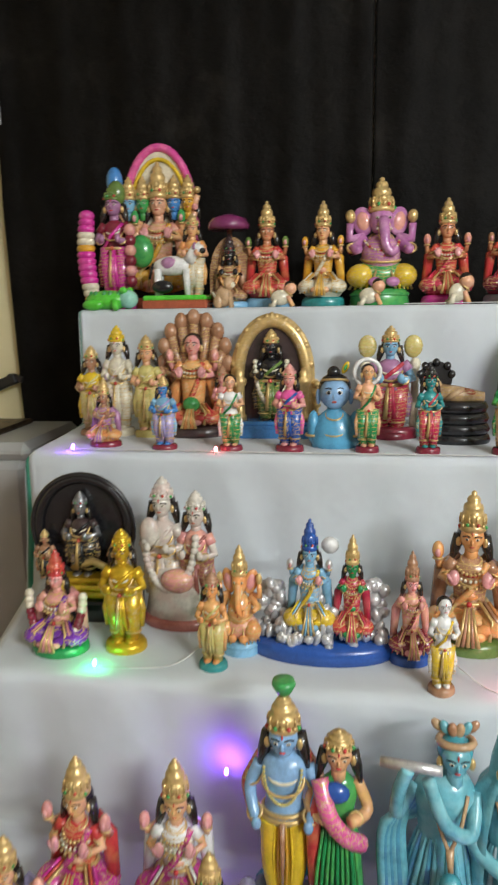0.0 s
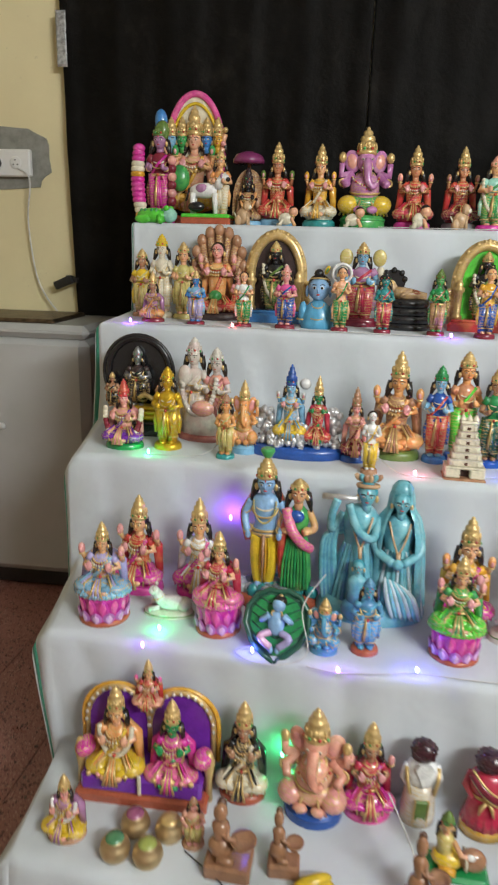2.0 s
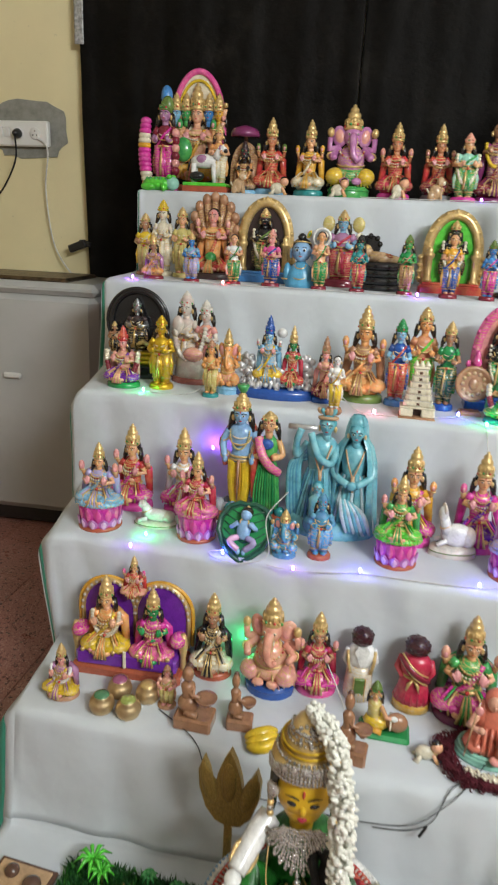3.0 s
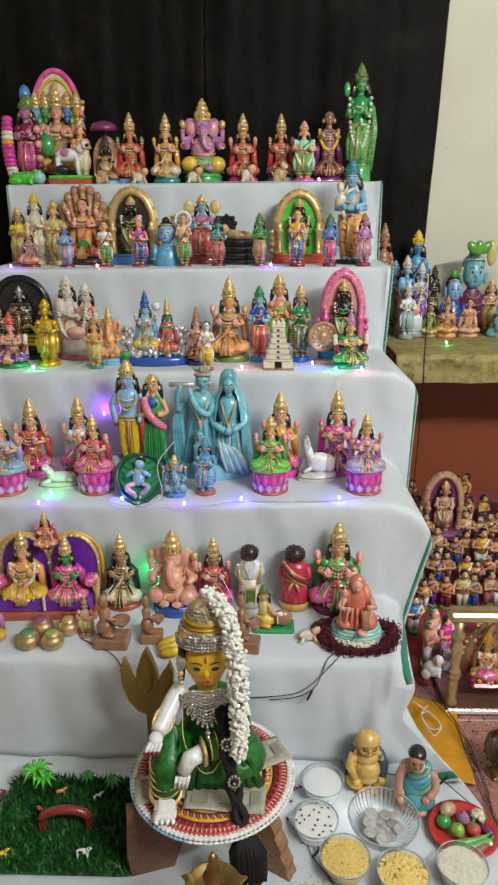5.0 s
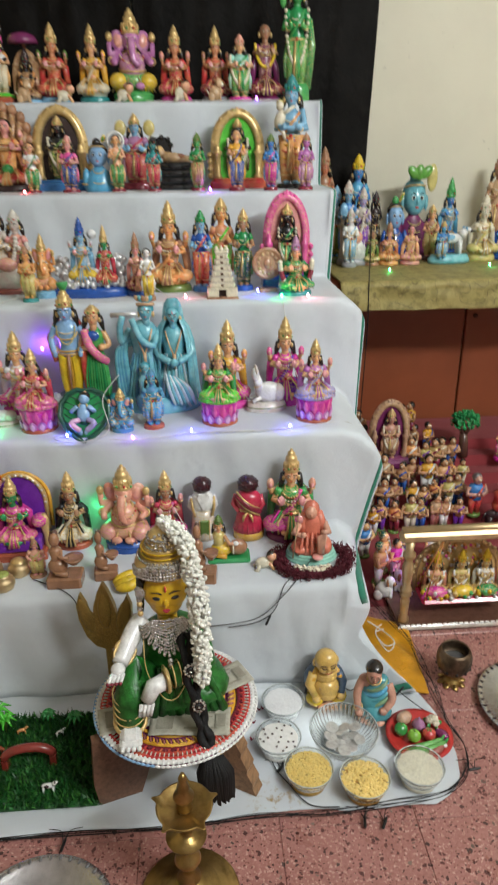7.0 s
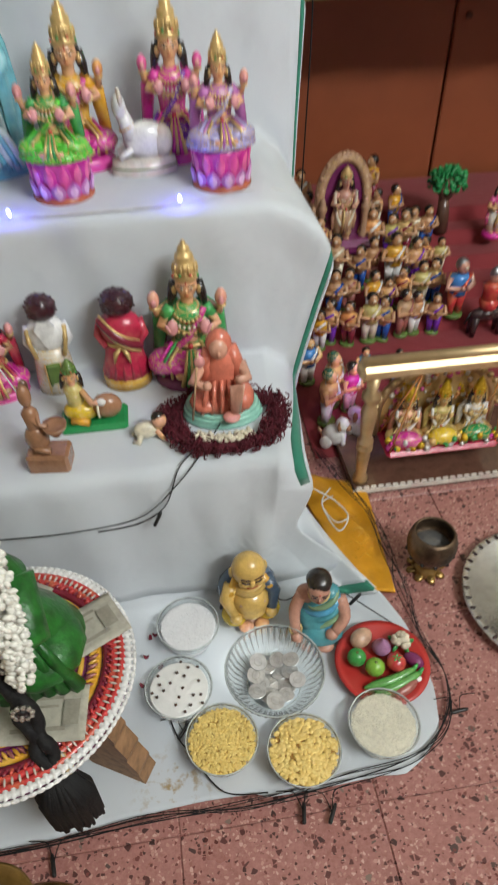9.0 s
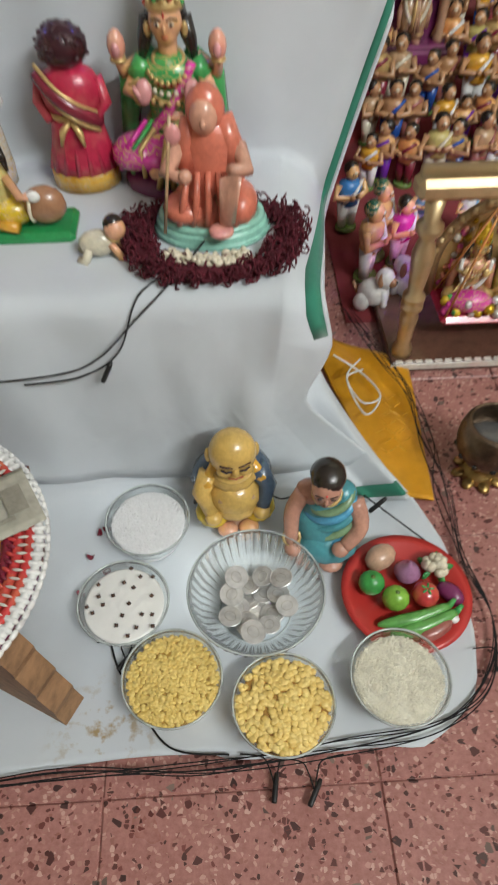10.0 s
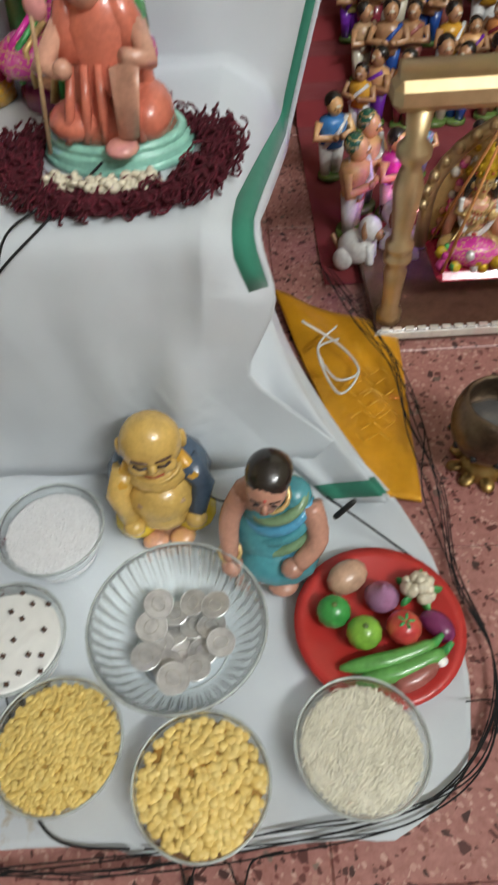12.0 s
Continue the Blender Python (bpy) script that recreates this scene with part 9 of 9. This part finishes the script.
def rider(x, y, z, label, body, coat):
    b = Build()
    beast(b, 0, 0, 0, .12, .09, body, body)
    b.ell((-.005, 0, .085), (.022, .026, .02), coat)
    b.lathe((-.005, 0, .085), [(.02, 0), (.018, .03), (.022, .045), (.008, .055)], coat, 12)
    b.ell((-.005, -.002, .152), (.012, .012, .015), "clay2")
    b.lathe((-.005, 0, .158), [(.013, 0), (.010, .010), (.003, .02)], "steel", 10)
    return finish(b, "rider_figurine", x, y, z, label, "figurine")


villager(1.235, 1.00, .035, .150, "blue-coated soldier doll with a grey helmet", "blue", "red", "clay2", "steel", 10)
rider(1.300, .955, .005, "dark horse figurine carrying a red rider", "dark", "red")
rider(1.395, .985, .035, "brown elephant figurine carrying a rider", "clay", "orange")
standing(1.41, 1.22, .125, .150, .070, "white and pink standing couple figurine", "flesh", "white", "pink", base="magenta")
b = Build()
b.tube([(0, 0, 0), (.002, 0, .05), (-.002, .002, .09)], [.022, .016, .013], "walnut", 10)
for a in range(5):
    b.tube([(0, 0, .08), (.03 * math.cos(a * 1.26), .02 * math.sin(a * 1.26), .115)], [.008, .004], "walnut", 6)
ob = thing("toy_tree", None, (1.285, 1.27, .125), "toy tree with dark trunk and green foliage", "toy tree")
part("trunk", b, ob)
b = Build()
random.seed(6)
for k in range(170):
    a, e, q = random.uniform(0, 6.28), random.uniform(-.6, 1.5), random.uniform(.6, 1)
    b.ell((.055 * q * math.cos(a) * math.cos(e), .04 * q * math.sin(a) * math.cos(e), .135 + .035 * q * math.sin(e)), (.010, .007, .003), "green", (random.uniform(-60, 60), random.uniform(-60, 60), random.uniform(0, 180)), 6, 4)
part("crown", b, ob, "green leaf clumps")["kind"] = "stuff"


# ---------- swing ----------
def swing():
    ob = thing("toy_swing", None, (0, 0, 0), "champagne-gold metal toy swing on an inlaid base", "toy swing")
    base = part("base", Build().box((1.10, .575, .0095), (.510, .190, .019), "walnut", .002), ob, "dark base with white inlay")
    for k in range(36):
        part("inlay_bar", Build().box((.856 + .0138 * k, .4815, .0196), (.0095, .006, .0012), "bone", .0004), base)
    part("inlay_band", Build().box((1.10, .4790, .012), (.512, .002, .010), "bone", .0005), base)
    for x in (.862, 1.338):
        part("post", Build().lathe((x, .500, .019), [(0.0133, 0), (0.014, 0.012), (0.0094, 0.02), (0.0109, 0.05), (0.0125, 0.068), (0.0086, 0.076), (0.0148, 0.082), (0.0148, 0.088), (0.0109, 0.092), (0.0148, 0.096), (0.0148, 0.102), (0.0094, 0.108), (0.0117, 0.13), (0.0148, 0.165), (0.0109, 0.18), (0.0086, 0.186), (0.0164, 0.196), (0.0164, 0.204), (0.0094, 0.212), (0.0125, 0.24)], MAT["champagne"], 24), ob)
    part("beam", Build().box((1.10, .500, .272), (.530, .034, .026), MAT["champagne"], .007), ob)
    part("beam_top", Build().tube([(.84, .500, .288), (1.36, .500, .288)], .010, MAT["champagne"], 14), ob)
    seat = part("seat", Build().box((1.020, .545, .062), (.215, .075, .014), "crimson", .006), ob, "red cushioned seat")
    out = arch_line(.225, .150, .060, 18, .35)
    b = Build()
    b.upright([(px + 1.020, pz) for px, pz in out], .580, .586, "gold")
    part("backrest", b, seat, "gilded backrest")
    b = Build().tube([(px + 1.020, .580, pz) for px, pz in out], .008, MAT["champagne"], 8)
    part("back_rim", b, seat, "gilded rim")
    studs = Build()
    random.seed(8)
    for k in range(170):
        px, pz = random.uniform(-.10, .10), random.uniform(.075, .195)
        if (px / .108) ** 2 + max(0, (pz - .10) / .10) ** 2 < 1:
            studs.ell((1.020 + px, .579, pz), random.uniform(.003, .0065), random.choice(("gilt", "silver", "coral", "orange", "bone", "pink")), None, 6, 4)
    part("stud_work", studs, seat, "gilt and orange studs")["kind"] = "stuff"
    for k in range(19):
        part("bead", Build().ell((out[k + 1][0] * 1.06 + 1.020, .572, out[k + 1][1] + .004), .0065, MAT["champagne"], None, 8, 6), seat)
    for x in (.918, 1.122):
        for dy in (-.03, .03):
            part("cord", Build().tube([(x, .545 + dy, .066), (x + (.03 if x < 1 else -.03), .502, .262)], .0018, "orange", 6), ob, "orange cord")


swing()
b = Build()
random.seed(15)
for k in range(90):
    b.ell((1.020 + random.uniform(-.105, .105), .522 + random.uniform(-.012, .012), .074 + random.uniform(-.004, .016)), random.uniform(.004, .008), random.choice(("magenta", "gilt", "yellow", "leaf", "bone", "silver", "gold")), None, 6, 4)
thing("flower_heap", b, (0, 0, 0), "heap of bright flowers before the swing deities", "flowers")
for x, c, t in ((.955, "magenta", "coral"), (1.020, "yellow", "straw"), (1.085, "green", "white")):
    b = Build()
    sitting(b, 0, 0, 0, .125, .074, "gold", "gold", t, "gold", 2, "gilt", "white")
    b.ell((0, -.026, .016), (.030, .018, .016), c + "+")
    finish(b, "swing_deity", x, .552, .069, f"small gilded deity figurine in {c} on the swing", "statue", "deities on the swing")


# ---------- wires and fairy lights ----------
def cord(pts, r, mat, name, label, per=8):
    return thing(name, Build().tube(bez(pts, per), r, mat, 6), (0, 0, 0), label, "cable")


random.seed(90)
for k in range(6):
    w = lambda q: random.uniform(-q, q) * .65
    cord([(-.32, -.035 + w(.01), .010), (-.1, -.03 + w(.012), .010), (.10, -.025 + w(.01), .011), (.30, -.028 + w(.012), .010), (.45, -.018 + w(.01), .012), (.58, -.020 + w(.012), .011), (.70, -.012 + w(.012), .013), (.80, .000 + w(.012), .011), (.858, .045 + w(.012), .010), (.880, .11 + w(.01), .010), (.868 + w(.008), .18 + w(.012), .010), (.866 + w(.016), .27 + w(.01), .012), (.856 + w(.022), .34 + w(.02), .022), (.846 + w(.024), .42 + w(.02), .024), (.832 + w(.02), .50 + w(.02), .026), (.80 + w(.02), .60, .02)], .0006, MAT["wire"], "black_wire", "thin black light-string wire lying along the cloth edge")
cord([(-.02, .40, .268), (.05, .355, .268), (.08, .330, .262), (.105, .308, .235), (.16, .300, .205), (.25, .31, .19), (.36, .310, .185), (.45, .308, .195), (.49, .312, .21), (.53, .318, .25), (.56, .345, .266), (.60, .40, .28)], .0010, MAT["wire"], "black_wire", "black wire sagging across the front of the lowest step")
cord([(.41, .310, .18), (.47, .306, .192), (.51, .314, .215), (.535, .335, .266), (.57, .37, .27)], .0010, MAT["wire"], "black_wire", "second black wire looping over the lowest step")
cord([(.902, 1.248, 1.02), (.904, 1.242, .76), (.906, 1.236, .60), (.900, 1.24, .30), (.89, 1.2, .12)], .0018, MAT["wire"], "black_wire", "black wire hanging down in front of the table")
cord([(.47, .17, .010), (.488, .09, .010), (.51, .05, .010), (.545, .00, .010), (.60, -.01, .011)], .0010, MAT["wire"], "black_wire", "black wire lying between the bowls")
cord([(.64, .262, .06), (.67, .250, .04), (.70, .25, .06)], .0010, MAT["wire"], "black_wire", "black wire passing behind the seated statues")
cord([(.76, .235, .06), (.79, .225, .035), (.83, .20, .014), (.86, .17, .010)], .0010, MAT["wire"], "black_wire", "black wire rising beside the seated lady")
for x, y in ((.640, -.040), (.675, -.046), (.335, -.05), (.10, -.045), (.880, .055), (.500, .085)):
    for s in (-1, 1):
        cord([(x, y, .009), (x + .004 * s, y + (.016 if y < .0 else .010), .010), (x + .010 * s, y + (.026 if y < .0 else .02), .011), (x + .03 * s, y + (.030 if y < .0 else .02), .011)], .0007, MAT["wire"], "black_wire", "short black wire leading to a connector")
for x, y, z, tz, ry in ((.496, .306, .196, 25, 60), (.10, .304, .232, -30, 60), (.640, -.040, .008, 80, 0), (.675, -.046, .008, 60, 0), (.335, -.05, .008, 100, 0), (.880, .055, .008, 5, 0), (.500, .085, .010, 50, 0), (.575, .255, .045, 0, 80), (.775, .228, .05, 20, 40), (.10, -.045, .008, 80, 0)):
    b = Build().lathe((0, 0, 0), [(.0022, -.012), (.0027, -.010), (.0027, .008), (.0018, .013)], MAT["plastic_black"], 10)
    o = thing("wire_connector", b, (0, 0, 0), "small black connector on the light string", "connector", "light-string connectors")
    o.matrix_world = pose(x, y, z, 0, 90 - ry, tz)
for k in range(2):
    cord([(.80, .46 + .02 * k, .03), (.775, .44, .035), (.79, .40 - .02 * k, .03), (.815, .41, .03), (.80, .45, .03), (.76, .47, .05)], .0014, MAT["wire_clear"], "white_wire", "coiled thin white wire on the foil packet")


def lace(pts, label="thin clear fairy-light wire trailing over the cloth"):
    cord(pts, .0011, MAT["wire_clear"], "fairy_wire", label)


lace([(-.25, .925, .776), (-.14, .94, .776), (-.10, .99, .80), (-.12, 1.05, .84)])
lace([(.25, .97, .80), (.30, .93, .777), (.36, .915, .776), (.44, .93, .776), (.53, .945, .78), (.585, .908, .777), (.66, .905, .776)])
lace([(.590, .905, .777), (.60, .80, .66), (.615, .76, .60), (.64, .72, .56)])
lace([(.05, .62, .521), (.02, .600, .522), (.045, .578, .520), (.10, .572, .521), (.15, .59, .54), (.135, .64, .60), (.17, .70, .64)])
lace([(.15, .58, .521), (.206, .573, .521), (.28, .585, .521), (.34, .60, .521), (.45, .60, .521), (.575, .608, .521), (.68, .64, .52), (.745, .66, .50), (.765, .62, .42)])
lace([(.40, 1.24, 1.031), (.20, 1.238, 1.031), (-.12, 1.236, 1.031), (-.39, 1.236, 1.031)])
lace([(.30, .45, .40), (.335, .41, .35), (.36, .38, .30)])
lace([(.50, 1.535, 1.291), (.574, 1.534, 1.291), (.64, 1.54, 1.291), (.30, 1.55, 1.291), (.22, 1.545, 1.291)])
GLOW = {}


def led(x, y, z, c, power=0.0):
    rgb = dict(blue=(.10, .12, 1), violet=(.30, .08, 1), green=(.05, 1, .30), red=(1, .10, .12), pink=(1, .25, .35), white=(.8, .85, 1))[c]
    if c not in GLOW:
        GLOW[c] = glow("led_" + c, rgb, 50)
    b = Build()
    b.lathe((0, 0, 0), [(.0020, 0), (.0028, .002), (.0030, .005), (.0022, .008), (.0007, .0095)], GLOW[c], 10)
    ob = thing("fairy_light", b, (x, y, z), f"tiny glowing {c} fairy light", "fairy light", "fairy lights")
    part("cap", Build().lathe((0, 0, -.004), [(.0022, 0), (.0024, .0045)], MAT["wire_clear"], 8), ob)
    if power:
        data = bpy.data.lights.new("led_glow", "POINT")
        data.energy, data.color, data.shadow_soft_size = 2.2 * power, rgb, .004
        lamp = new("led_glow", data)
        lamp.location = (x, y - .004, z + .014)


for q in ((.412, 1.236, 1.031, "violet", .02), (-.126, 1.236, 1.031, "red", 0), (.574, 1.534, 1.291, "violet", 0), (-.248, .925, .777, "green", .025), (.333, .925, .777, "pink", .02),
          (.528, .945, .785, "blue", .03), (.589, .907, .777, "green", .02), (.659, .905, .777, "pink", .02), (-.134, .635, .522, "green", .025), (.341, .600, .524, "blue", .05),
          (.577, .608, .524, "blue", .04), (.206, .573, .522, "violet", .015), (.051, .600, .522, "blue", .03), (.117, .575, .330, "green", .02), (-.047, .872, .66, "violet", .05),
          (-.397, 1.238, 1.031, "violet", .03), (.945, .63, .125, "violet", .10), (-.147, .576, .520, "violet", .01),
                    (.85, .70, .07, "blue", .04), (.925, .66, .05, "pink", .02), (1.02, 1.43, .757, "green", .01), (1.40, 1.50, .757, "green", .01), (.045, .59, .395, "red", 0)):
    led(*q)


# ---------- floor tiles ----------
tile = Build()
tile.box((0, 0, 0), (.2504, .2504, .012), MAT["floor"], .0012)
tile_mesh = tile.mesh("tile")
for i in range(-7, 8):
    for j in range(-7, 9):
        if -.36 < .485 + .2516 * i - .126 < .40 and .10 < -.038 + .2516 * j - .126 < 1.7:
            continue
        ob = new("tile", tile_mesh)
        ob.parent = floor
        ob.matrix_basis = pose(.485 + .2516 * (i - .5), -.038 + .2516 * (j - .5), -.006)
